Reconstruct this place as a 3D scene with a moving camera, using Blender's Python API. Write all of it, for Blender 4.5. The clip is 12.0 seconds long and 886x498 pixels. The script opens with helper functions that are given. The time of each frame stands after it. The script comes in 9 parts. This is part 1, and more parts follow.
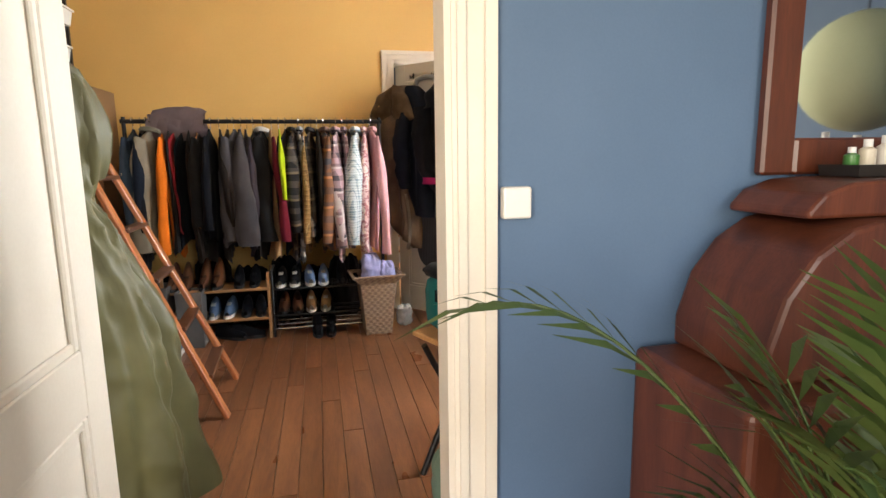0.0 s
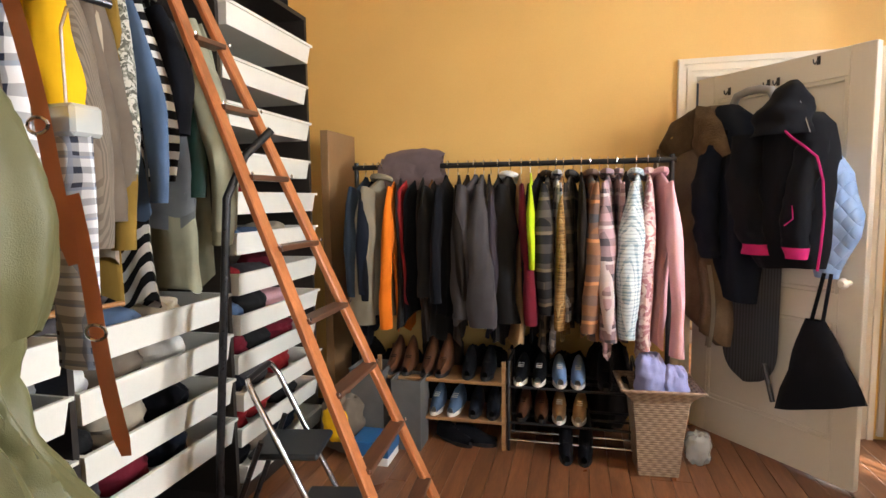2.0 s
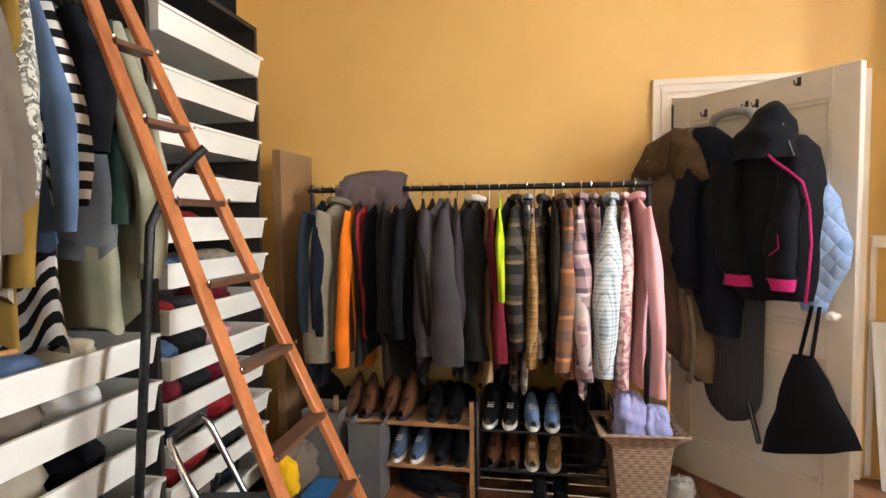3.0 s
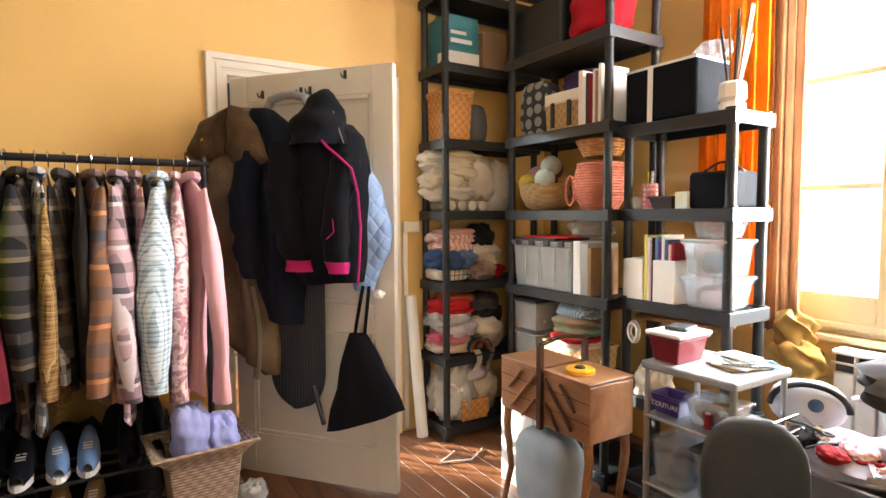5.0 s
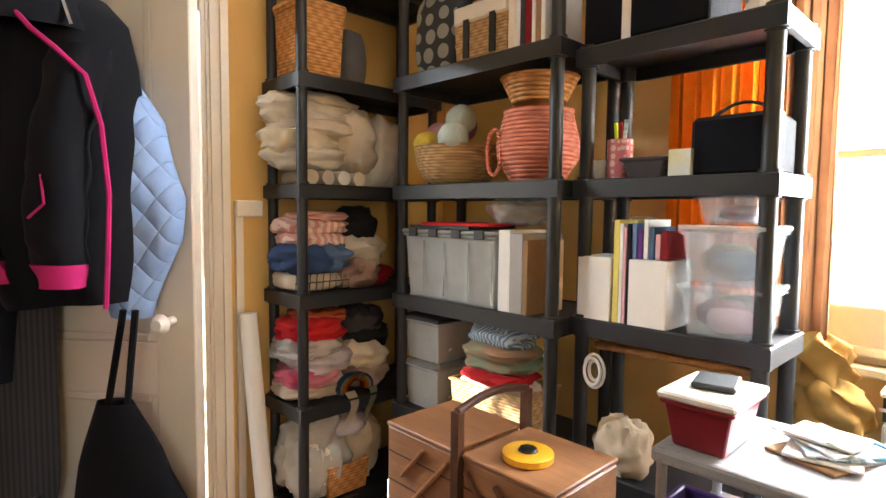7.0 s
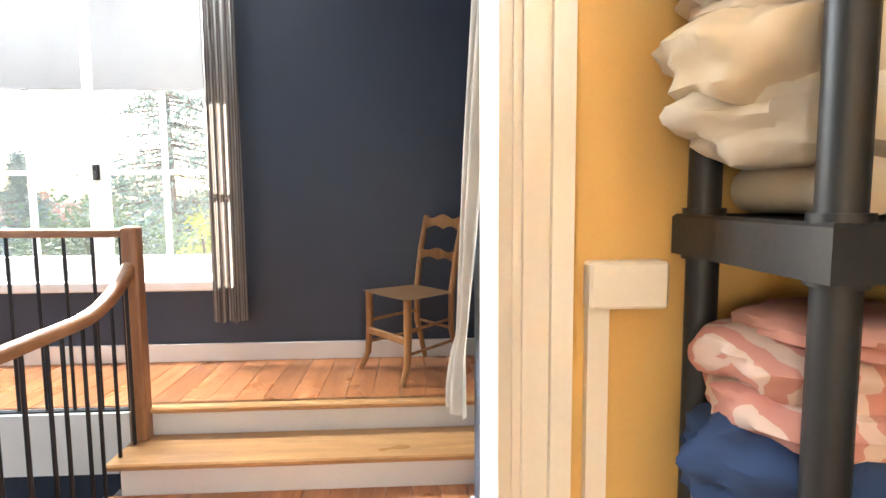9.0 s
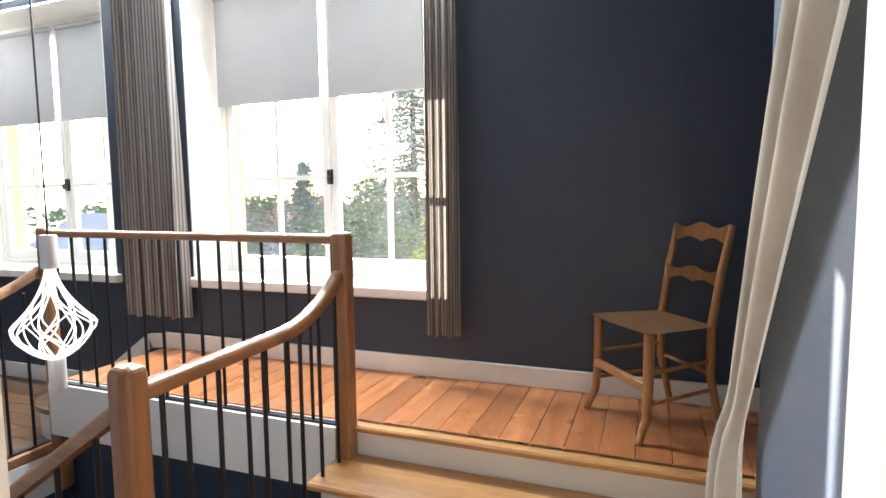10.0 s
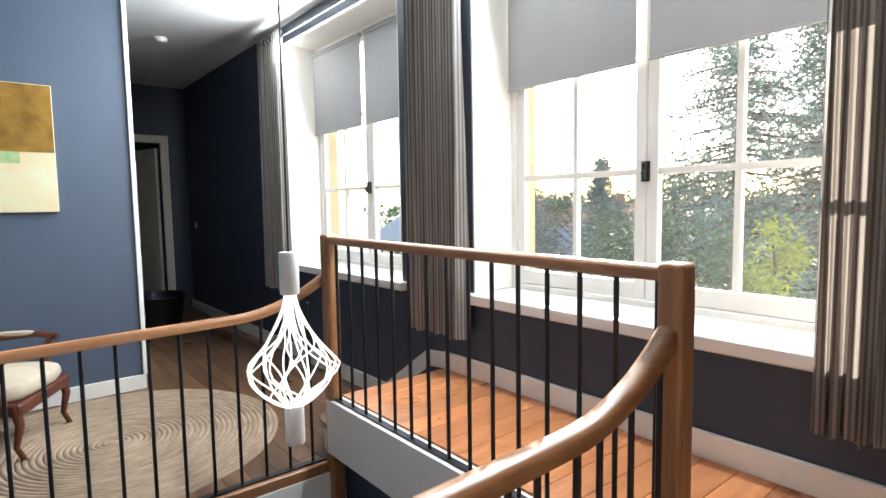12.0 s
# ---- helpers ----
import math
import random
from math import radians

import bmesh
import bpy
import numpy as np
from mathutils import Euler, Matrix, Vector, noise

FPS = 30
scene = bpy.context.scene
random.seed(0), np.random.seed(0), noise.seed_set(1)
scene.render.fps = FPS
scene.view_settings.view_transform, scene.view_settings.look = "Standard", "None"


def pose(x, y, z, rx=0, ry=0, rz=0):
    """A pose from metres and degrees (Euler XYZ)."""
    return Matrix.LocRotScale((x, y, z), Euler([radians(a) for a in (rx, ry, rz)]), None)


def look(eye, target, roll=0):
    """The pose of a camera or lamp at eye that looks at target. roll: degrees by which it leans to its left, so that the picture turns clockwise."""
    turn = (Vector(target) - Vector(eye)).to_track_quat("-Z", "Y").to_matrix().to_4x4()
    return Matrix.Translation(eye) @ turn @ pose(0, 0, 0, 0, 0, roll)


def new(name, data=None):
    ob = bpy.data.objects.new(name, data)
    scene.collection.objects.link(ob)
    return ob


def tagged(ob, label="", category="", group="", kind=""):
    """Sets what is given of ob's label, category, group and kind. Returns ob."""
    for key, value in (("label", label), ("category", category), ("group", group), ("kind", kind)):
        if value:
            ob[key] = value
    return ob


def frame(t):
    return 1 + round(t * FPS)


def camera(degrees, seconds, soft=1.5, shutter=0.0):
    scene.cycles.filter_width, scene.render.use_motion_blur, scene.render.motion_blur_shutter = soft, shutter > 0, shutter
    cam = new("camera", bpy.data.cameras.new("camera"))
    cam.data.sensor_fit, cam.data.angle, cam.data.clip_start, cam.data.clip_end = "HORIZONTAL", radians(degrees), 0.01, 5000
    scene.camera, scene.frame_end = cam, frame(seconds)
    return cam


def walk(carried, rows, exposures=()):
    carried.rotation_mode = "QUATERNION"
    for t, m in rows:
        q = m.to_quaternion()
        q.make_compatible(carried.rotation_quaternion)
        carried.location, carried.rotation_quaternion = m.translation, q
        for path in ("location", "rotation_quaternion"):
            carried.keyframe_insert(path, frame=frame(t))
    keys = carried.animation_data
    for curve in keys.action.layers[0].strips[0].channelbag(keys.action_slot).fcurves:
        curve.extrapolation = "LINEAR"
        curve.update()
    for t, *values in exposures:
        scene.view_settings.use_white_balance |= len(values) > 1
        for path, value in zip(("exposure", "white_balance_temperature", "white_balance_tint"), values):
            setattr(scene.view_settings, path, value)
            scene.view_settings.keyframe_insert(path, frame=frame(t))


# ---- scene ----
cam = camera(77.5, 12.0)
PATH = [
    (0, (0.561, 0.528, 1.291), (0.988, 2.455, 0.969), -0.8),
    (0.5, (0.61, 0.841, 1.308), (0.78, 2.811, 1.011), -0.8),
    (1, (0.578, 1.222, 1.323), (0.483, 3.201, 1.048), -0.8),
    (1.5, (0.553, 1.501, 1.352), (0.238, 3.462, 1.112), -0.8),
    (2, (0.551, 1.718, 1.386), (0.077, 3.652, 1.207), -0.7),
    (2.5, (0.547, 1.837, 1.429), (0.053, 3.77, 1.293), -0.5),
    (2.7, (0.536, 1.893, 1.418), (0.065, 3.834, 1.313), -0.4),
    (4.3, (0.536, 2.105, 1.392), (1.09, 4.024, 1.279), -0.7),
    (4.5, (0.556, 2.126, 1.375), (1.264, 3.993, 1.261), -0.4),
    (5, (0.635, 2.225, 1.355), (1.686, 3.922, 1.229), -0.3),
    (5.5, (0.751, 2.377, 1.354), (2.031, 3.908, 1.222), -0.2),
    (6, (0.865, 2.594, 1.323), (2.267, 4.015, 1.193), 0.0),
    (6.5, (1.036, 2.807, 1.274), (2.463, 4.202, 1.145), 0.0),
    (6.7, (1.128, 2.903, 1.26), (2.55, 4.303, 1.131), 0.2),
    (8.5, (1.915, 4.138, 1.417), (2.458, 6.054, 1.232), -0.2),
    (9, (1.964, 4.481, 1.398), (2.072, 6.47, 1.213), -0.4),
    (9.5, (1.955, 4.753, 1.377), (1.624, 6.718, 1.205), -0.5),
    (10, (1.933, 5.015, 1.409), (1.225, 6.878, 1.235), -0.7),
    (10.5, (1.813, 5.219, 1.374), (0.805, 6.938, 1.202), -0.8),
    (11, (1.634, 5.401, 1.374), (0.39, 6.957, 1.202), -1.0),
    (11.5, (1.478, 5.583, 1.381), (0.062, 6.986, 1.215), -0.8),
    (12, (1.372, 5.75, 1.44), (-0.17, 7.013, 1.274), -0.9),
]
EXPOSURES = [(0.0, 2.55), (1.0, 2.55), (2.0, 2.75), (2.7, 2.75), (4.5, 2.9), (5.3, 2.8), (6.7, 2.65), (8.4, 3.3), (9.1, 3.52), (9.6, 3.15), (10.1, 2.8), (12.0, 2.4)]
walk(cam, [(t, look(eye, target, roll)) for t, eye, target, roll in PATH], EXPOSURES)

# ---- daylight ----
SUN_DIR = Vector((0.80, -1.0, -0.365)).normalized()
world = bpy.data.worlds.new("sky")
scene.world = world
world.use_nodes = True
wn = world.node_tree.nodes
sky = wn.new("ShaderNodeTexSky")
sky.sky_type, sky.sun_disc = "NISHITA", False
sky.sun_elevation = math.asin(-SUN_DIR.z)
sky.sun_rotation = math.atan2(-SUN_DIR.x, -SUN_DIR.y)
world.node_tree.links.new(sky.outputs[0], wn["Background"].inputs[0])
wn["Background"].inputs[1].default_value = 0.15
sun = new("sun", bpy.data.lights.new("sun", "SUN"))
sun.data.energy, sun.data.angle, sun.data.color = 5.0, radians(0.5), (1.0, 0.93, 0.82)
sun.matrix_world = look((0, 0, 20), Vector((0, 0, 20)) + SUN_DIR)


def window_light(name, eye, target, w, h, power, color=(0.93, 0.97, 1.0)):
    """An area lamp that stands in for sky light at a window opening."""
    data = bpy.data.lights.new(name, "AREA")
    data.shape, data.size, data.size_y, data.energy, data.color = "RECTANGLE", w, h, power, color
    ob = new(name, data)
    ob.matrix_world = look(eye, target)
    return ob


window_light("sky_light_sewing_window", (3.50, 3.135, 1.82), (0, 3.7, 1.3), 1.0, 1.80, 100)
window_light("sky_light_landing_window", (-0.12, 7.985, 2.86), (-0.12, 6.985, 2.52), 1.75, 0.09, 31, (0.84, 0.93, 1.0))
window_light("sky_light_landing_window", (-2.68, 7.985, 2.86), (-2.68, 6.985, 2.52), 1.75, 0.09, 31, (0.84, 0.93, 1.0))
# fill lamps behind two added openings in the blue room's unseen wall
window_light("fill_light_blue_room", (2.0, -1.72, 1.6), (1.5, 1.8, 1.2), 1.6, 1.9, 9, (1.0, 0.84, 0.66))
window_light("fill_light_blue_room", (-1.28, -1.72, 1.6), (0.9, 1.9, 1.2), 1.4, 1.9, 30, (1.0, 0.86, 0.70))

# ---- materials ----
def srgb(r, g, b):
    return tuple((c / 255 / 12.92) if c / 255 <= 0.04045 else ((c / 255 + 0.055) / 1.055) ** 2.4 for c in (r, g, b))


def nodes_of(name):
    m = bpy.data.materials.new(name)
    m.use_nodes = True
    nt = m.node_tree
    return m, nt, nt.nodes, nt.links, nt.nodes["Principled BSDF"]


def mixcol(nt, fac, a, b, mode="MIX"):
    n = nt.nodes.new("ShaderNodeMix")
    n.data_type, n.blend_type = "RGBA", mode
    for sock, v in ((n.inputs[0], fac), (n.inputs[6], a), (n.inputs[7], b)):
        if hasattr(v, "links"):
            nt.links.new(v, sock)
        else:
            sock.default_value = v if isinstance(v, (int, float)) else (*v[:3], 1)
    return n.outputs[2]


def mathn(nt, op, a, b=0.0, c=0.0):
    n = nt.nodes.new("ShaderNodeMath")
    n.operation = op
    for sock, v in zip(n.inputs, (a, b, c)):
        if hasattr(v, "links"):
            nt.links.new(v, sock)
        else:
            sock.default_value = v
    return n.outputs[0]


def coords(nt, scale=(1, 1, 1), jitter=True):
    """Object coordinates at real size, shifted from object to object."""
    tc = nt.nodes.new("ShaderNodeTexCoord")
    mp = nt.nodes.new("ShaderNodeMapping")
    mp.inputs["Scale"].default_value = scale
    nt.links.new(tc.outputs["Object"], mp.inputs["Vector"])
    if jitter:
        oi = nt.nodes.new("ShaderNodeObjectInfo")
        co = nt.nodes.new("ShaderNodeCombineXYZ")
        for i, k in enumerate((37.0, 91.0, 13.0)):
            nt.links.new(mathn(nt, "MULTIPLY", oi.outputs["Random"], k), co.inputs[i])
        nt.links.new(co.outputs[0], mp.inputs["Location"])
    return mp.outputs[0]


def noise_tex(nt, vec, scale, detail=4, rough=0.55, dist=0.0):
    n = nt.nodes.new("ShaderNodeTexNoise")
    n.inputs["Scale"].default_value, n.inputs["Detail"].default_value = scale, detail
    n.inputs["Roughness"].default_value, n.inputs["Distortion"].default_value = rough, dist
    nt.links.new(vec, n.inputs["Vector"])
    return n.outputs["Fac"]


def ramp(nt, fac, lo, hi):
    n = nt.nodes.new("ShaderNodeMapRange")
    n.inputs["From Min"].default_value, n.inputs["From Max"].default_value = lo, hi
    nt.links.new(fac, n.inputs["Value"])
    return n.outputs[0]


def bump(nt, bsdf, height, strength, dist=0.002):
    n = nt.nodes.new("ShaderNodeBump")
    n.inputs["Strength"].default_value, n.inputs["Distance"].default_value = strength, dist
    nt.links.new(height, n.inputs["Height"])
    nt.links.new(n.outputs[0], bsdf.inputs["Normal"])


def mat(name, c1, c2=None, scale=3.0, rough=0.6, metal=0.0, bumpy=0.25, fine=90.0, stretch=(1, 1, 1), vary=0.0, dist=0.002):
    """A solid surface: two tones in large blotches, fine grain in gloss and relief."""
    m, nt, nd, lk, b = nodes_of(name)
    v = coords(nt, stretch)
    big = noise_tex(nt, v, scale, 4)
    small = noise_tex(nt, v, fine, 3)
    c2 = c2 or tuple(c * 0.8 for c in c1)
    col = mixcol(nt, ramp(nt, big, 0.3, 0.7), c1, c2)
    col = mixcol(nt, mathn(nt, "MULTIPLY", small, 0.16), col, tuple(c * 0.5 for c in c1))
    if vary:
        oi = nd.new("ShaderNodeObjectInfo")
        hv = nd.new("ShaderNodeHueSaturation")
        lk.new(col, hv.inputs["Color"])
        lk.new(mathn(nt, "MULTIPLY_ADD", oi.outputs["Random"], vary, 1 - vary / 2), hv.inputs["Value"])
        col = hv.outputs[0]
    lk.new(col, b.inputs["Base Color"])
    lk.new(mathn(nt, "MULTIPLY_ADD", small, 0.2, rough - 0.1), b.inputs["Roughness"])
    b.inputs["Metallic"].default_value = metal
    if bumpy:
        bump(nt, b, small, bumpy, dist)
    return m


def wood(name, c1, c2, along="Y", rough=0.4, vary=0.35, grain=14.0, bumpy=0.15):
    """Wood with grain that runs along one axis of the piece."""
    m, nt, nd, lk, b = nodes_of(name)
    s = {"X": (0.12, 1, 1), "Y": (1, 0.12, 1), "Z": (1, 1, 0.12)}[along]
    v = coords(nt, s)
    g = noise_tex(nt, v, grain, 6, 0.6, 1.2)
    f = noise_tex(nt, v, 130.0, 3, 0.6)
    k = noise_tex(nt, coords(nt), 1.6, 3)
    col = mixcol(nt, ramp(nt, g, 0.35, 0.68), c1, c2)
    col = mixcol(nt, mathn(nt, "MULTIPLY", ramp(nt, f, 0.45, 0.75), 0.35), col, tuple(c * 0.45 for c in c2))
    col = mixcol(nt, mathn(nt, "MULTIPLY", ramp(nt, k, 0.45, 0.8), 0.3), col, tuple(c * 0.55 for c in c1))
    oi = nd.new("ShaderNodeObjectInfo")
    hv = nd.new("ShaderNodeHueSaturation")
    lk.new(col, hv.inputs["Color"])
    lk.new(mathn(nt, "MULTIPLY_ADD", oi.outputs["Random"], vary, 1 - vary / 2), hv.inputs["Value"])
    lk.new(hv.outputs[0], b.inputs["Base Color"])
    lk.new(mathn(nt, "MULTIPLY_ADD", k, 0.3, rough - 0.12), b.inputs["Roughness"])
    bump(nt, b, f, bumpy, 0.0015)
    return m


def cloth(name, c1, c2=None, pattern="", c3=None, freq=40.0, rough=0.9, weave=700.0, sheen=0.02, trans=0.0):
    """Woven cloth, plain or with stripes, checks or spots in the piece's own coordinates."""
    m, nt, nd, lk, b = nodes_of(name)
    v = coords(nt, jitter=False)
    sep = nd.new("ShaderNodeSeparateXYZ")
    wob = noise_tex(nt, v, 6.0, 2)
    lk.new(v, sep.inputs[0])
    c2 = c2 or tuple(c * 0.72 for c in c1)
    big = noise_tex(nt, coords(nt), 5.0, 4)

    def band(axis, f, duty):
        w = mathn(nt, "MULTIPLY_ADD", wob, 0.04, sep.outputs[axis])
        return mathn(nt, "LESS_THAN", mathn(nt, "FRACT", mathn(nt, "MULTIPLY", w, f)), duty)
    if pattern == "hstripe":
        col = mixcol(nt, band(2, freq, 0.5), c1, c2)
    elif pattern == "vstripe":
        w = mathn(nt, "ADD", sep.outputs[0], sep.outputs[1])
        col = mixcol(nt, mathn(nt, "LESS_THAN", mathn(nt, "FRACT", mathn(nt, "MULTIPLY", w, freq)), 0.45), c1, c2)
    elif pattern == "xstripe":
        col = mixcol(nt, band(0, freq, 0.5), c1, c2)
    elif pattern == "dstripe":
        w = mathn(nt, "ADD", mathn(nt, "ADD", sep.outputs[0], sep.outputs[1]), sep.outputs[2])
        col = mixcol(nt, mathn(nt, "LESS_THAN", mathn(nt, "FRACT", mathn(nt, "MULTIPLY", w, freq)), 0.5), c1, c2)
    elif pattern == "plaid":
        h = band(2, freq, 0.45)
        u = band(1, freq, 0.45)
        col = mixcol(nt, mathn(nt, "MULTIPLY_ADD", h, 0.5, mathn(nt, "MULTIPLY", u, 0.5)), c1, c2)
        thin = mathn(nt, "MAXIMUM", band(2, freq * 0.5, 0.09), band(1, freq * 0.5, 0.09))
        col = mixcol(nt, mathn(nt, "MULTIPLY", thin, 0.8), col, c3 or c2)
    elif pattern == "spots":
        vo = nd.new("ShaderNodeTexVoronoi")
        vo.inputs["Scale"].default_value = freq
        vo.inputs["Randomness"].default_value = 0.25
        lk.new(v, vo.inputs["Vector"])
        col = mixcol(nt, mathn(nt, "LESS_THAN", vo.outputs["Distance"], 0.46), c1, c2)
    elif pattern == "print":
        n = noise_tex(nt, v, freq, 3, 0.5, 1.5)
        col = mixcol(nt, ramp(nt, n, 0.46, 0.5), c1, c2)
        n2 = noise_tex(nt, v, freq * 0.7, 2, 0.5, 2.0)
        col = mixcol(nt, ramp(nt, n2, 0.56, 0.6), col, c3 or c2)
    else:
        col = mixcol(nt, ramp(nt, big, 0.3, 0.75), c1, c2)
    col = mixcol(nt, mathn(nt, "MULTIPLY", big, 0.25), col, (0, 0, 0), "MIX")
    lk.new(col, b.inputs["Base Color"])
    b.inputs["Roughness"].default_value = rough
    b.inputs["Sheen Weight"].default_value = sheen
    b.inputs["Specular IOR Level"].default_value = 0.15
    w = noise_tex(nt, v, weave, 2)
    fold = noise_tex(nt, coords(nt, (1, 1, 0.25)), 24.0, 2)
    bump(nt, b, mathn(nt, "MULTIPLY_ADD", w, 0.25, fold), 0.35, 0.006)
    if trans:
        tr = nd.new("ShaderNodeBsdfTranslucent")
        mx = nd.new("ShaderNodeMixShader")
        lk.new(col, tr.inputs[0])
        mx.inputs[0].default_value = trans
        lk.new(b.outputs[0], mx.inputs[1])
        lk.new(tr.outputs[0], mx.inputs[2])
        lk.new(mx.outputs[0], nd["Material Output"].inputs[0])
    return m


def clear(name, tint=(1, 1, 1), rough=0.03, alpha=0.25, haze=(0.8, 0.8, 0.8)):
    """Thin clear sheet: mostly see-through, with gloss."""
    m, nt, nd, lk, b = nodes_of(name)
    tr = nd.new("ShaderNodeBsdfTransparent")
    tr.inputs[0].default_value = (*tint, 1)
    mx = nd.new("ShaderNodeMixShader")
    n = noise_tex(nt, coords(nt), 9.0, 3)
    lk.new(mathn(nt, "MULTIPLY_ADD", n, alpha * 0.5, alpha * 0.75), mx.inputs[0])
    b.inputs["Base Color"].default_value = (*haze, 1)
    b.inputs["Roughness"].default_value = rough
    lk.new(tr.outputs[0], mx.inputs[1])
    lk.new(b.outputs[0], mx.inputs[2])
    lk.new(mx.outputs[0], nd["Material Output"].inputs[0])
    return m


def glow(name, color, strength):
    m, nt, nd, lk, b = nodes_of(name)
    b.inputs["Base Color"].default_value = (*color, 1)
    b.inputs["Emission Color"].default_value = (*color, 1)
    b.inputs["Emission Strength"].default_value = strength
    return m


M_YELLOW = mat("ochre_wall_paint", (0.74, 0.47, 0.155), (0.67, 0.41, 0.13), 1.1, 0.55, 0, 0.12, 160)
M_BLUE = mat("slate_blue_wall_paint", (0.115, 0.185, 0.30), (0.085, 0.145, 0.245), 1.4, 0.6, 0, 0.12, 160)
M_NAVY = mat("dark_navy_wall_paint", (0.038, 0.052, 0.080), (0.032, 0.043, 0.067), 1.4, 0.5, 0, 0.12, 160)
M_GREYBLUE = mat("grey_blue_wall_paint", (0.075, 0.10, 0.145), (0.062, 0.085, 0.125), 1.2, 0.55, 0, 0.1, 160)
M_WHITE = mat("white_gloss_paint", (0.80, 0.78, 0.74), (0.74, 0.71, 0.66), 2.0, 0.38, 0, 0.08, 120)
M_CREAM = mat("cream_old_paint", (0.78, 0.72, 0.63), (0.71, 0.64, 0.54), 2.2, 0.42, 0, 0.12, 110)
M_WINCREAM = mat("yellowed_cream_window_paint", (0.72, 0.63, 0.43), (0.65, 0.55, 0.36), 2.2, 0.45, 0, 0.12, 110)
M_CEIL = mat("ceiling_white", (0.78, 0.77, 0.75), (0.72, 0.71, 0.69), 1.0, 0.8, 0, 0.1, 140)
M_DOORGREY = mat("greyed_cream_door_paint", (0.62, 0.58, 0.52), (0.55, 0.51, 0.45), 2.0, 0.4, 0, 0.1, 120)
M_PLANK = wood("brown_floor_boards", (0.25, 0.105, 0.046), (0.14, 0.055, 0.026), "Y", 0.3, 0.35, 10)
M_PLANKH = wood("orange_landing_boards", (0.56, 0.225, 0.09), (0.38, 0.135, 0.05), "Y", 0.27, 0.4, 10)
M_STEP = wood("honey_wood_tread", (0.56, 0.30, 0.12), (0.38, 0.18, 0.065), "X", 0.3, 0.2, 9)
M_PARQ = wood("dark_parquet", (0.16, 0.085, 0.045), (0.08, 0.04, 0.02), "X", 0.3, 0.5, 10)
M_RAILW = wood("oak_handrail", (0.36, 0.165, 0.07), (0.22, 0.088, 0.034), "Y", 0.3, 0.15, 18)
M_RAILX = wood("oak_handrail_long", (0.36, 0.165, 0.07), (0.22, 0.088, 0.034), "X", 0.3, 0.15, 18)
M_RAILZ = wood("oak_post", (0.38, 0.175, 0.075), (0.24, 0.10, 0.038), "Z", 0.3, 0.15, 18)
M_IRON = mat("black_iron", (0.012, 0.012, 0.014), (0.02, 0.02, 0.022), 6, 0.38, 0.4, 0.1, 100)
M_BLACKPL = mat("black_plastic", (0.009, 0.0105, 0.013), (0.014, 0.016, 0.019), 4, 0.5, 0, 0.1, 150)
M_BLACKWD = mat("black_brown_board", (0.018, 0.014, 0.012), (0.026, 0.02, 0.017), 5, 0.45, 0, 0.1, 120)
M_TRAY = mat("off_white_tray", (0.72, 0.71, 0.66), (0.64, 0.63, 0.58), 4, 0.5, 0, 0.1, 120)
M_LADDER = wood("reddish_ladder_wood", (0.42, 0.15, 0.055), (0.27, 0.085, 0.03), "Z", 0.3, 0.15, 14)
M_LADDERD = wood("dark_ladder_step_wood", (0.10, 0.042, 0.022), (0.06, 0.024, 0.013), "Y", 0.4, 0.15, 14)
M_CHAIRW = wood("honey_chair_wood", (0.40, 0.19, 0.065), (0.24, 0.10, 0.03), "Z", 0.35, 0.12, 14)
M_MAHOG = wood("red_mahogany", (0.15, 0.042, 0.019), (0.065, 0.017, 0.009), "Z", 0.34, 0.1, 8)
M_STEEL = mat("dark_steel_tube", (0.06, 0.06, 0.065), (0.04, 0.04, 0.045), 6, 0.3, 0.8, 0.05, 100)
M_CHROME = mat("chrome", (0.7, 0.7, 0.72), (0.6, 0.6, 0.62), 6, 0.18, 1.0, 0.03, 100)
M_BRASS = mat("brass", (0.6, 0.42, 0.16), (0.45, 0.3, 0.1), 6, 0.3, 1.0, 0.05, 100)
M_GLASS = clear("window_glass", (0.98, 0.99, 1.0), 0.02, 0.08)

# ---- building helpers ----
def box(bm, x0, y0, z0, x1, y1, z1):
    vs = [bm.verts.new((x, y, z)) for z in (z0, z1) for x, y in ((x0, y0), (x1, y0), (x1, y1), (x0, y1))]
    for f in ((3, 2, 1, 0), (4, 5, 6, 7), (0, 1, 5, 4), (1, 2, 6, 5), (2, 3, 7, 6), (3, 0, 4, 7)):
        bm.faces.new([vs[i] for i in f])
    return vs


def slab(x0, y0, z0, x1, y1, z1):
    bm = bmesh.new()
    box(bm, x0, y0, z0, x1, y1, z1)
    return bm


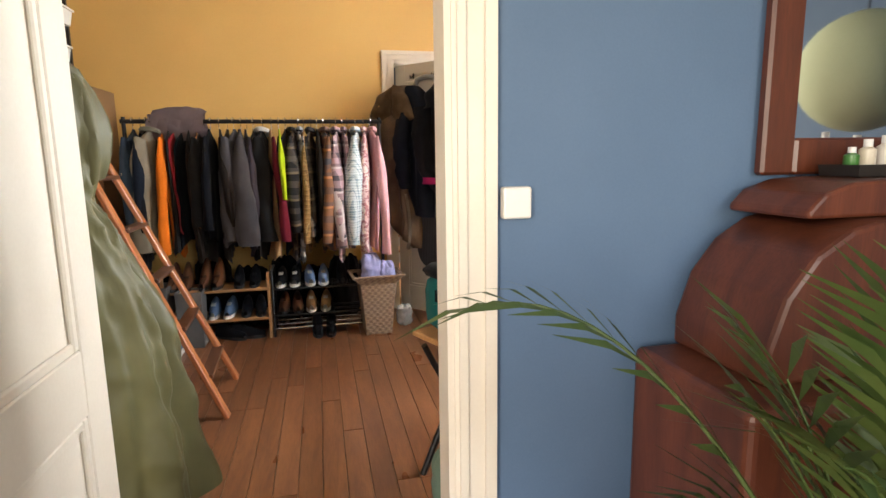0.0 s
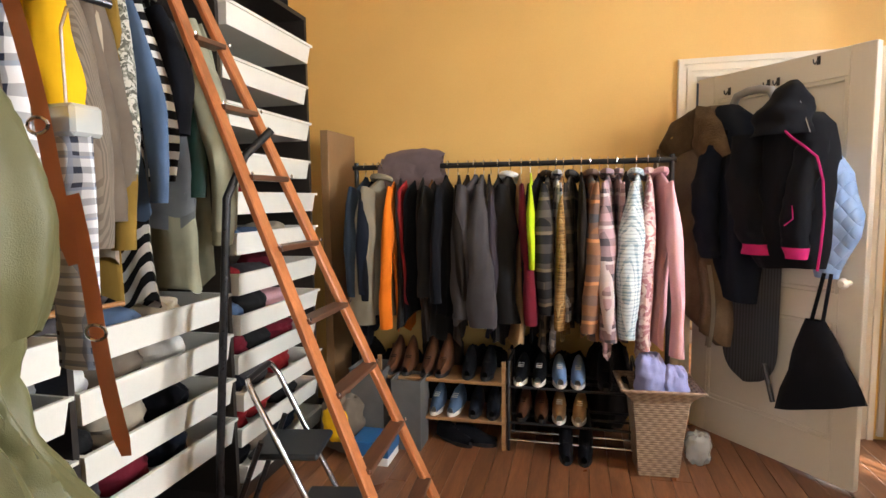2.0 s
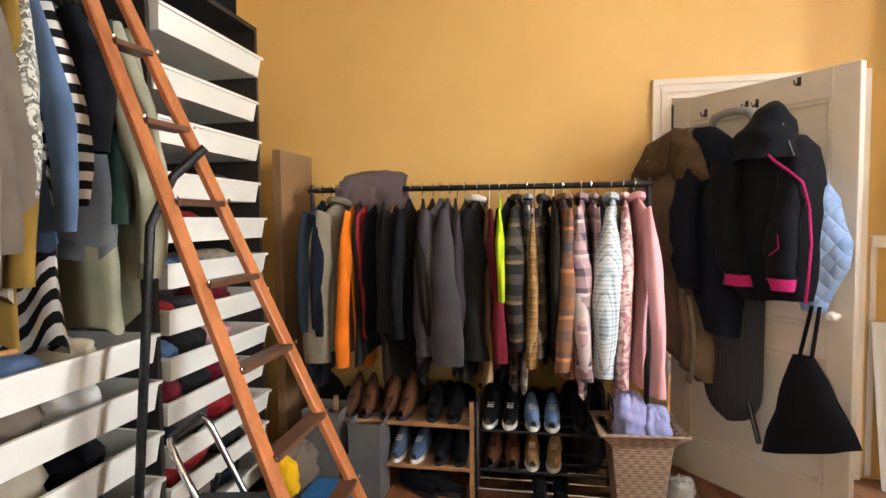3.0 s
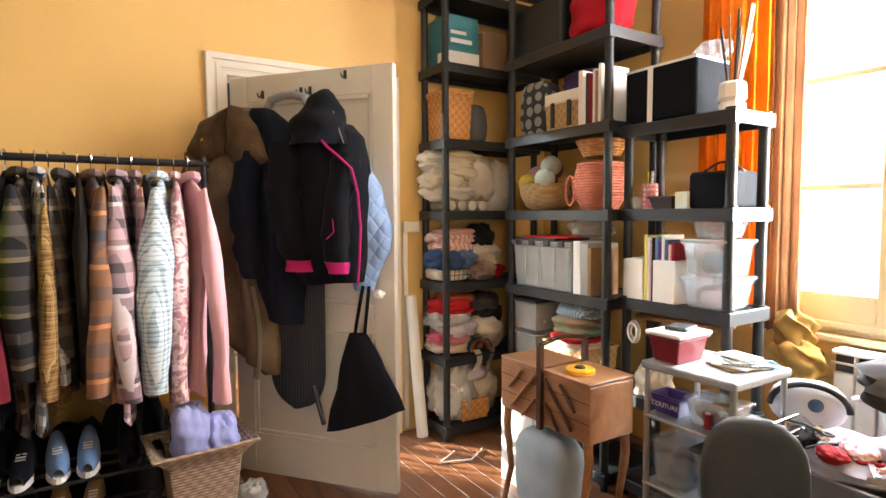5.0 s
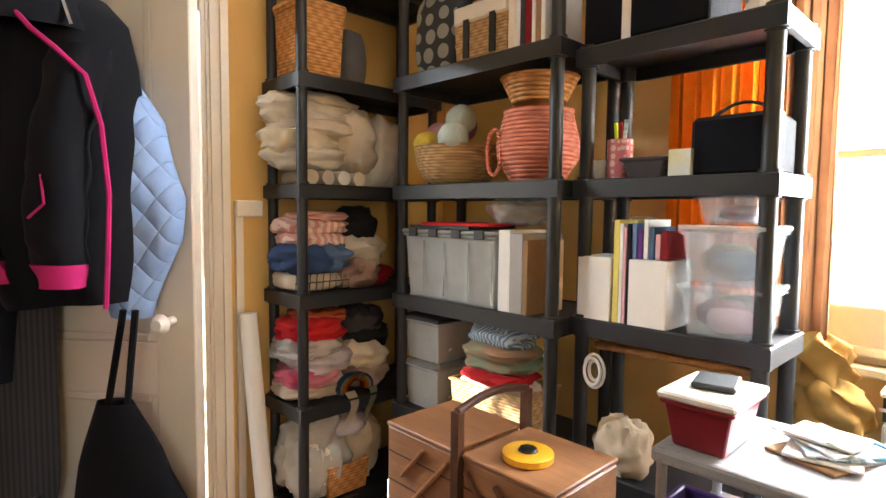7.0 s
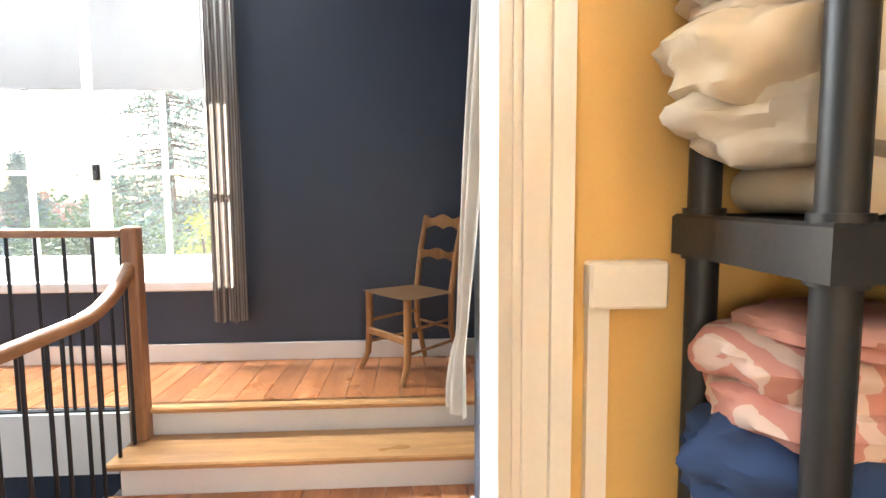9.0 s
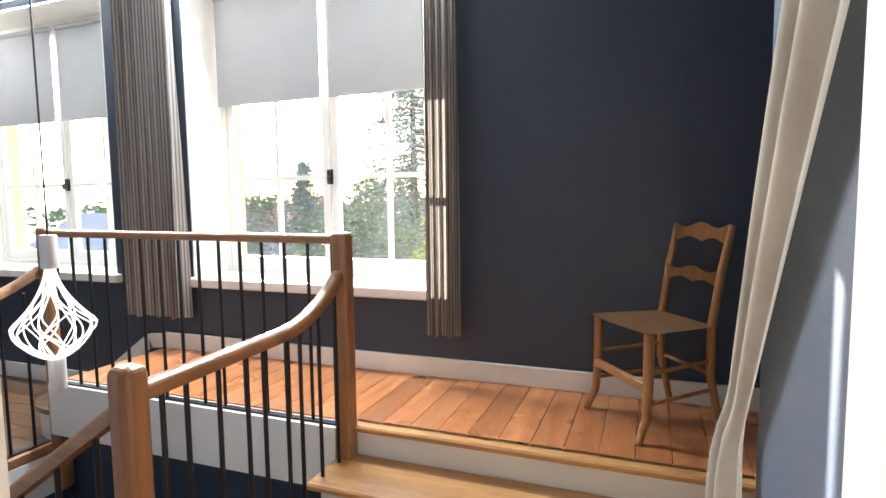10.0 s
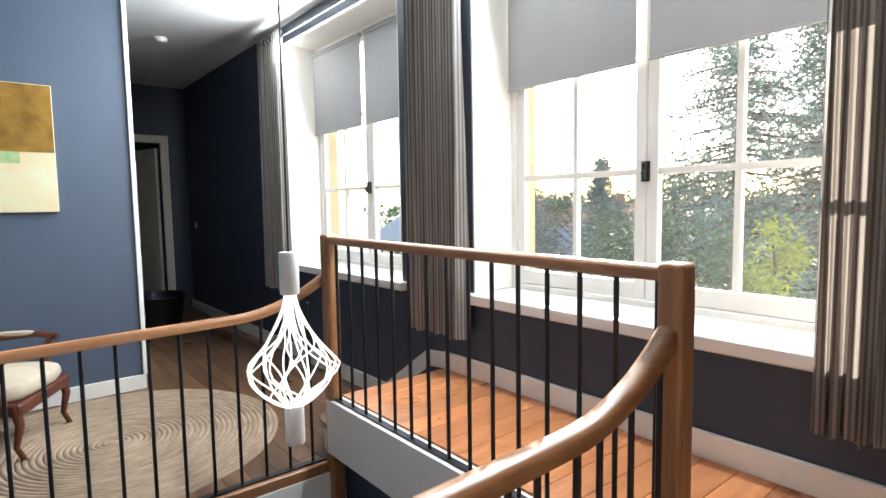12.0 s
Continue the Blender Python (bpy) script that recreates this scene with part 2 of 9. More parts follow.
def tube(bm, pts, r, seg=8, caps=True):
    """A round bar along points; r is one radius or one for each point."""
    pts = [Vector(p) for p in pts]
    rs = r if isinstance(r, (list, tuple)) else [r] * len(pts)
    rings = []
    side = None
    for i, p in enumerate(pts):
        d = (pts[min(i + 1, len(pts) - 1)] - pts[max(i - 1, 0)]).normalized()
        if side is None:
            side = d.cross(Vector((0, 0, 1)))
            if side.length < 0.05:
                side = Vector((1, 0, 0))
        side = (side - d * side.dot(d)).normalized()
        up = d.cross(side)
        rings.append([bm.verts.new(p + rs[i] * (math.cos(a) * side + math.sin(a) * up)) for a in (2 * math.pi * k / seg for k in range(seg))])
    for a, b in zip(rings, rings[1:]):
        for k in range(seg):
            bm.faces.new((a[k], a[(k + 1) % seg], b[(k + 1) % seg], b[k]))
    if caps:
        bm.faces.new(rings[0][::-1])
        bm.faces.new(rings[-1])
    return bm


def bar(bm, p0, p1, w, h, up=(0, 0, 1)):
    """A square bar from p0 to p1, w across and h along up."""
    p0, p1 = Vector(p0), Vector(p1)
    d = (p1 - p0).normalized()
    s = d.cross(Vector(up))
    s = s.normalized() if s.length > 0.01 else Vector((1, 0, 0))
    u = s.cross(d)
    vs = [bm.verts.new(p + s * a * w / 2 + u * c * h / 2) for p in (p0, p1) for a, c in ((-1, -1), (1, -1), (1, 1), (-1, 1))]
    for f in ((3, 2, 1, 0), (4, 5, 6, 7), (0, 1, 5, 4), (1, 2, 6, 5), (2, 3, 7, 6), (3, 0, 4, 7)):
        bm.faces.new([vs[i] for i in f])
    return bm


def lathe(bm, prof, seg=20, at=(0, 0, 0), squash=1.0, close=True):
    """Turns (radius, height) pairs about the vertical."""
    rings = [[bm.verts.new((at[0] + r * math.cos(a), at[1] + squash * r * math.sin(a), at[2] + z)) for a in (2 * math.pi * k / seg for k in range(seg))] for r, z in prof]
    for a, b in zip(rings, rings[1:]):
        for k in range(seg):
            bm.faces.new((a[k], a[(k + 1) % seg], b[(k + 1) % seg], b[k]))
    if close:
        bm.faces.new(rings[0][::-1])
        bm.faces.new(rings[-1])
    return bm


def sheet(bm, rows, thick=0.0):
    """A surface through rows of points."""
    vs = [[bm.verts.new(p) for p in row] for row in rows]
    for a, b in zip(vs, vs[1:]):
        for k in range(len(a) - 1):
            bm.faces.new((a[k], a[k + 1], b[k + 1], b[k]))
    if thick:
        bmesh.ops.solidify(bm, geom=bm.faces[:], thickness=thick)
    return bm


def finish(name, bm, material, smooth=False, bevel=0.0, segs=1):
    bmesh.ops.recalc_face_normals(bm, faces=bm.faces[:])
    if bevel:
        bmesh.ops.bevel(bm, geom=bm.edges[:], offset=bevel, segments=segs, profile=0.5, affect="EDGES", clamp_overlap=True)
    me = bpy.data.meshes.new(name)
    bm.to_mesh(me)
    bm.free()
    me.materials.append(material)
    if smooth:
        me.shade_smooth()
        me.set_sharp_from_angle(angle=radians(50))
    return me


def part(name, bm, material, parent=None, label="", smooth=False, bevel=0.0, segs=1):
    """Links a bmesh as one mesh object under a thing or a part."""
    ob = new(name, finish(name, bm, material, smooth, bevel, segs))
    ob.parent = parent
    return tagged(ob, label)


def thing(name, place, label, category, group="", turn=0.0):
    """An empty at a thing's base, to parent its parts."""
    ob = new(name)
    ob.matrix_basis = pose(*place, 0, 0, turn)
    return tagged(ob, label, category, group)


def single(name, bm, material, place, label, category, group="", turn=0.0, smooth=False, bevel=0.0, segs=1):
    """A thing of one mesh."""
    ob = new(name, finish(name, bm, material, smooth, bevel, segs))
    ob.matrix_basis = pose(*place, 0, 0, turn)
    return tagged(ob, label, category, group)


def setting(name, bm, material, label="", category="", smooth=False, bevel=0.0):
    ob = new(name, finish(name, bm, material, smooth, bevel))
    return tagged(ob, label, category, kind="structure")


def wall(name, axis, a0, a1, lo, hi, z0, z1, openings, material, label):
    """A wall normal to axis between a0 and a1, from lo to hi along, with rectangular openings (lo, hi, z0, z1)."""
    us = sorted({lo, hi, *(o[0] for o in openings), *(o[1] for o in openings)})
    zs = sorted({z0, z1, *(o[2] for o in openings), *(o[3] for o in openings)})
    bm = bmesh.new()
    for u0, u1 in zip(us, us[1:]):
        for w0, w1 in zip(zs, zs[1:]):
            if any(o[0] <= u0 and u1 <= o[1] and o[2] <= w0 and w1 <= o[3] for o in openings):
                continue
            if axis == "y":
                box(bm, u0, a0, w0, u1, a1, w1)
            else:
                box(bm, a0, u0, w0, a1, u1, w1)
    bmesh.ops.remove_doubles(bm, verts=bm.verts[:], dist=0.0005)
    bm.verts.index_update()
    pairs = {}
    for f in bm.faces:
        pairs.setdefault(tuple(sorted(v.index for v in f.verts)), []).append(f)
    bmesh.ops.delete(bm, geom=[f for fs in pairs.values() if len(fs) > 1 for f in fs], context="FACES")
    return setting(name, bm, material, label, "wall")


def open_box(bm, x0, y0, x1, y1, z0, z1, taper=0.0, t=0.006, lip=0.0):
    """A thin-walled open box in one shell, narrower at the foot, with a rolled lip."""
    def ring(k, z, grow):
        return [bm.verts.new((x, y, z)) for x, y in ((x0 + k - grow, y0 + k - grow), (x1 - k + grow, y0 + k - grow), (x1 - k + grow, y1 - k + grow), (x0 + k - grow, y1 - k + grow))]
    rings = [ring(taper, z0, 0), ring(0, z1 - lip * 1.2, 0)]
    if lip:
        rings += [ring(0, z1 - lip * 1.2, lip), ring(0, z1, lip)]
    rings += [ring(0, z1, -t), ring(taper, z0 + t, -t)]
    for a, b in zip(rings, rings[1:]):
        for k in range(4):
            bm.faces.new((a[k], a[(k + 1) % 4], b[(k + 1) % 4], b[k]))
    bm.faces.new(rings[0][::-1])
    bm.faces.new(rings[-1])
    return bm


def lump(bm, at, size, seed=0, power=2.6, rough=0.12, freq=2.2, nu=18, nv=12):
    """A soft rounded lump (cloth, yarn, a bag): a squarish ball with folds."""
    off = Vector((seed * 3.7, seed * 1.9, seed * 5.3))
    rows = []
    for j in range(1, nv):
        v = math.pi * j / nv - math.pi / 2
        row = []
        for i in range(nu):
            u = 2 * math.pi * i / nu
            d = Vector((math.cos(v) * math.cos(u), math.cos(v) * math.sin(u), math.sin(v)))
            k = (abs(d.x) ** power + abs(d.y) ** power + abs(d.z) ** power) ** (-1 / power)
            n = noise.noise(d * freq + off) + 0.5 * noise.noise(d * freq * 2.3 + off)
            d = d * k * (1 + rough * n)
            row.append(bm.verts.new((at[0] + d.x * size[0] / 2, at[1] + d.y * size[1] / 2, max(at[2], at[2] + size[2] / 2 + d.z * size[2] / 2))))
        rows.append(row)
    for a, b in zip(rows, rows[1:]):
        for i in range(nu):
            bm.faces.new((a[i], a[(i + 1) % nu], b[(i + 1) % nu], b[i]))
    bm.faces.new(rows[0][::-1])
    bm.faces.new(rows[-1])
    return bm


def crumple(bm, at, size, seed=0, power=3.0, rough=0.16, nu=52, nv=24):
    """Loosely folded cloth: a squarish cushion with layered folds and sharp creases, flat below."""
    off = Vector((seed * 3.7, seed * 1.9, seed * 5.3))
    rnd = random.Random(seed)
    layers, lean, tilt = rnd.choice((2, 2, 3, 3, 4)), rnd.uniform(-0.10, 0.10), rnd.uniform(-0.12, 0.12)
    rows = []
    for j in range(1, nv):
        v = math.pi * j / nv - math.pi / 2
        row = []
        for i in range(nu):
            u = 2 * math.pi * i / nu
            d = Vector((math.cos(v) * math.cos(u), math.cos(v) * math.sin(u), math.sin(v)))
            e = abs(d.x) ** (power * 0.8) + abs(d.y) ** (power * 0.8)
            k = (e ** 1.25 + abs(d.z) ** power) ** (-1 / power)
            p = d * k
            n = noise.noise(d * 1.7 + off) + 0.5 * noise.noise(p * 3.6 + off)
            ridge = 0.5 - abs(noise.noise(Vector((p.x * 2.2, p.y * 2.2, p.z * 1.2)) + off * 2)) * 1.6 + 0.5 * (0.4 - abs(noise.noise(p * 5.0 - off)))
            fold = math.sin(math.pi * layers * (p.z + 0.35 * noise.noise(Vector((u * 0.8, seed, 0)))))
            side = math.cos(v) ** 0.5
            r = 1 + rough * (0.75 * n + 0.42 * ridge) + min(0.05, 0.28 * size[2]) * fold * side
            q = Vector((p.x * r + lean * p.z, p.y * r, p.z * (1 + rough * (0.9 * n + 1.0 * ridge)) + tilt * p.x))
            row.append(bm.verts.new((at[0] + q.x * size[0] / 2, at[1] + q.y * size[1] / 2, max(at[2], at[2] + size[2] / 2 + q.z * size[2] / 2))))
        rows.append(row)
    for a, b in zip(rows, rows[1:]):
        for i in range(nu):
            bm.faces.new((a[i], a[(i + 1) % nu], b[(i + 1) % nu], b[i]))
    bm.faces.new(rows[0][::-1])
    bm.faces.new(rows[-1])
    return bm

# ---- rooms ----
H = 3.08
DOOR1 = (-0.05, 0.88, 0.0, 2.08)
DOOR2 = (1.19, 2.10, 0.0, 2.09)
wall("wall_blue_room_north", "y", 1.86, 1.91, -2.0, 3.6, -0.05, H, [DOOR1], M_BLUE, "slate blue painted wall with a doorway")
wall("wall_sewing_room_south", "y", 1.91, 1.96, -1.52, 3.36, -0.05, H, [DOOR1], M_YELLOW, "ochre painted wall with a doorway")
wall("wall_sewing_room_north", "y", 5.24, 5.33, -1.52, 3.66, -0.05, H, [DOOR2], M_YELLOW, "ochre yellow painted wall with a doorway")
wall("wall_landing_south", "y", 5.33, 5.42, -3.6, 2.3, -0.05, H, [DOOR2], M_NAVY, "dark navy painted wall with a doorway")
wall("wall_sewing_room_west", "x", -1.62, -1.52, 1.91, 5.38, -0.05, H, [], M_YELLOW, "ochre painted wall behind the wardrobe")
wall("wall_sewing_room_east", "x", 3.36, 3.66, 1.91, 5.24, -0.05, H, [(2.60, 3.67, 0.82, 2.75)], M_YELLOW, "ochre painted wall with a tall window")
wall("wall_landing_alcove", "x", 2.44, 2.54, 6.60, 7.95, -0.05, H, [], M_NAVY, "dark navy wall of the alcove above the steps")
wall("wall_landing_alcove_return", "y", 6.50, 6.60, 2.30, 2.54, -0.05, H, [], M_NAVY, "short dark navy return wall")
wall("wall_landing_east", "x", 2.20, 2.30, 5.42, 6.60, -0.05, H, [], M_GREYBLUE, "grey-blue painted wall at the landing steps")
WIN1, WIN2 = (-1.035, 0.80, 0.87, 2.93), (-3.60, -1.76, 0.87, 2.93)
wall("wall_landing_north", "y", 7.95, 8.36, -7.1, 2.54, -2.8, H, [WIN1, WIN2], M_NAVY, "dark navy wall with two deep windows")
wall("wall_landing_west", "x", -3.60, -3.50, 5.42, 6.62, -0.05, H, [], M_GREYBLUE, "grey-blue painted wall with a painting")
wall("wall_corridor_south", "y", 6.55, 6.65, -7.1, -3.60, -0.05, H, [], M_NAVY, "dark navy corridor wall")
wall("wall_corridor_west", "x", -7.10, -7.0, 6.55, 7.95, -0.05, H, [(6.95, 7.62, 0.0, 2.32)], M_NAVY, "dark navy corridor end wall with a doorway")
wall("wall_blue_room_west", "x", -2.1, -2.0, -1.6, 1.91, -0.05, H, [], M_BLUE, "slate blue painted wall")
wall("wall_blue_room_east", "x", 3.6, 3.7, -1.6, 1.91, -0.05, H, [], M_BLUE, "slate blue painted wall")
# unseen wall; both openings are added to let the fill lamps in
wall("wall_blue_room_south", "y", -1.7, -1.6, -2.1, 3.7, -0.05, H, [(-1.98, -0.58, 0.6, 2.6), (1.2, 2.8, 0.6, 2.6)], M_BLUE, "slate blue painted wall with added openings for fill light")
setting("ceiling", slab(-7.2, -1.7, H, 3.7, 8.4, H + 0.15), M_CEIL, "white plaster ceiling", "ceiling")

HZ = 0.09
# floors under the boards
setting("floor_base_sewing_room", slab(-1.62, 1.9, -0.2, 3.66, 5.5, -0.02), M_BLACKWD, "floor under the boards", "floor")
setting("floor_base_landing", slab(0.60, 5.4, -0.2, 2.54, 7.4, HZ - 0.02), M_BLACKWD, "floor under the boards", "floor")
setting("floor_base_rug_side", slab(-7.2, 5.38, -0.2, -1.30, 7.95, -0.02), M_BLACKWD, "floor under the parquet", "floor")
setting("floor_blue_room", slab(-2.1, -1.7, -0.2, 3.7, 1.9, 0.0), M_PLANK, "brown wooden floor", "floor")


def boards(name, parent, x0, x1, y0, y1, w, lengths, z, material, along="y", th=0.018, gap=0.0012, seed=1):
    """Separate floor boards with thin joints, alike ones sharing a mesh."""
    rnd = random.Random(seed)
    shared = {}
    across0, across1, a0, a1 = (x0, x1, y0, y1) if along == "y" else (y0, y1, x0, x1)
    n = max(1, round((across1 - across0) / w))
    w = (across1 - across0) / n
    for i in range(n):
        u = across0 + i * w
        p = a0
        first = True
        while p < a1 - 0.01:
            ln = rnd.choice(lengths) * (rnd.choice((0.35, 0.6, 1.0)) if first else 1.0)
            first = False
            ln = round(min(ln, a1 - p), 3)
            if a1 - p - ln < 0.12:
                ln = round(a1 - p, 3)
            if ln not in shared:
                bm = bmesh.new()
                if along == "y":
                    box(bm, gap, gap, -th, w - gap, ln - gap, 0)
                else:
                    box(bm, gap, gap, -th, ln - gap, w - gap, 0)
                bmesh.ops.bevel(bm, geom=[e for e in bm.edges if all(v.co.z > -0.001 for v in e.verts)], offset=0.0012, segments=1, affect="EDGES")
                shared[ln] = finish(name, bm, material)
            ob = new(name, shared[ln])
            ob.parent = parent
            ob.matrix_basis = pose(u, p, z, 0, 0, 0) if along == "y" else pose(p, u, z, 0, 0, 0)
            p += ln


def casing(name, axis, face, depth, lo, hi, top, w, material, parent=None, label=""):
    """Door casing: two stepped jambs and a head, on a wall face; depth may be negative."""
    bm = bmesh.new()
    steps = ((0.0, w, depth * 0.6), (0.012, 0.022, depth), (w - 0.034, 0.03, depth * 1.15))
    for off, ww, d in steps:
        for u0, u1 in ((lo - off - ww, lo - off), (hi + off, hi + off + ww)):
            a, b = sorted((face, face + d))
            if axis == "y":
                box(bm, u0, a, 0.0, u1, b, top + off + ww)
            else:
                box(bm, a, u0, 0.0, b, u1, top + off + ww)
        a, b = sorted((face, face + d))
        if axis == "y":
            box(bm, lo - off, a, top + off, hi + off, b, top + off + ww)
        else:
            box(bm, a, lo - off, top + off, b, hi + off, top + off + ww)
    return setting(name, bm, material, label, "door frame")


def lining(name, axis, a0, a1, lo, hi, top, t, material, label=""):
    bm = bmesh.new()
    for u0, u1, z0, z1 in ((lo, lo + t, 0, top), (hi - t, hi, 0, top), (lo + t, hi - t, top - t, top)):
        if axis == "y":
            box(bm, u0, a0, z0, u1, a1, z1)
        else:
            box(bm, a0, u0, z0, a1, u1, z1)
    return setting(name, bm, material, label, "door frame")


casing("trim_blue_doorway", "y", 1.86, -0.022, -0.05, 0.88, 2.08, 0.115, M_CREAM, label="cream moulded door casing on the blue wall")
casing("trim_blue_doorway_inside", "y", 1.96, 0.022, -0.05, 0.88, 2.08, 0.10, M_CREAM, label="cream door casing on the ochre wall")
lining("trim_blue_doorway_lining", "y", 1.852, 1.968, -0.053, 0.883, 2.083, 0.02, M_CREAM, "cream door lining")
casing("trim_landing_doorway", "y", 5.24, -0.024, 1.19, 2.10, 2.09, 0.085, M_CREAM, label="cream moulded door casing on the ochre wall")
casing("trim_landing_doorway_outside", "y", 5.42, 0.022, 1.19, 2.10, 2.09, 0.085, M_WHITE, label="white door casing on the navy wall")
lining("trim_landing_doorway_lining", "y", 5.232, 5.428, 1.187, 2.103, 2.093, 0.022, M_CREAM, "cream door lining in the thick wall")
casing("trim_corridor_doorway", "x", -7.0, 0.022, 6.95, 7.62, 2.32, 0.10, M_CREAM, label="cream door casing at the corridor's end")

# raised platform, steps and stairwell
PZ = 0.39
setting("platform_base", slab(-1.30, 7.20, -2.8, 2.44, 7.95, PZ - 0.05), M_NAVY, "dark navy wall under the platform", "wall")
setting("platform_riser", slab(-1.30, 7.185, 0.10, 2.44, 7.20, PZ - 0.03), M_WHITE, "white painted riser below the platform edge", "riser")
setting("stair_nosing_upper", slab(0.64, 7.15, PZ - 0.03, 2.44, 7.24, PZ), M_STEP, "honey wood platform nosing", "step", bevel=0.008)
setting("stair_step_body", slab(0.66, 6.895, HZ - 0.02, 2.44, 7.185, 0.215), M_WHITE, "white painted step riser", "riser")
setting("stair_tread", slab(0.60, 6.865, 0.215, 2.44, 7.185, 0.245), M_STEP, "honey coloured wooden stair tread", "step", bevel=0.008)
setting("trim_platform_baseboard", slab(-1.30, 7.925, PZ, 2.44, 7.95, PZ + 0.11), M_WHITE, "white baseboard along the platform", "baseboard", bevel=0.003)
setting("trim_stairwell_edge_east", slab(0.585, 5.42, -0.25, 0.60, 6.9, HZ), M_WHITE, "white stairwell edge board", "trim")
setting("trim_stairwell_edge_west", slab(-1.30, 5.42, -0.25, -1.285, 7.2, -0.02), M_WHITE, "white stairwell edge board", "trim")
setting("wall_stairwell_west", slab(-1.40, 5.38, -2.8, -1.30, 7.2, -0.2), M_NAVY, "dark navy stairwell wall", "wall")
setting("wall_stairwell_east", slab(0.60, 5.38, -2.8, 0.70, 7.2, -0.2), M_NAVY, "dark navy stairwell wall", "wall")
setting("wall_stairwell_south", slab(-1.4, 5.28, -2.8, 0.7, 5.38, -0.05), M_NAVY, "dark navy stairwell wall", "wall")
setting("floor_lower_hall", slab(-1.4, 5.28, -2.9, 0.7, 7.3, -2.8), M_PARQ, "dark floor of the storey below", "floor")
setting("trim_landing_pilaster", slab(2.10, 5.445, HZ, 2.20, 5.60, 2.6), M_WHITE, "white painted door surround", "trim", bevel=0.004)
setting("trim_landing_threshold", slab(1.21, 5.235, 0.0, 2.08, 5.42, HZ), M_STEP, "worn wooden door sill", "step", bevel=0.004)
bm = bmesh.new()
box(bm, -7.0, 7.93, 0.0, -1.30, 7.95, 0.12)
setting("trim_corridor_baseboard", bm, M_WHITE, "white baseboard", "baseboard")
setting("trim_landing_west_baseboard", slab(-3.50, 5.42, 0.0, -3.482, 6.64, 0.115), M_WHITE, "white baseboard", "baseboard", bevel=0.003)
setting("trim_landing_corner", slab(-3.50, 6.62, 0.115, -3.475, 6.652, H), M_WHITE, "white corner bead on the wall end", "trim", bevel=0.003)
setting("trim_landing_east_baseboard", slab(2.182, 5.62, HZ, 2.20, 6.60, HZ + 0.11), M_WHITE, "white baseboard", "baseboard", bevel=0.003)
bm = bmesh.new()
bar(bm, (-1.30, 7.938, PZ + 0.05), (-1.46, 7.938, PZ + 0.035), 0.022, 0.10)
bar(bm, (-1.455, 7.938, PZ + 0.038), (-1.93, 7.938, 0.10), 0.022, 0.10)
setting("platform_ramp_board", bm, M_WHITE, "white baseboard stepping down from the platform", "baseboard")
bm = bmesh.new()
lathe(bm, ((0.01, 0.0), (0.30, 0.0), (0.30, 0.17), (0.01, 0.17)), 24, (-1.42, 7.45, 0.0), 0.9)
setting("stair_round_step", bm, M_WHITE, "white step with rounded end at the platform", "step")
bm = bmesh.new()
lathe(bm, ((0.01, 0.0), (0.33, 0.0), (0.335, 0.015), (0.33, 0.03), (0.01, 0.03)), 24, (-1.42, 7.45, 0.17), 0.9)
setting("stair_round_tread", bm, M_PARQ, "dark wooden rounded tread", "step", smooth=True)
# made-up room behind the corridor's end, closed and navy to paint its darkness
wall("wall_far_room_west", "x", -9.1, -9.0, 6.0, 9.0, -0.05, H, [], M_NAVY, "added wall with the far room's darkness painted in")
wall("wall_far_room_south", "y", 5.9, 6.0, -9.1, -7.0, -0.05, H, [], M_NAVY, "added wall with the far room's darkness painted in")
wall("wall_far_room_north", "y", 9.0, 9.1, -9.1, -7.0, -0.05, H, [], M_CREAM, "added cream wall closing the unseen far room")
wall("wall_far_room_east", "x", -7.10, -7.0, 7.95, 9.0, -0.05, H, [], M_NAVY, "added wall with the far room's darkness painted in")
wall("wall_far_room_east_low", "x", -7.10, -7.0, 6.0, 6.55, -0.05, H, [], M_NAVY, "added wall with the far room's darkness painted in")
setting("ceiling_far_room", slab(-9.1, 5.9, H, -7.2, 9.1, H + 0.1), M_CEIL, "ceiling", "ceiling")
setting("floor_far_room", slab(-9.1, 5.9, -0.2, -7.1, 9.1, 0.0), M_PARQ, "dark floor", "floor")
setting("wall_corridor_return", slab(-3.62, 5.40, -0.05, -3.60, 6.55, H), M_NAVY, "wall", "wall")


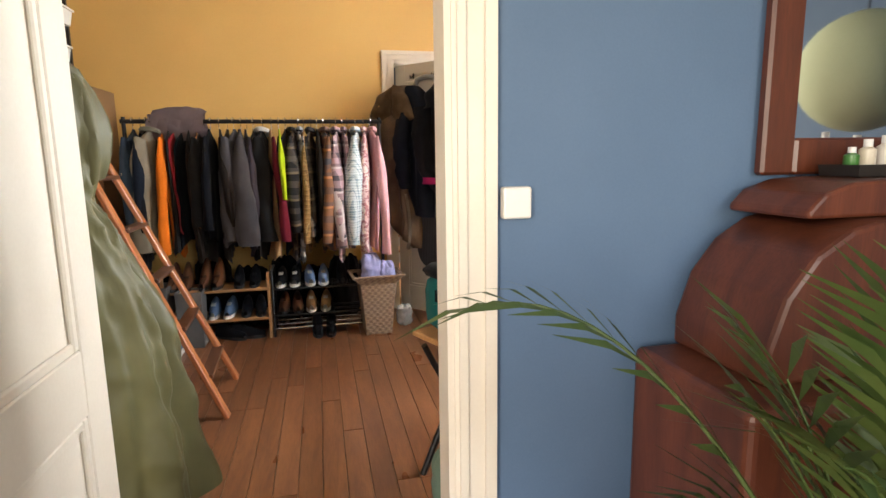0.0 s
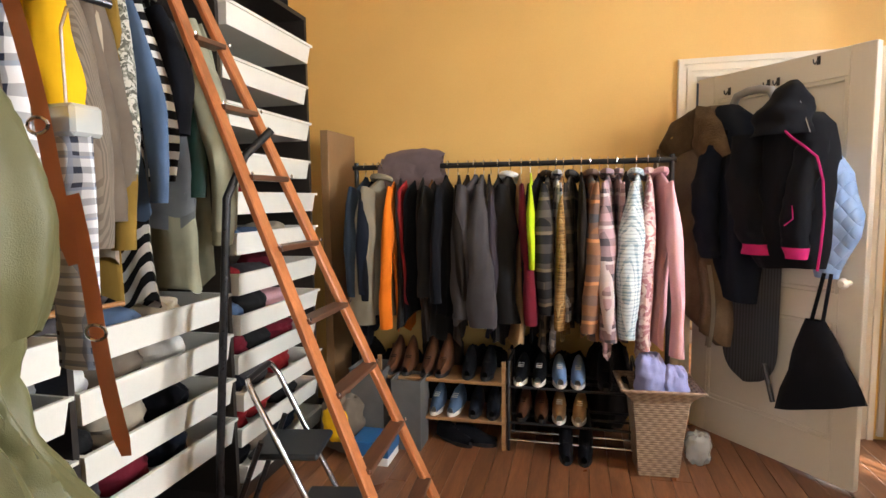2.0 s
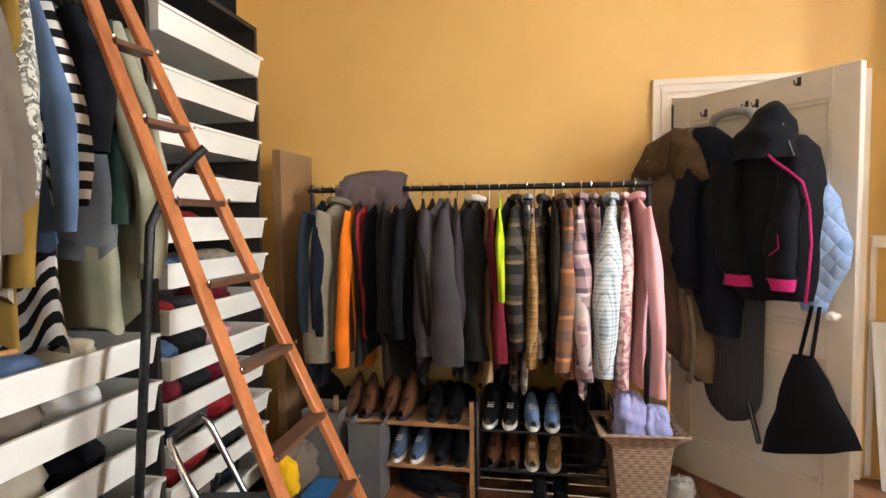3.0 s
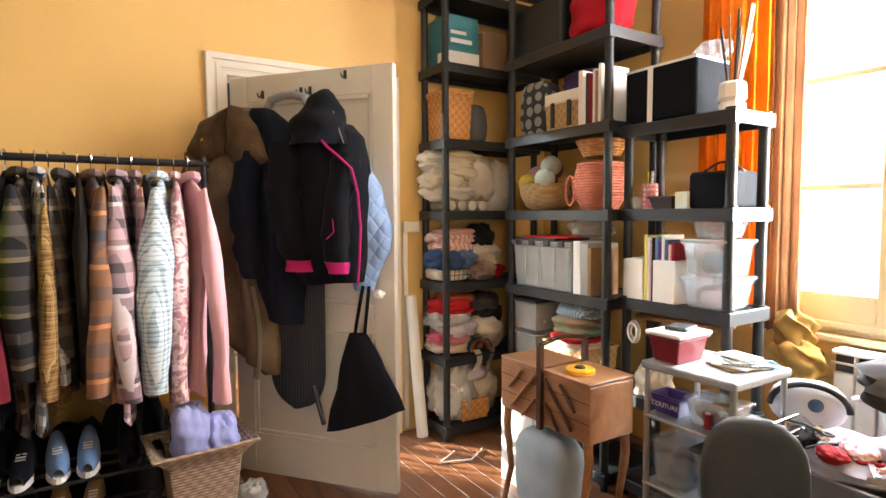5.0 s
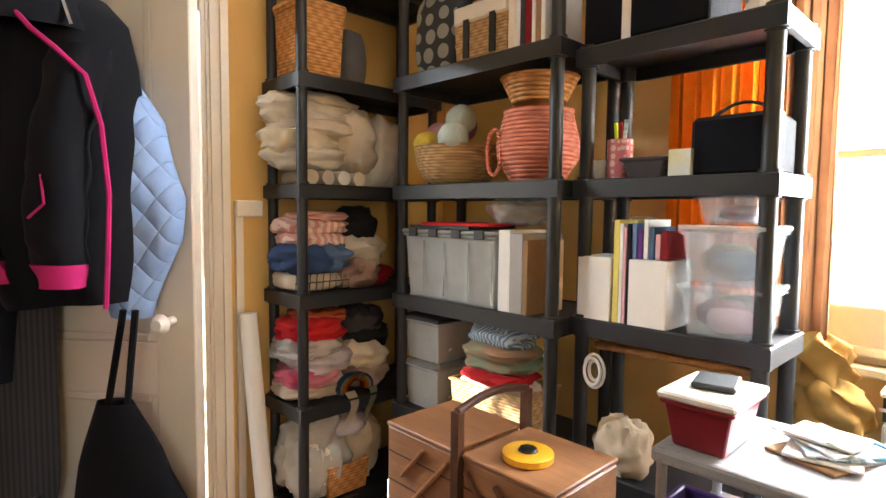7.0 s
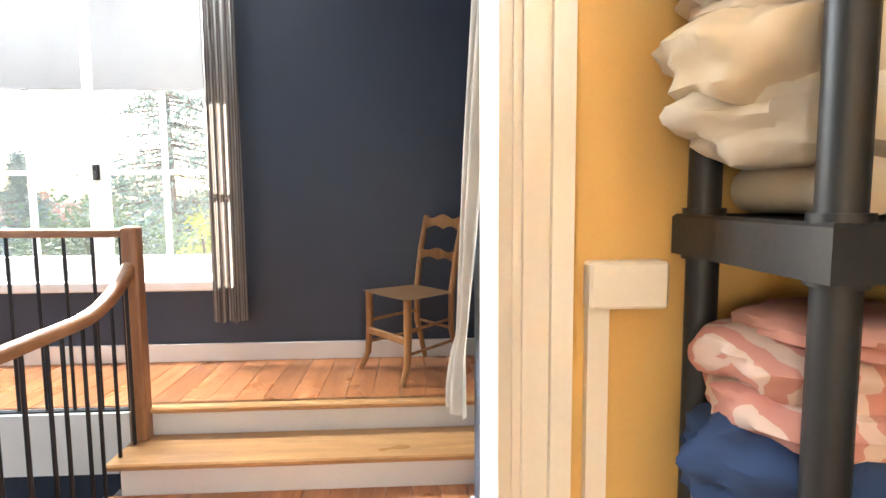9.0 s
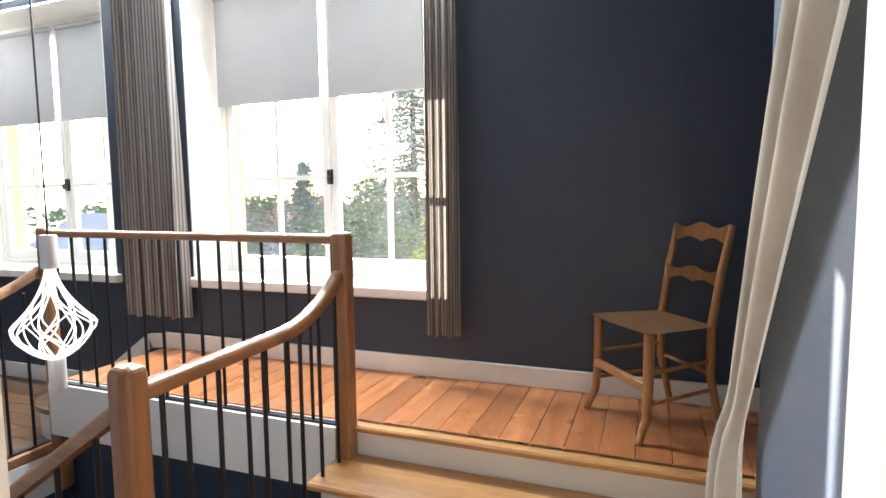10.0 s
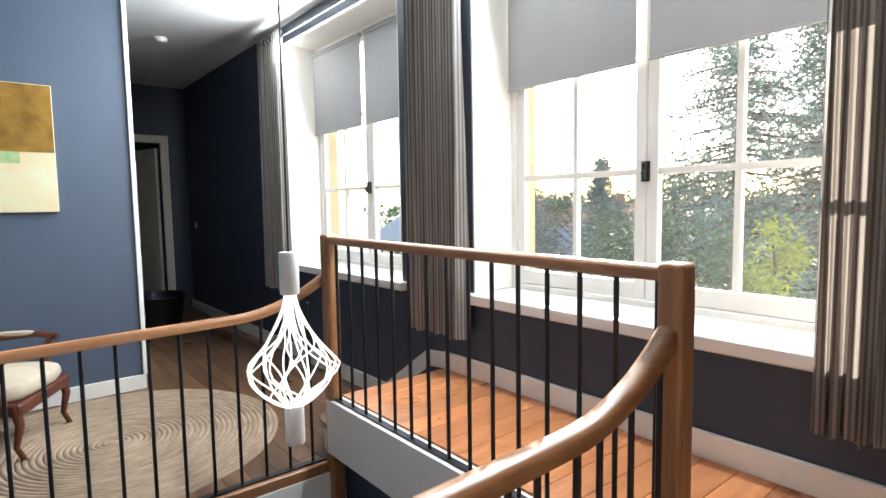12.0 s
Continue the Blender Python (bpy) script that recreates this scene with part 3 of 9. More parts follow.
# ---- windows, doors ----
def casement(name, cx, y, w, z0, z1, label):
    """A pair of casements with glazing bars, seen from the south; built in world coordinates."""
    ob = setting(name, slab(cx - w / 2, y, z0, cx - w / 2 + 0.05, y + 0.07, z1), M_WHITE, label, "window")
    fr = bmesh.new()
    box(fr, cx + w / 2 - 0.05, y, z0, cx + w / 2, y + 0.07, z1)
    box(fr, cx - w / 2 + 0.05, y, z0, cx + w / 2 - 0.05, y + 0.07, z0 + 0.045)
    box(fr, cx - w / 2 + 0.05, y, z1 - 0.05, cx + w / 2 - 0.05, y + 0.07, z1)
    part("window_frame", fr, M_WHITE, ob, bevel=0.004)
    zb = 1.58
    for s in (-1, 1):
        x0, x1 = sorted((cx + s * 0.004, cx + s * (w / 2 - 0.052)))
        bm = bmesh.new()
        a, b = z0 + 0.048, z1 - 0.053
        box(bm, x0, y + 0.01, a, x0 + 0.058, y + 0.055, b)
        box(bm, x1 - 0.058, y + 0.01, a, x1, y + 0.055, b)
        box(bm, x0 + 0.058, y + 0.01, a, x1 - 0.058, y + 0.055, a + 0.085)
        box(bm, x0 + 0.058, y + 0.01, b - 0.06, x1 - 0.058, y + 0.055, b)
        sash = part("sash", bm, M_WHITE, ob, bevel=0.003)
        bars = bmesh.new()
        xm = (x0 + x1) / 2
        box(bars, xm - 0.014, y + 0.014, a + 0.085, xm + 0.014, y + 0.05, b - 0.06)
        for zz in (zb, zb + 0.64):
            for xa, xb in ((x0 + 0.058, xm - 0.014), (xm + 0.014, x1 - 0.058)):
                box(bars, xa, y + 0.014, zz - 0.016, xb, y + 0.05, zz + 0.016)
        part("glazing_bar", bars, M_WHITE, sash)
        for xa, xb in ((x0 + 0.058, xm - 0.014), (xm + 0.014, x1 - 0.058)):
            for za, zc in ((a + 0.085, zb - 0.016), (zb + 0.016, zb + 0.624), (zb + 0.656, b - 0.06)):
                g = part("pane", slab(xa, y + 0.03, za, xb, y + 0.034, zc), M_GLASS, sash)
                g.visible_shadow = False
    lt = bmesh.new()
    lathe(lt, ((0.006, -0.045), (0.014, -0.04), (0.014, 0.04), (0.006, 0.045)), 10, (cx, y - 0.012, zb + 0.0))
    tube(lt, ((cx, y - 0.02, zb), (cx + 0.012, y - 0.045, zb - 0.005), (cx + 0.02, y - 0.05, zb - 0.04)), 0.009)
    box(lt, cx - 0.02, y - 0.004, zb - 0.05, cx + 0.02, y + 0.012, zb + 0.05)
    part("latch", lt, M_IRON, ob, "dark iron window latch", smooth=True)
    return ob


M_BLIND = mat("grey_blind_fabric", (0.40, 0.40, 0.40), (0.37, 0.37, 0.37), 3, 0.85, 0, 0.15, 300)
for nm, c, (x0, x1, z0, z1) in (("window_landing_stairs", -0.1175, WIN1), ("window_landing_corridor", -2.68, WIN2)):
    casement(nm, c, 8.27, x1 - x0, z0 + 0.02, z1, "white two-leaf casement window with glazing bars")
    rv = bmesh.new()
    for xa, xb in ((x0 - 0.001, x0 + 0.012), (x1 - 0.012, x1 + 0.001)):
        box(rv, xa, 7.952, z0 + 0.035, xb, 8.27, z1)
    box(rv, x0 + 0.012, 7.952, z1 - 0.012, x1 - 0.012, 8.27, z1 + 0.001)
    setting("trim_window_reveal", rv, M_WHITE, "white painted window reveal", "window reveal")
    setting("trim_window_sill", slab(x0 - 0.05, 7.895, z0 - 0.03, x1 + 0.05, 8.27, z0 + 0.033), M_WHITE, "white painted deep window sill", "window sill", bevel=0.008)
    for s in (-1, 1):
        bx0, bx1 = sorted((c + s * 0.035, c + s * ((x1 - x0) / 2 - 0.025)))
        b = thing("roller_blind", ((bx0 + bx1) / 2, 8.235, 2.10), "plain light grey roller blind half lowered", "blind", "roller blinds of the landing windows")
        hw = (bx1 - bx0) / 2
        part("fabric", slab(-hw, -0.001, 0.012, hw, 0.001, 0.73), M_BLIND, b)
        bm = bmesh.new()
        tube(bm, ((-hw, 0, 0.008), (hw, 0, 0.008)), 0.008, 8)
        part("bottom_bar", bm, M_BLIND, b)
        bm = bmesh.new()
        tube(bm, ((-hw, 0, 0.75), (hw, 0, 0.75)), 0.02, 12)
        part("roller", bm, M_BLIND, b, smooth=True)

# sewing room window, nearly flush in the east wall
WY = 3.135
ew = setting("window_sewing_room", slab(3.375, 2.60, 0.82, 3.435, 2.65, 2.75), M_WINCREAM, "cream two-leaf casement window, bright daylight behind", "window")
bm = bmesh.new()
box(bm, 3.375, 3.62, 0.82, 3.435, 3.67, 2.75)
box(bm, 3.375, 2.65, 0.82, 3.435, 3.62, 0.868)
box(bm, 3.375, 2.65, 2.70, 3.435, 3.62, 2.75)
part("window_frame", bm, M_WINCREAM, ew, bevel=0.004)
part("weather_bar", slab(3.352, 2.66, 0.845, 3.375, 3.61, 0.875), M_WINCREAM, ew, "moulded bar along the sill", bevel=0.008, segs=3)
for y0, y1 in ((2.652, WY - 0.002), (WY + 0.002, 3.618)):
    bm = bmesh.new()
    box(bm, 3.365, y0, 0.872, 3.415, y0 + 0.075, 2.695)
    box(bm, 3.365, y1 - 0.075, 0.872, 3.415, y1, 2.695)
    box(bm, 3.365, y0 + 0.075, 0.872, 3.415, y1 - 0.075, 1.0)
    box(bm, 3.365, y0 + 0.075, 2.62, 3.415, y1 - 0.075, 2.695)
    sash = part("sash", bm, M_WINCREAM, ew, bevel=0.005)
    zs = (1.0, 1.465, 1.94, 2.35, 2.62)
    for zz in zs[1:-1]:
        part("glazing_bar", slab(3.37, y0 + 0.075, zz - 0.015, 3.41, y1 - 0.075, zz + 0.015), M_WINCREAM, sash, bevel=0.004)
    for za, zc in zip(zs, zs[1:]):
        g = part("pane", slab(3.388, y0 + 0.075, za + 0.015, 3.392, y1 - 0.075, zc - 0.015), M_GLASS, sash)
        g.visible_shadow = False
part("meeting_bead", slab(3.35, WY - 0.022, 0.90, 3.365, WY + 0.022, 2.69), M_WINCREAM, ew, "rounded bead covering the meeting stiles", bevel=0.006, segs=2)
bm = bmesh.new()
tube(bm, ((3.338, WY, 0.93), (3.338, WY, 2.68)), 0.008)
part("bolt", bm, M_WINCREAM, ew, "cream painted window bolt rod", smooth=True)
for z in (0.93, 1.85):
    part("bolt_keeper", slab(3.325, WY - 0.02, z - 0.025, 3.35, WY + 0.02, z + 0.02), M_WINCREAM, ew, bevel=0.005)
bm = bmesh.new()
tube(bm, ((3.335, WY - 0.01, 1.44), (3.31, WY - 0.012, 1.44), (3.298, WY - 0.02, 1.425), (3.296, WY - 0.035, 1.39)), 0.010)
part("bolt_handle", bm, M_WHITE, ew, "pale window bolt handle", smooth=True)
bl = thing("hanging_ornament", (3.30, WY - 0.03, 1.295), "small round straw ornament on a pink ribbon", "ornament")
bm = bmesh.new()
lump(bm, (0, 0, 0), (0.035, 0.068, 0.068), 5, 2.0, 0.05)
part("disc", bm, mat("pale_straw_disc", (0.72, 0.58, 0.40), (0.62, 0.48, 0.30), 20, 0.8, 0, 0.8, 90), bl, smooth=True)
bm = bmesh.new()
lump(bm, (-0.004, 0, 0.058), (0.03, 0.055, 0.024), 9, 2.4, 0.3)
tube(bm, ((0, -0.002, 0.07), (0, 0.0, 0.125)), 0.004, 5)
part("ribbon", bm, mat("pink_ribbon", (0.55, 0.05, 0.12), (0.45, 0.04, 0.10), 9, 0.6), bl, "bright pink ribbon bow", smooth=True)
setting("trim_sewing_window_sill", slab(3.325, 2.56, 0.79, 3.375, 3.71, 0.82), M_WINCREAM, "cream painted window sill", "window sill", bevel=0.006)
bm = bmesh.new()
box(bm, 3.342, 2.55, 0.82, 3.362, 2.60, 2.80)
box(bm, 3.342, 3.67, 0.82, 3.362, 3.72, 2.80)
box(bm, 3.342, 2.60, 2.75, 3.362, 3.67, 2.80)
setting("trim_sewing_window_casing", bm, M_WINCREAM, "cream window casing", "window frame", bevel=0.003)


def panel_door(name, w, h, label, material, t=0.04, handle=True):
    """A panelled door leaf, hinge edge at the origin, running along +x, face to -y."""
    d = thing(name, (0, 0, 0), label, "door")
    tagged(d, kind="structure")
    bm = bmesh.new()
    st = 0.105
    rails = (0.012, 0.22), (0.78, 0.92), (h - 0.13, h)
    box(bm, 0, 0, 0.012, st, t, h)
    box(bm, w - st, 0, 0.012, w, t, h)
    for a, b in rails:
        box(bm, st, 0, a, w - st, t, b)
    part("stiles_and_rails", bm, material, d, bevel=0.003)
    for a, b in ((0.22, 0.78), (0.92, h - 0.13)):
        part("panel", slab(st, 0.013, a, w - st, t - 0.013, b), material, d)
        mo = bmesh.new()
        for y0, y1 in ((0.002, 0.014), (t - 0.014, t - 0.002)):
            for x0, z0, x1, z1 in ((st, a, st + 0.022, b), (w - st - 0.022, a, w - st, b), (st + 0.022, a, w - st - 0.022, a + 0.022), (st + 0.022, b - 0.022, w - st - 0.022, b)):
                box(mo, x0, y0, z0, x1, y1, z1)
        part("moulding", mo, material, d, bevel=0.004)
    if handle:
        hb = bmesh.new()
        for s, y in ((-1, 0.0), (1, t)):
            lathe_pts = [(w - 0.06, y + s * 0.0, 0.98), (w - 0.06, y + s * 0.035, 0.98), (w - 0.06, y + s * 0.05, 0.98)]
            tube(hb, lathe_pts, [0.012, 0.01, 0.024], 10)
            tube(hb, [(w - 0.06, y + s * 0.05, 0.98), (w - 0.06, y + s * 0.07, 0.98)], [0.026, 0.014], 10)
        part("door_knob", hb, M_WHITE, d, "white ceramic door knob", smooth=True)
    return d


door_a = panel_door("door_blue_room", 0.80, 2.05, "cream panelled door standing wide open", M_CREAM)
door_a.matrix_basis = pose(0.038, 1.835, 0.0, 0, 0, -91)
ang = math.degrees(math.atan2(-0.692, 0.573))
door_b = panel_door("door_landing", 0.902, 2.04, "greyish cream panelled door standing ajar with coats on hooks", M_DOORGREY)
door_b.matrix_basis = pose(1.215, 5.212, 0.006, 0, 0, ang)

# ---- balustrade of the stairwell ----
def newel(name, x, y, z0, z1, w, label):
    return single(name, slab(-w / 2, -w / 2, 0, w / 2, w / 2, z1 - z0), M_RAILZ, (x, y, z0), label, "newel post", "newel posts of the balustrade", bevel=0.014 if w < 0.08 else 0.030, segs=4)


N1, N2, N3 = (0.645, 7.14), (-1.285, 7.14), (0.63, 6.06)
newel("newel_post", *N1, HZ, 1.275, 0.075, "oak newel post at the platform corner")
newel("newel_post", *N2, -0.25, 1.285, 0.075, "oak newel post at the platform's far corner")
newel("newel_post", *N3, -0.25, 0.985, 0.085, "oak newel post with rounded top at the stair head")


def swept_rail(pts, w, h):
    """A handrail of rounded section along points."""
    bm = bmesh.new()
    sec = [(-0.5, -0.5), (0.5, -0.5), (0.5, 0.15), (0.32, 0.45), (0, 0.52), (-0.32, 0.45), (-0.5, 0.15)]
    rings = []
    pts = [Vector(p) for p in pts]
    for i, p in enumerate(pts):
        d = (pts[min(i + 1, len(pts) - 1)] - pts[max(i - 1, 0)]).normalized()
        s = d.cross(Vector((0, 0, 1))).normalized()
        u = s.cross(d)
        rings.append([bm.verts.new(p + s * a * w + u * c * h) for a, c in sec])
    k = len(sec)
    for a, b in zip(rings, rings[1:]):
        for j in range(k):
            bm.faces.new((a[j], a[(j + 1) % k], b[(j + 1) % k], b[j]))
    bm.faces.new(rings[0][::-1])
    bm.faces.new(rings[-1])
    return bm


def balusters(parent, pts):
    shared = {}
    for (x, y, z0), z1 in pts:
        ln = round(z1 - z0, 2)
        if ln not in shared:
            bm = bmesh.new()
            tube(bm, ((0, 0, 0), (0, 0, ln)), 0.0085, 8)
            shared[ln] = finish("baluster", bm, M_IRON, True)
        o = new("baluster", shared[ln])
        o.parent = parent
        o.location = (x, y, z0)


# along the platform front
r1 = thing("balustrade_platform", (0, 0, 0), "oak handrail with black iron balusters on the platform edge", "balustrade")
part("handrail", swept_rail([(N2[0] + 0.03, N2[1], 1.255), (N1[0] - 0.03, N1[1], 1.245)], 0.06, 0.04), M_RAILX, r1, smooth=True)
part("bottom_rail", slab(N2[0] + 0.04, 7.122, PZ, N1[0] - 0.04, 7.158, PZ + 0.008), M_IRON, r1)
part("edge_board", slab(-1.30, 7.10, PZ - 0.30, N1[0] - 0.04, 7.185, PZ - 0.001), M_WHITE, r1, "white painted edge board")
nb = 15
balusters(r1, [((N2[0] + (N1[0] - N2[0]) * (i + 0.6) / nb, 7.14, PZ + 0.004), 1.24) for i in range(nb)])
# from the platform newel down to the stair head
r2 = thing("balustrade_stair_head", (0, 0, 0), "curved oak handrail with black iron balusters", "balustrade")
curve = []
for i in range(25):
    f = i / 24
    y = N1[1] - 0.02 - f * (N1[1] - N3[1] - 0.03)
    z = 0.905 + 0.02 * (1 - f) + 0.17 * max(0.0, 1 - f / 0.42) ** 2
    curve.append((0.638, y, z))
part("handrail", swept_rail(curve, 0.062, 0.045), M_RAILW, r2, smooth=True)
part("bottom_rail", slab(0.62, N3[1] + 0.04, HZ, 0.656, 6.86, HZ + 0.008), M_IRON, r2)
balusters(r2, [((0.638, curve[int(24 * g)][1], HZ + 0.004), curve[int(24 * g)][2] - 0.01) for g in [(k + 0.7) / 9.2 for k in range(9)]])
# on the rug side
r3 = thing("balustrade_rug_side", (0, 0, 0), "oak handrail sweeping up to the far newel, black iron balusters", "balustrade")
curve3 = []
for i in range(31):
    f = i / 30
    y = N2[1] - 0.02 - f * (N2[1] - 5.56)
    z = 0.868 + 0.03 * (1 - f) + 0.15 * max(0.0, 1 - f / 0.3) ** 2
    curve3.append((-1.335, y, z))
part("handrail", swept_rail(curve3, 0.058, 0.042), M_RAILW, r3, smooth=True)
part("bottom_rail", slab(-1.353, 5.54, 0.04, -1.317, N2[1] - 0.04, 0.05), M_IRON, r3)
part("wooden_kerb", slab(-1.37, 5.53, -0.02, -1.29, N2[1] - 0.04, 0.04), M_RAILW, r3, "oak floor edge under the balusters", bevel=0.006)
balusters(r3, [((-1.335, 5.62 + 0.128 * i, 0.045), 0.868 + (0.02 if i < 9 else 0.06)) for i in range(12)])
# sloping stair rail
r4 = thing("stair_handrail", (0, 0, 0), "dark oak handrail descending with the stairs", "balustrade")
part("handrail", swept_rail([(0.60, 6.06, 0.86), (-0.1, 6.05, 0.38), (-1.1, 6.04, -0.30)], 0.055, 0.045), M_RAILX, r4, smooth=True)
balusters(r4, [((0.5 - 0.17 * i, 6.055, -0.12 - 0.117 * i), 0.80 - 0.117 * i) for i in range(9)])
for i in range(7):
    setting("stair_step_down", slab(0.60 - 0.25 * (i + 1), 5.52, -0.18 * (i + 1) - 0.03, 0.60 - 0.25 * i, 6.05, -0.18 * (i + 1)), M_STEP, "wooden stair tread going down", "step")
    setting("stair_riser_down", slab(0.60 - 0.25 * i - 0.015, 5.52, -0.18 * (i + 1), 0.60 - 0.25 * i, 6.05, -0.18 * i - 0.03), M_WHITE, "white stair riser going down", "riser")


def curtain(name, place, w, z1, z0, folds, depth, material, label, turn=0.0, taper=0.0, group=""):
    """A pleated curtain hanging from rings; local x along the rail, z from the floor."""
    c = thing(name, place, label, "curtain", group, turn)
    bm = bmesh.new()
    rows = []
    n = folds * 10
    for j in range(15):
        f = j / 14
        z = z1 + (z0 - z1) * f
        ww = w * (1 - taper * math.sin(math.pi * min(1, f * 0.75)))
        row = []
        for i in range(n + 1):
            u = i / n
            a = 2 * math.pi * folds * u
            amp = depth * (0.75 + 0.35 * math.sin(u * 7 + 1)) * (0.8 + 0.3 * f)
            row.append((-ww / 2 + ww * u + 0.25 * depth * math.sin(2 * a + f), amp * math.sin(a + 0.5 * math.sin(3 * f + u * 5)), z + 0.012 * math.sin(a * 0.5) * f))
        rows.append(row)
    sheet(bm, rows)
    part("cloth", bm, material, c, smooth=True)
    for k in range(folds):
        bm = bmesh.new()
        x = -w / 2 + w * (k + 0.5) / folds
        tube(bm, [(x, 0.03 * math.cos(a), z1 - 0.05 + 0.03 * math.sin(a)) for a in (2 * math.pi * i / 10 for i in range(11))], 0.006, 6, False)
        part("ring", bm, M_IRON, c, "dark curtain eyelet", smooth=True)
    return c




# ---- sewing room: large furniture ----
def shelf_unit(name, place, turn, w, d, levels, label):
    """Black plastic shelving: corner posts and thick lipped shelves; front along +x at y=0, depth to +y."""
    s = thing(name, place, label, "shelf", "black plastic shelving units", turn)
    top = levels[-1]
    for x in (0.025, w - 0.025):
        for y in (0.025, d - 0.025):
            bm = bmesh.new()
            tube(bm, ((x, y, 0), (x, y, top)), 0.021, 10)
            for z in levels:
                tube(bm, ((x, y, z - 0.055), (x, y, z + 0.012)), 0.027, 10)
            part("post", bm, M_BLACKPL, s, smooth=True)
    for z in levels:
        bm = bmesh.new()
        rings = [[bm.verts.new((x, y, zz)) for x, y in ((k, k), (w - k, k), (w - k, d - k), (k, d - k))] for k, zz in ((0.012, z - 0.012), (0.012, z - 0.05), (-0.004, z - 0.05), (-0.004, z), (0.0, z + 0.004), (0.010, z + 0.004), (0.014, z))]
        for r0, r1 in zip(rings, rings[1:]):
            for i in range(4):
                bm.faces.new((r0[i], r0[(i + 1) % 4], r1[(i + 1) % 4], r1[i]))
        bm.faces.new(rings[0][::-1])
        bm.faces.new(rings[-1])
        part("shelf_board", bm, M_BLACKPL, s)
    return s


LV = (0.085, 0.50, 0.945, 1.37, 1.785, 2.22, 2.64)
shelf_a = shelf_unit("shelf_unit", (2.325, 4.935, 0.0), 0, 0.72, 0.285, LV, "tall black plastic shelving unit packed with fabrics and baskets")
shelf_b = shelf_unit("shelf_unit", (2.655, 4.785, 0.0), -90, 0.765, 0.38, LV, "tall black plastic shelving unit with boxes and baskets")
shelf_c = shelf_unit("shelf_unit", (2.725, 4.005, 0.0), -90, 0.545, 0.28, (0.085, 0.50, 0.955, 1.37, 1.755), "black plastic shelving unit with crafts boxes")

# open wardrobe along the west wall
WX = -0.92
wr = thing("wardrobe", (-1.50, 2.0, 0.0), "tall black-brown open wardrobe full of clothes and pull-out trays", "wardrobe")
for y in (0.0, 0.24, 1.015, 1.81, 2.60):
    part("side_panel", slab(0, y, 0, 0.57, y + 0.022, 0.99 if 0.2 < y < 1.2 else 2.38), M_BLACKWD, wr)
part("top_panel", slab(0, 0.0, 2.38, 0.57, 2.622, 2.402), M_BLACKWD, wr)
part("back_panel", slab(0, 0.022, 0.0, 0.012, 2.60, 2.38), M_BLACKWD, wr)
part("plinth", slab(0.03, 0.022, 0.0, 0.55, 2.60, 0.06), M_BLACKWD, wr)


def tray(parent, x0, y0, y1, z, h, out=0.0):
    """Open pull-out tray with a rolled front edge."""
    bm = bmesh.new()
    f = 0.575 + out
    b = x0
    open_box(bm, b, y0, f, y1, z, z + h, 0.012, 0.006, 0.010)
    return part("tray", bm, M_TRAY, parent, "off-white pull-out tray")


zs = (0.10, 0.27, 0.44, 0.61, 0.79, 0.97, 1.15, 1.33, 1.51, 1.72, 1.92, 2.14)
random.seed(5)
for i, z in enumerate(zs):
    tray(wr, 0.06, 1.84, 2.59, z, 0.10 if z > 0.9 else 0.095, random.choice((0.0, 0.01, 0.03)))
for z in (0.32, 0.50, 0.70, 0.88):
    tray(wr, 0.06, 1.045, 1.80, z, 0.11, 0.005)
    tray(wr, 0.06, 0.27, 1.01, z, 0.11, 0.0)
bm = bmesh.new()
tube(bm, ((0.30, 0.02, 2.24), (0.30, 1.82, 2.24)), 0.014, 10)
part("clothes_rail", bm, M_CHROME, wr, "chrome clothes rail", smooth=True)

# leaning ladder
lad = thing("ladder", (0, 0, 0), "reddish wooden ladder with dark steps leaning on the wardrobe", "ladder")
LA0, LA1 = Vector((0.05, 3.36, 0.0)), Vector((-0.975, 3.50, 2.365))
LB0, LB1 = Vector((0.02, 3.90, 0.0)), Vector((-0.95, 3.60, 2.365))
for p, q in ((LA0, LA1), (LB0, LB1)):
    bm = bmesh.new()
    bar(bm, p, q, 0.026, 0.058, (0, 1, 0))
    part("stile", bm, M_LADDER, lad, bevel=0.005)
for i in range(9):
    f = (i + 0.85) / 9.4
    p, q = LA0.lerp(LA1, f), LB0.lerp(LB1, f)
    bm = bmesh.new()
    bar(bm, p + Vector((0, 0.014, 0)), q - Vector((0, 0.014, 0)), 0.062, 0.02)
    part("rung", bm, M_LADDERD, lad, "dark worn wooden ladder step", bevel=0.003)
    for o, e in ((p, -1), (q, 1)):
        bm = bmesh.new()
        lathe(bm, ((0.007, 0.0), (0.008, 0.002), (0.004, 0.004)), 8)
        part("bolt", bm, M_CHROME, lad, "small round steel bolt head").matrix_basis = Matrix.Translation(o + Vector((0.032, 0, 0.012))) @ Matrix.Rotation(radians(90), 4, "Y")
bm = bmesh.new()
tube(bm, ((-0.60, 3.66, 1.66), (-0.68, 3.60, 1.56), (-0.74, 3.56, 1.40), (-0.78, 3.50, 0.4), (-0.79, 3.49, 0.0)), 0.016, 10)
part("stay", bm, M_STEEL, lad, "dark steel stay", smooth=True)

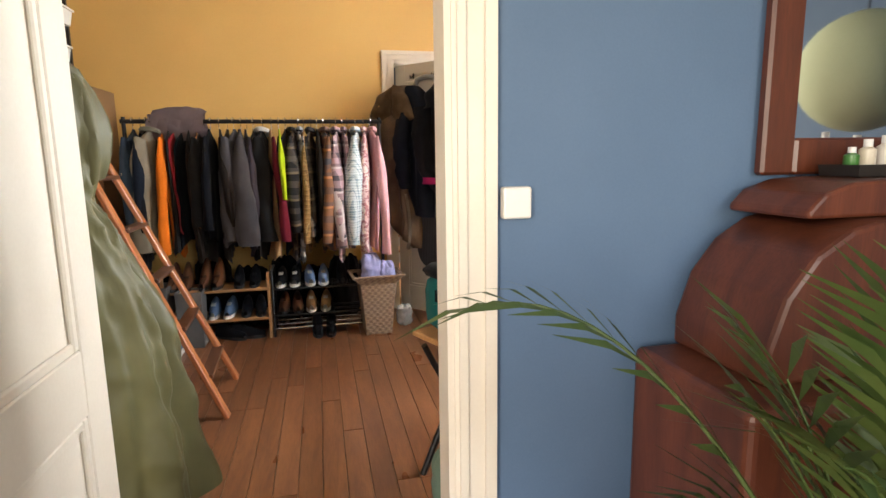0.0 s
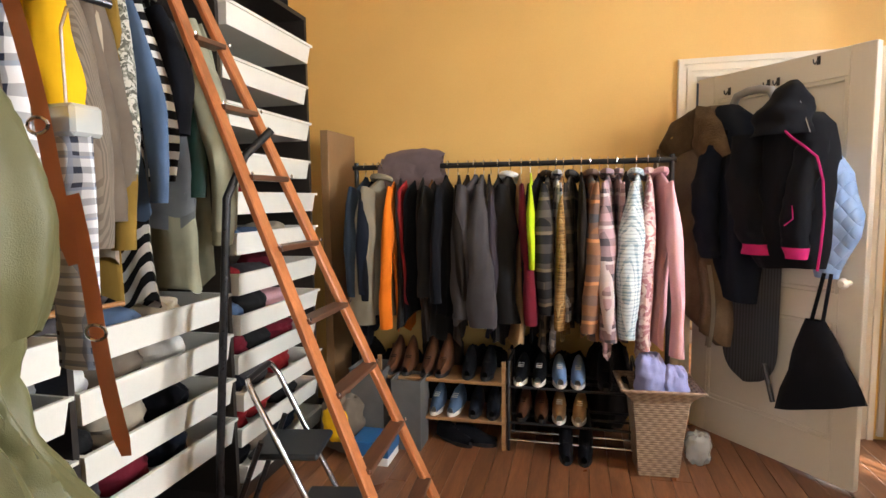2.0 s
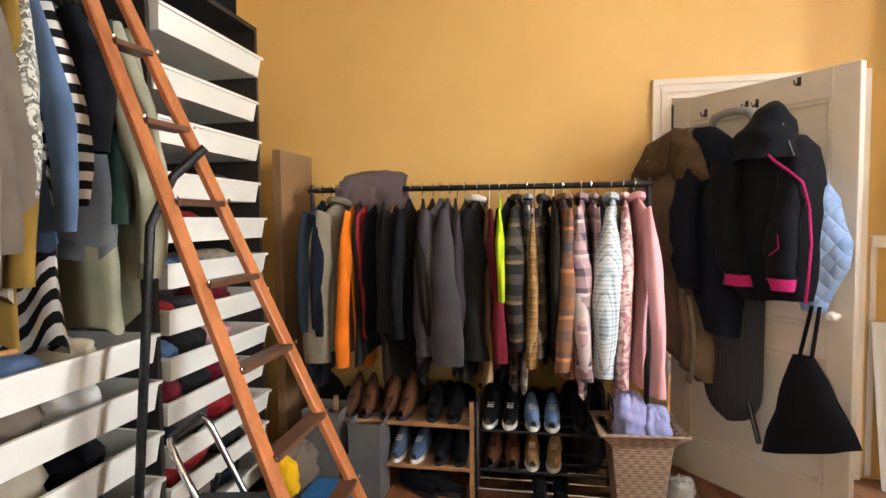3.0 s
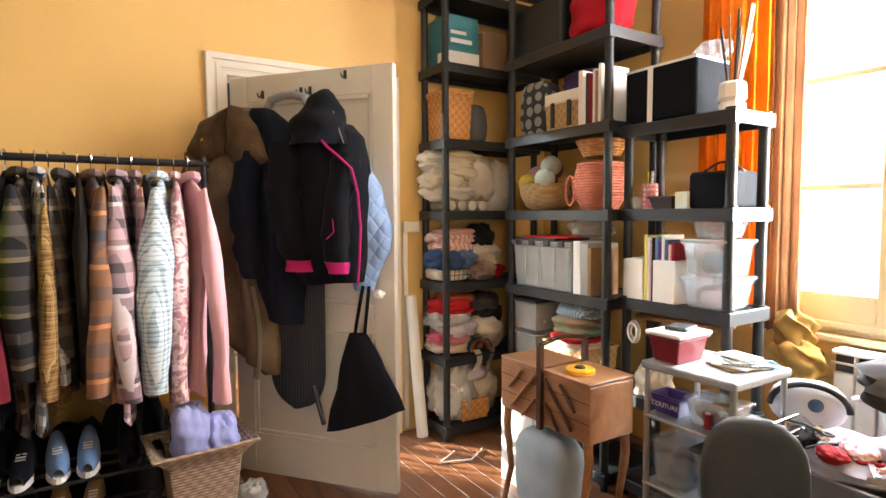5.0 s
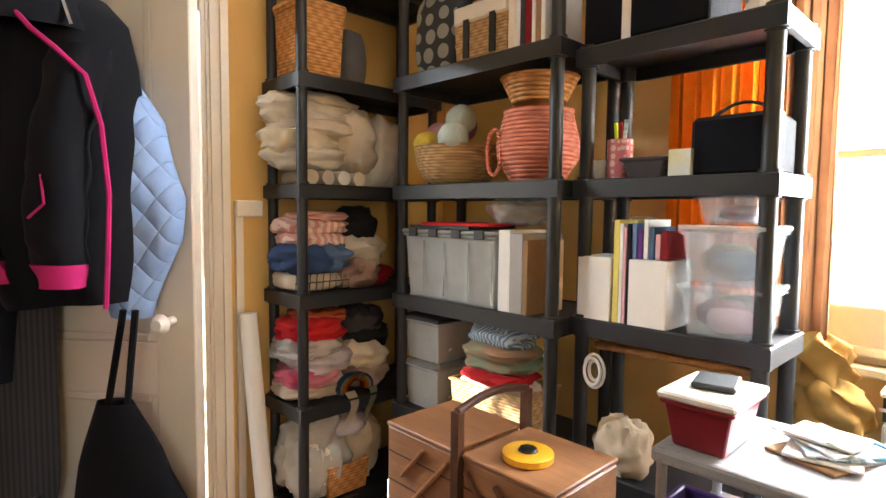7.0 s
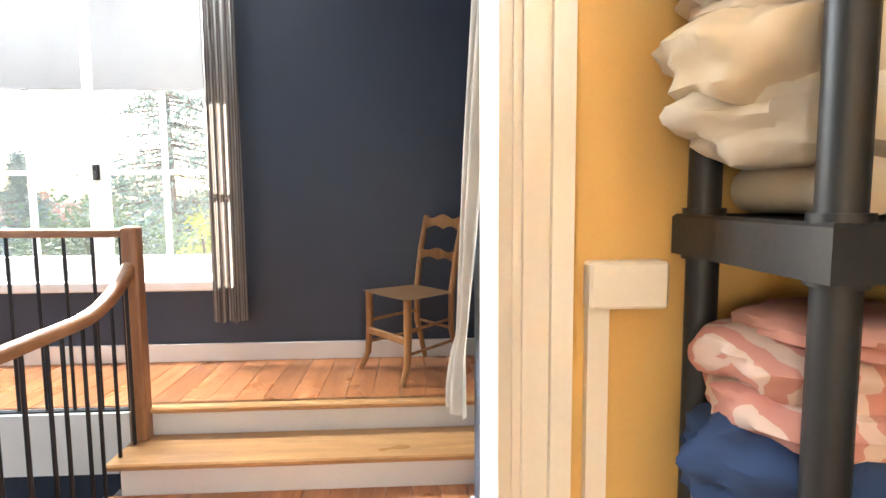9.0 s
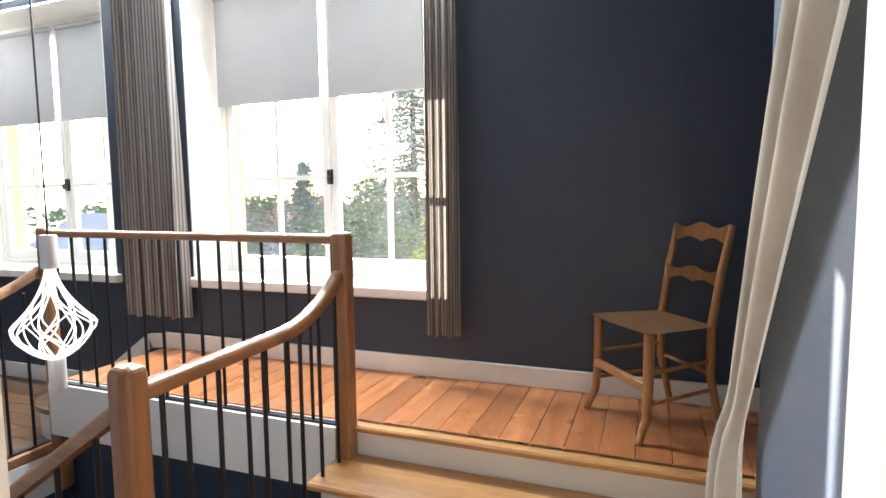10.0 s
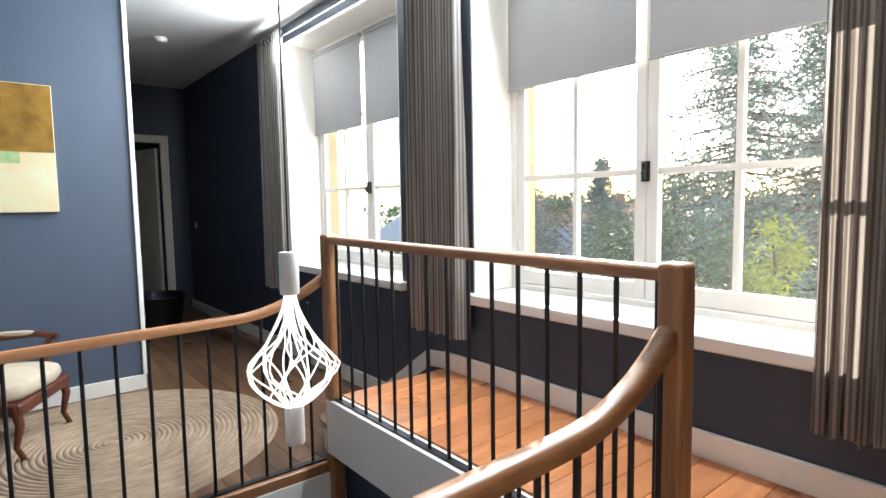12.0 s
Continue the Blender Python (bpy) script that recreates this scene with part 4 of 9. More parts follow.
# clothes rack
rk = thing("clothes_rack", (0.15, 4.86, 0.0), "long black clothes rack with packed hangers and a low shoe shelf", "clothes rack")
RL, RR, RZ = -0.90, 0.88, 1.58
for x in (RL, RR):
    bm = bmesh.new()
    tube(bm, ((x, 0, 0.03), (x, 0, RZ + 0.03)), 0.014, 10)
    part("upright", bm, M_IRON, rk, smooth=True)
    bm = bmesh.new()
    tube(bm, ((x, -0.22, 0.02), (x, 0.22, 0.02)), 0.016, 10)
    part("foot", bm, M_IRON, rk, smooth=True)
bm = bmesh.new()
tube(bm, ((RL - 0.02, 0, RZ), (RR + 0.02, 0, RZ)), 0.016, 10)
part("top_rail", bm, M_IRON, rk, smooth=True)


# ---- clothes ----
def garment(name, place, turn, length, hw, ht, material, label, sleeve=0.55, sleeve_mat=None, seed=0, group="", flare=1.08, hanger=True, category="clothes", collar=None, both=False):
    """A garment on a hanger. Local z=0 is the rail; y spans the shoulders, x is the thickness."""
    rnd = random.Random(seed)
    g = thing(name, place, label, category, group, turn)
    bm = bmesh.new()
    rows = []
    zs = [-0.055, -0.075, -0.10, -0.13, -0.165, -0.21, -0.30] + [-0.30 - (length - 0.30) * k / 8 for k in range(1, 9)]
    ws = [0.10, 0.22, 0.48, 0.76, 0.94, 1.0, 0.97]
    n = 28
    ph, drift, spread, sag = rnd.uniform(0, 6), rnd.uniform(-0.045, 0.045), rnd.uniform(-0.4, 0.55), rnd.uniform(-0.06, 0.06)
    for j, z in enumerate(zs):
        f = max(0.0, (-z - 0.25) / max(0.01, length - 0.25))
        w = hw * (ws[j] if j < 7 else 0.95 + (flare - 0.95) * f)
        t = ht * (0.22, 0.3, 0.42, 0.6, 0.78, 0.9, 1.0)[min(j, 6)] * (1.0 if j < 8 else 1.0 + spread * (j - 7) / 7)
        row = []
        for i in range(n):
            a = 2 * math.pi * i / n
            fold = 1 + (0.10 + 0.32 * f) * math.sin(3 * a + ph + 1.2 * f) * 0.6 + 0.25 * f * math.sin(7 * a - ph * 2)
            x = t * math.copysign(abs(math.sin(a)) ** 0.8, math.sin(a)) * fold
            y = w * math.copysign(abs(math.cos(a)) ** 0.9, math.cos(a)) * (1 + 0.03 * math.sin(5 * a + ph))
            cr = noise.noise(Vector((y * 14 + ph, a, z * 9))) * 0.016 * min(1, 0.3 + f)
            row.append((x + cr + drift * f + 0.010 * math.sin(ph + 5 * z), y, z + sag * f * math.cos(a) + (0.022 * math.sin(3 * a + ph) if j == len(zs) - 1 else 0)))
        rows.append(row + [row[0]])
    sheet(bm, rows)
    bmesh.ops.remove_doubles(bm, verts=bm.verts[:], dist=0.0004)
    part("body", bm, material, g, smooth=True)
    if sleeve:
        for s in ((-1, 1) if both else (-1,)):
            bm = bmesh.new()
            rows = []
            dx, bend, fat = rnd.uniform(-0.05, 0.05), rnd.uniform(0.0, 0.10), rnd.uniform(1.0, 1.7)
            for j in range(13):
                f = j / 12
                z = -0.135 - sleeve * f
                cy = s * (hw * 0.84 + (0.04 + bend) * math.sin(f * 2.2) + 0.01 * f)
                ry, rx = 0.060 - 0.018 * f, min(0.055, ht * 1.1) * fat * (0.35 + 0.65 * min(1, f * 3)) * (1 - 0.2 * f)
                row = []
                for i in range(16):
                    a = 2 * math.pi * i / 16
                    k = 1 + 0.10 * math.sin(2 * a + j * 0.5 + ph) * (0.4 + f) + 0.28 * noise.noise(Vector((math.cos(a) + ph, math.sin(a), z * 6.5)))
                    row.append((dx * f + rx * math.sin(a) * k, cy + ry * math.cos(a) * k, z + 0.02 * math.cos(a) * (1 - f) * s))
                rows.append(row + [row[0]])
            sheet(bm, rows)
            bmesh.ops.remove_doubles(bm, verts=bm.verts[:], dist=0.0004)
            part("sleeve", bm, sleeve_mat or material, g, smooth=True)
    if collar:
        bm = bmesh.new()
        tube(bm, [(0.9 * ht * math.sin(a), 0.085 * math.cos(a), -0.075 - 0.02 * math.cos(a)) for a in (2 * math.pi * i / 14 for i in range(15))], 0.017, 7, False)
        part("collar", bm, collar, g, "collar in another colour", smooth=True)
    if hanger:
        bm = bmesh.new()
        tube(bm, [(0, 0.022 * math.cos(a) + 0.002, 0.006 + 0.022 * math.sin(a)) for a in (math.pi * (1.25 - 1.45 * i / 8) for i in range(9))] + [(0, 0, -0.06)], 0.0026, 5)
        part("hanger_hook", bm, M_CHROME, g, "metal hanger hook")
    return g


C = {}


def cl(key, *a, **k):
    if key not in C:
        C[key] = cloth("cloth_" + key, *a, **k)
    return C[key]


cl("black", (0.005, 0.0055, 0.009)), cl("charcoal", (0.018, 0.0175, 0.019)), cl("navy", (0.008, 0.011, 0.02)), cl("denim_dark", (0.03, 0.045, 0.07))
cl("khaki", (0.23, 0.20, 0.15)), cl("orange", (0.85, 0.20, 0.015)), cl("brown", (0.04, 0.022, 0.013)), cl("darkbrown", (0.016, 0.011, 0.009)), cl("rust", (0.17, 0.07, 0.02))
cl("red", (0.30, 0.02, 0.025)), cl("grey", (0.075, 0.068, 0.075)), cl("mauve", (0.05, 0.04, 0.052)), cl("tan", (0.42, 0.26, 0.14)), cl("maroon", (0.17, 0.015, 0.03))
cl("lime", (0.55, 0.72, 0.02)), cl("white", (0.75, 0.74, 0.72)), cl("cream", (0.66, 0.56, 0.42)), cl("pink", (0.78, 0.44, 0.48), (0.70, 0.38, 0.43)), cl("olive", (0.115, 0.108, 0.045), (0.085, 0.078, 0.032), rough=0.48)
cl("plaid_dark", (0.02, 0.018, 0.02), (0.10, 0.085, 0.075), "plaid", (0.20, 0.15, 0.10), 11.0), cl("tweed", (0.34, 0.19, 0.07), (0.14, 0.08, 0.035), "plaid", (0.5, 0.33, 0.15), 60.0)
cl("plaid_orange", (0.30, 0.15, 0.09), (0.10, 0.10, 0.12), "plaid", (0.75, 0.32, 0.14), 10.0), cl("plaid_pink", (0.50, 0.33, 0.36), (0.10, 0.085, 0.10), "plaid", (0.7, 0.6, 0.6), 12.0)
cl("gingham", (0.62, 0.70, 0.74), (0.20, 0.29, 0.36), "plaid", (0.7, 0.75, 0.78), 55.0), cl("pinkprint", (0.70, 0.50, 0.50), (0.42, 0.20, 0.23), "print", (0.8, 0.65, 0.63), 22.0), cl("plaid_white", (0.80, 0.80, 0.82), (0.03, 0.035, 0.06), "plaid", (0.35, 0.4, 0.5), 13.0)
cl("lavender2", (0.48, 0.46, 0.62), (0.40, 0.38, 0.54)), cl("yellow", (0.86, 0.50, 0.012), (0.74, 0.41, 0.01)), cl("taupe", (0.17, 0.135, 0.105), (0.13, 0.10, 0.078)), cl("stone", (0.42, 0.36, 0.28)), cl("sage", (0.36, 0.35, 0.25)), cl("mustard", (0.28, 0.17, 0.035))
cl("floral", (0.12, 0.12, 0.10), (0.60, 0.58, 0.52), "print", (0.26, 0.26, 0.22), 34.0), cl("bwstripe", (0.82, 0.81, 0.78), (0.012, 0.012, 0.014), "hstripe", freq=17.0), cl("bwdiag", (0.82, 0.81, 0.78), (0.012, 0.012, 0.014), "dstripe", freq=14.0), cl("jean", (0.10, 0.16, 0.28)), cl("sequin", (0.02, 0.05, 0.04), rough=0.25), cl("lightblue", (0.20, 0.31, 0.56), (0.165, 0.26, 0.48)), cl("knit", (0.22, 0.18, 0.145), (0.16, 0.13, 0.10), "vstripe", freq=120.0)
M_FUR = mat("brown_fur_leather", (0.17, 0.108, 0.058), (0.075, 0.047, 0.027), 6, 0.6, 0, 0.9, 70, dist=0.006)
M_FURL = mat("pale_brown_fur", (0.24, 0.155, 0.085), (0.14, 0.088, 0.048), 14, 0.8, 0, 1.0, 120, dist=0.01)
M_BAGPL = clear("garment_bag_film", (0.75, 0.77, 0.8), 0.16, 0.5, (0.32, 0.34, 0.37))

# along the rack: position, length, cloth, sleeve length, thickness, what it is
RACK = (
    (-0.70, 0.98, "denim_dark", 0.60, 0.03, "dark denim jacket"), (-0.655, 1.00, "black", 0.62, 0.03, "black long coat"), (-0.61, 0.86, "navy", 0.58, 0.026, "dark navy jacket"),
    (-0.575, 0.86, "khaki", 0.76, 0.06, "khaki jacket with pale cuffs"), (-0.50, 0.93, "orange", 0.78, 0.022, "bright orange workwear jacket"), (-0.455, 0.92, "charcoal", 0, 0.022, "charcoal trousers"),
    (-0.415, 0.70, "red", 0, 0.016, "dark red top"), (-0.38, 0.90, "black", 0, 0.022, "black trousers"), (-0.335, 0.94, "darkbrown", 0, 0.022, "dark brown trousers"),
    (-0.285, 0.93, "rust", 0, 0.02, "rust brown trousers"), (-0.24, 0.95, "charcoal", 0.60, 0.03, "charcoal jacket"), (-0.185, 0.90, "black", 0.62, 0.028, "black jacket"), (-0.13, 0.92, "darkbrown", 0.60, 0.028, "dark brown wool jacket"),
    (-0.075, 0.94, "brown", 0.55, 0.022, "brown knit jacket"), (-0.03, 0.86, "grey", 0.70, 0.035, "grey hooded sweatshirt"), (0.02, 0.86, "grey", 0.74, 0.045, "grey wool jacket"), (0.06, 0.96, "mauve", 0.56, 0.026, "dark mauve coat"),
    (0.105, 0.95, "darkbrown", 0.64, 0.028, "dark brown jacket"), (0.17, 0.98, "charcoal", 0.72, 0.05, "pale-collared charcoal coat"), (0.235, 0.99, "tan", 0.72, 0.026, "tan and maroon colour-block sweater"), (0.285, 0.58, "lime", 0.42, 0.018, "fluorescent lime vest"),
    (0.33, 0.90, "black", 0.60, 0.022, "black cardigan"), (0.38, 0.99, "plaid_dark", 0.66, 0.036, "dark plaid flannel shirt"), (0.425, 1.02, "plaid_white", 0.70, 0.018, "black and white plaid shirt"), (0.465, 0.93, "tweed", 0.74, 0.028, "tan tweed jacket"),
    (0.515, 0.86, "plaid_dark", 0.60, 0.026, "dark checked shirt"), (0.56, 0.90, "darkbrown", 0.58, 0.022, "dark brown shirt"), (0.605, 0.92, "plaid_orange", 0.74, 0.036, "orange and grey plaid shirt"), (0.655, 0.90, "charcoal", 0.58, 0.02, "charcoal shirt"),
    (0.70, 0.93, "plaid_pink", 0.78, 0.032, "pink and grey plaid shirt"), (0.745, 0.95, "plaid_pink", 0.80, 0.022, "pink plaid flannel shirt"), (0.785, 0.84, "grey", 0.55, 0.018, "grey shirt"), (0.845, 0.88, "gingham", 0.76, 0.034, "light blue gingham shirt"),
    (0.905, 1.00, "pinkprint", 0.82, 0.026, "pink patterned blouse"), (0.955, 0.95, "pink", 0.84, 0.034, "pale pink shirt"))
for i, (x, ln, key, sl, th, what) in enumerate(RACK):
    sm = C["maroon"] if key == "tan" else None
    garment("hanging_garment", (x + 0.005, 4.86 + 0.018 * math.sin(i * 2.1) - (0.035 if key in ("khaki", "pink", "tan") else 0), RZ), 9 * math.sin(i * 1.7), ln * (1 + 0.06 * math.sin(i * 3.3)), 0.205 + 0.012 * math.sin(i), th, C[key], what + " on a hanger on the black rack", sl, sm, 100 + i, "clothes on the rack", 1.05, True, "clothes",
            C["white"] if x in (0.17,) else C[key] if key.startswith("plaid") or key in ("gingham", "pink", "pinkprint", "khaki") else None)

tw = thing("folded_towel", (-0.40, 4.86, RZ + 0.012), "folded mauve-grey towel draped over the rack's rail", "towel")
M_TOWEL = cloth("mauve_grey_towel", (0.30, 0.225, 0.235), (0.22, 0.165, 0.175))
for x0, w, drop, up, sd in ((-0.19, 0.37, 0.135, 0.035, 3), (-0.16, 0.35, 0.10, 0.062, 8)):
    bm = bmesh.new()
    rows = []
    for j in range(17):
        a = math.pi * (j - 4) / 8
        row = []
        for i in range(25):
            u = i / 24
            n = 0.02 * noise.noise(Vector((u * 5 + sd, j * 0.35, sd)))
            lift = 0.03 * math.sin(math.pi * u) if sd == 8 else 0
            if j < 4:
                p = (0, -0.045 - n, -drop * (4 - j) / 4 + 0.02 * math.sin(u * 4 + sd))
            elif j > 12:
                p = (0, 0.045 + n, -drop * (j - 12) / 4)
            else:
                p = (0, -0.045 * math.cos(a), (up + lift) * math.sin(a) + n)
            row.append((x0 + w * u + 0.012 * math.sin(j * 0.8 + sd), p[1], p[2]))
        rows.append(row)
    sheet(bm, rows, 0.016)
    part("fold", bm, M_TOWEL, tw, smooth=True)

# in the wardrobe, on its rail (rail z 2.24, x -1.20)
WARD = (
    (2.18, 1.05, "black", 0.7, 0.035, "black coat"), (2.28, 1.2, "cream", 0.6, 0.03, "cream blouse"), (2.38, 1.0, "jean", 0.6, 0.03, "blue denim shirt"), (2.48, 1.25, "plaid_pink", 0.7, 0.032, "checked pale dress"),
    (2.58, 1.1, "taupe", 0.6, 0.03, "taupe cardigan"), (2.68, 1.28, "plaid_white", 0.75, 0.035, "checked white dress"), (2.79, 1.2, "stone", 0.6, 0.034, "stone wool coat"), (2.89, 1.1, "taupe", 0.7, 0.03, "taupe coat"), (2.975, 1.15, "plaid_white", 0.95, 0.03, "checked black and white shirt"),
    (3.085, 0.86, "yellow", 0.66, 0.075, "bright yellow cotton coat"), (3.15, 1.02, "knit", 0.86, 0.036, "ribbed grey-brown cardigan"), (3.195, 1.0, "taupe", 0.78, 0.04, "dark taupe corduroy coat"),
    (3.245, 0.84, "taupe", 0.70, 0.04, "dark taupe wool coat"), (3.285, 1.02, "stone", 0.56, 0.036, "beige trench jacket"), (3.325, 1.18, "mustard", 0.88, 0.03, "olive mustard dress"), (3.365, 0.78, "floral", 0.62, 0.03, "black and white floral blouse"),
    (3.395, 0.92, "jean", 0.72, 0.02, "blue denim dress"), (3.435, 1.27, "bwdiag", 0.0, 0.036, "black and white diagonal striped dress"), (3.475, 0.72, "bwstripe", 0.64, 0.034, "black and white striped top"), (3.56, 0.62, "black", 0.46, 0.06, "black velvet jacket"),
    (3.675, 0.86, "sequin", 0.7, 0.026, "dark green sequined top"), (3.735, 1.22, "sage", 0.84, 0.045, "pale sage long coat"), (3.775, 1.24, "sage", 0.9, 0.03, "pale green raincoat"))
for i, (y, ln, key, sl, th, what) in enumerate(WARD):
    garment("hanging_garment", (-1.20, y, 2.24), 90 + 5 * math.sin(i * 2.3), ln, 0.20 + 0.015 * math.sin(i * 1.3), th, C[key], what + " hanging in the open wardrobe", sl, None, 300 + i, "clothes in the wardrobe")
for i, (y, ln) in enumerate(((3.625, 0.88), (3.66, 0.96))):
    garment("garment_bag", (-1.19, y, 2.24), 90, ln, 0.22, 0.03, M_BAGPL, "clear plastic garment bag over dark clothes", 0, None, 350 + i, "garment bags", 1.02, True, "garment bag")

# olive dress by the doorway
M_OLIVE = C["olive"]
M_OLIVE.node_tree.nodes["Principled BSDF"].inputs["Specular IOR Level"].default_value = 0.35
dr = thing("olive_dress", (-0.145, 2.085, 1.575), "olive green cotton dress with puff sleeves on a hanger", "dress", turn=24)
DC, DS = math.cos(radians(24)), math.sin(radians(24))


def off_wall(x, y, z):
    """Keeps the cloth on the room side of the wall."""
    wy = 2.085 + DS * x + DC * y
    return (x, y if wy > 1.985 else y + (1.985 - wy) / DC, z)


bm = bmesh.new()
rows = []
prof = ((0.0, 0.06, 0.035), (-0.02, 0.09, 0.045), (-0.05, 0.12, 0.055), (-0.10, 0.135, 0.062), (-0.15, 0.137, 0.066), (-0.20, 0.138, 0.07), (-0.25, 0.136, 0.071), (-0.30, 0.132, 0.07), (-0.33, 0.128, 0.068), (-0.355, 0.124, 0.066), (-0.372, 0.121, 0.064), (-0.40, 0.132, 0.074), (-0.43, 0.147, 0.082), (-0.46, 0.162, 0.09), (-0.50, 0.184, 0.10), (-0.55, 0.205, 0.108), (-0.60, 0.226, 0.117), (-0.66, 0.245, 0.125), (-0.73, 0.261, 0.133), (-0.80, 0.275, 0.14), (-0.95, 0.298, 0.155), (-1.10, 0.318, 0.165), (-1.26, 0.335, 0.172))
fine = []
for (z0_, w0_, t0_), (z1_, w1_, t1_) in zip(prof, prof[1:]):
    m = max(1, round((z0_ - z1_) / 0.014))
    fine += [(z0_ + (z1_ - z0_) * k / m, w0_ + (w1_ - w0_) * k / m, t0_ + (t1_ - t0_) * k / m) for k in range(m)]
for z, w, t in fine + [prof[-1]]:
    f = max(0, -z - 0.37) / 0.9
    row = []
    for i in range(150):
        a = 2 * math.pi * i / 150
        k = 1 + (0.02 + 0.13 * min(1, f * 1.5)) * math.sin(8 * a + 1.5 * f) * (0.6 + 0.4 * math.sin(3 * a + 1)) + 0.028 * min(1, f * 4) * math.sin(19 * a + 2 + 2 * f) + 0.07 * (abs(math.sin(13 * a + 6 * z)) - 0.5) * math.exp(-((z + 0.40) / 0.10) ** 2)
        cr = noise.noise(Vector((3 * math.cos(a), 3 * math.sin(a), z * 6))) * 0.024 + 0.034 * (0.6 - abs(noise.noise(Vector((2.4 * math.cos(a) + 4, 2.4 * math.sin(a), z * 10 + 2 * math.sin(a)))))) * (0.5 + 0.5 * math.exp(-((z + 0.40) / 0.22) ** 2))
        slant = z * 2.6 + 1.4 * math.sin(2 * a + 1)
        cr += 0.006 * max(0.0, 0.7 - 3.0 * abs(noise.noise(Vector((4.2 * math.cos(a), 4.2 * math.sin(a) + 7, slant))))) + 0.003 * noise.noise(Vector((8 * math.cos(a), 8 * math.sin(a), z * 9)))
        row.append(off_wall((w * k + cr) * math.cos(a), (t * (1 + 1.6 * (k - 1)) + cr) * math.sin(a), z + (0.025 * math.sin(4 * a) if f > 0.97 else 0)))
    rows.append(row + [row[0]])
sheet(bm, rows)
bmesh.ops.remove_doubles(bm, verts=bm.verts[:], dist=0.0004)
part("bodice_and_skirt", bm, M_OLIVE, dr, smooth=True)
for s in (-1, 1):
    bm = bmesh.new()
    rows = []
    for j in range(15):
        f = j / 14
        r = 0.026 + 0.030 * math.sin(math.pi * min(1, 0.05 + f * 0.88)) * (1 if f < 0.93 else 0.8)
        cx, cz = s * (0.105 + 0.035 * math.sin(math.pi * 0.6 * f)), -0.065 - 0.275 * f
        row = []
        for i in range(36):
            a = 2 * math.pi * i / 36
            k = 1 + 0.09 * math.sin(6 * a + 3 * f + s) + 0.16 * (0.5 - abs(noise.noise(Vector((2 * math.cos(a), 2 * math.sin(a), 5 * f + s)))))
            row.append(off_wall(cx + r * math.cos(a) * k, r * 0.9 * math.sin(a) * k + 0.01, cz + 0.02 * math.cos(a) * s))
        rows.append(row + [row[0]])
    sheet(bm, rows)
    bmesh.ops.remove_doubles(bm, verts=bm.verts[:], dist=0.0004)
    part("puff_sleeve", bm, M_OLIVE, dr, smooth=True)
bm = bmesh.new()
tube(bm, [off_wall(0.126 * math.cos(a), 0.069 * math.sin(a), -0.371) for a in (2 * math.pi * i / 32 for i in range(33))], 0.007, 6, False)
part("waistband", bm, M_OLIVE, dr, smooth=True)
bm = bmesh.new()
tube(bm, [(0, 0.0, -0.01), (0, 0, 0.10), (0.02, 0, 0.13), (0, 0, 0.155), (-0.02, 0, 0.14)], 0.003, 6)
tube(bm, [(-0.12, 0, -0.04), (0, 0, 0.0), (0.12, 0, -0.04)], 0.006, 6)
part("hanger", bm, M_STEEL, dr, "wire hanger")
bm = bmesh.new()
tube(bm, ((-0.40, 2.0, 1.69), (-0.08, 2.095, 1.69)), 0.008, 8)
tube(bm, ((-0.24, 2.045, 1.69), (-0.15, 2.45, 1.69)), 0.007, 8)
tube(bm, ((-0.40, 2.0, 1.69), (-0.48, 1.965, 1.69)), 0.008, 8)
single("wall_bar", bm, M_STEEL, (0, 0, 0), "thin steel bar on the wall holding the dress", "clothes bar", smooth=True)

# ---- coats on the landing door ----
ux, uy = math.cos(radians(ang)), math.sin(radians(ang))
nx, ny = uy, -ux


def on_door(along, off, z):
    """A place on the door's room face: metres along the leaf and off it."""
    return (1.215 + ux * along + nx * off, 5.212 + uy * along + ny * off, z)


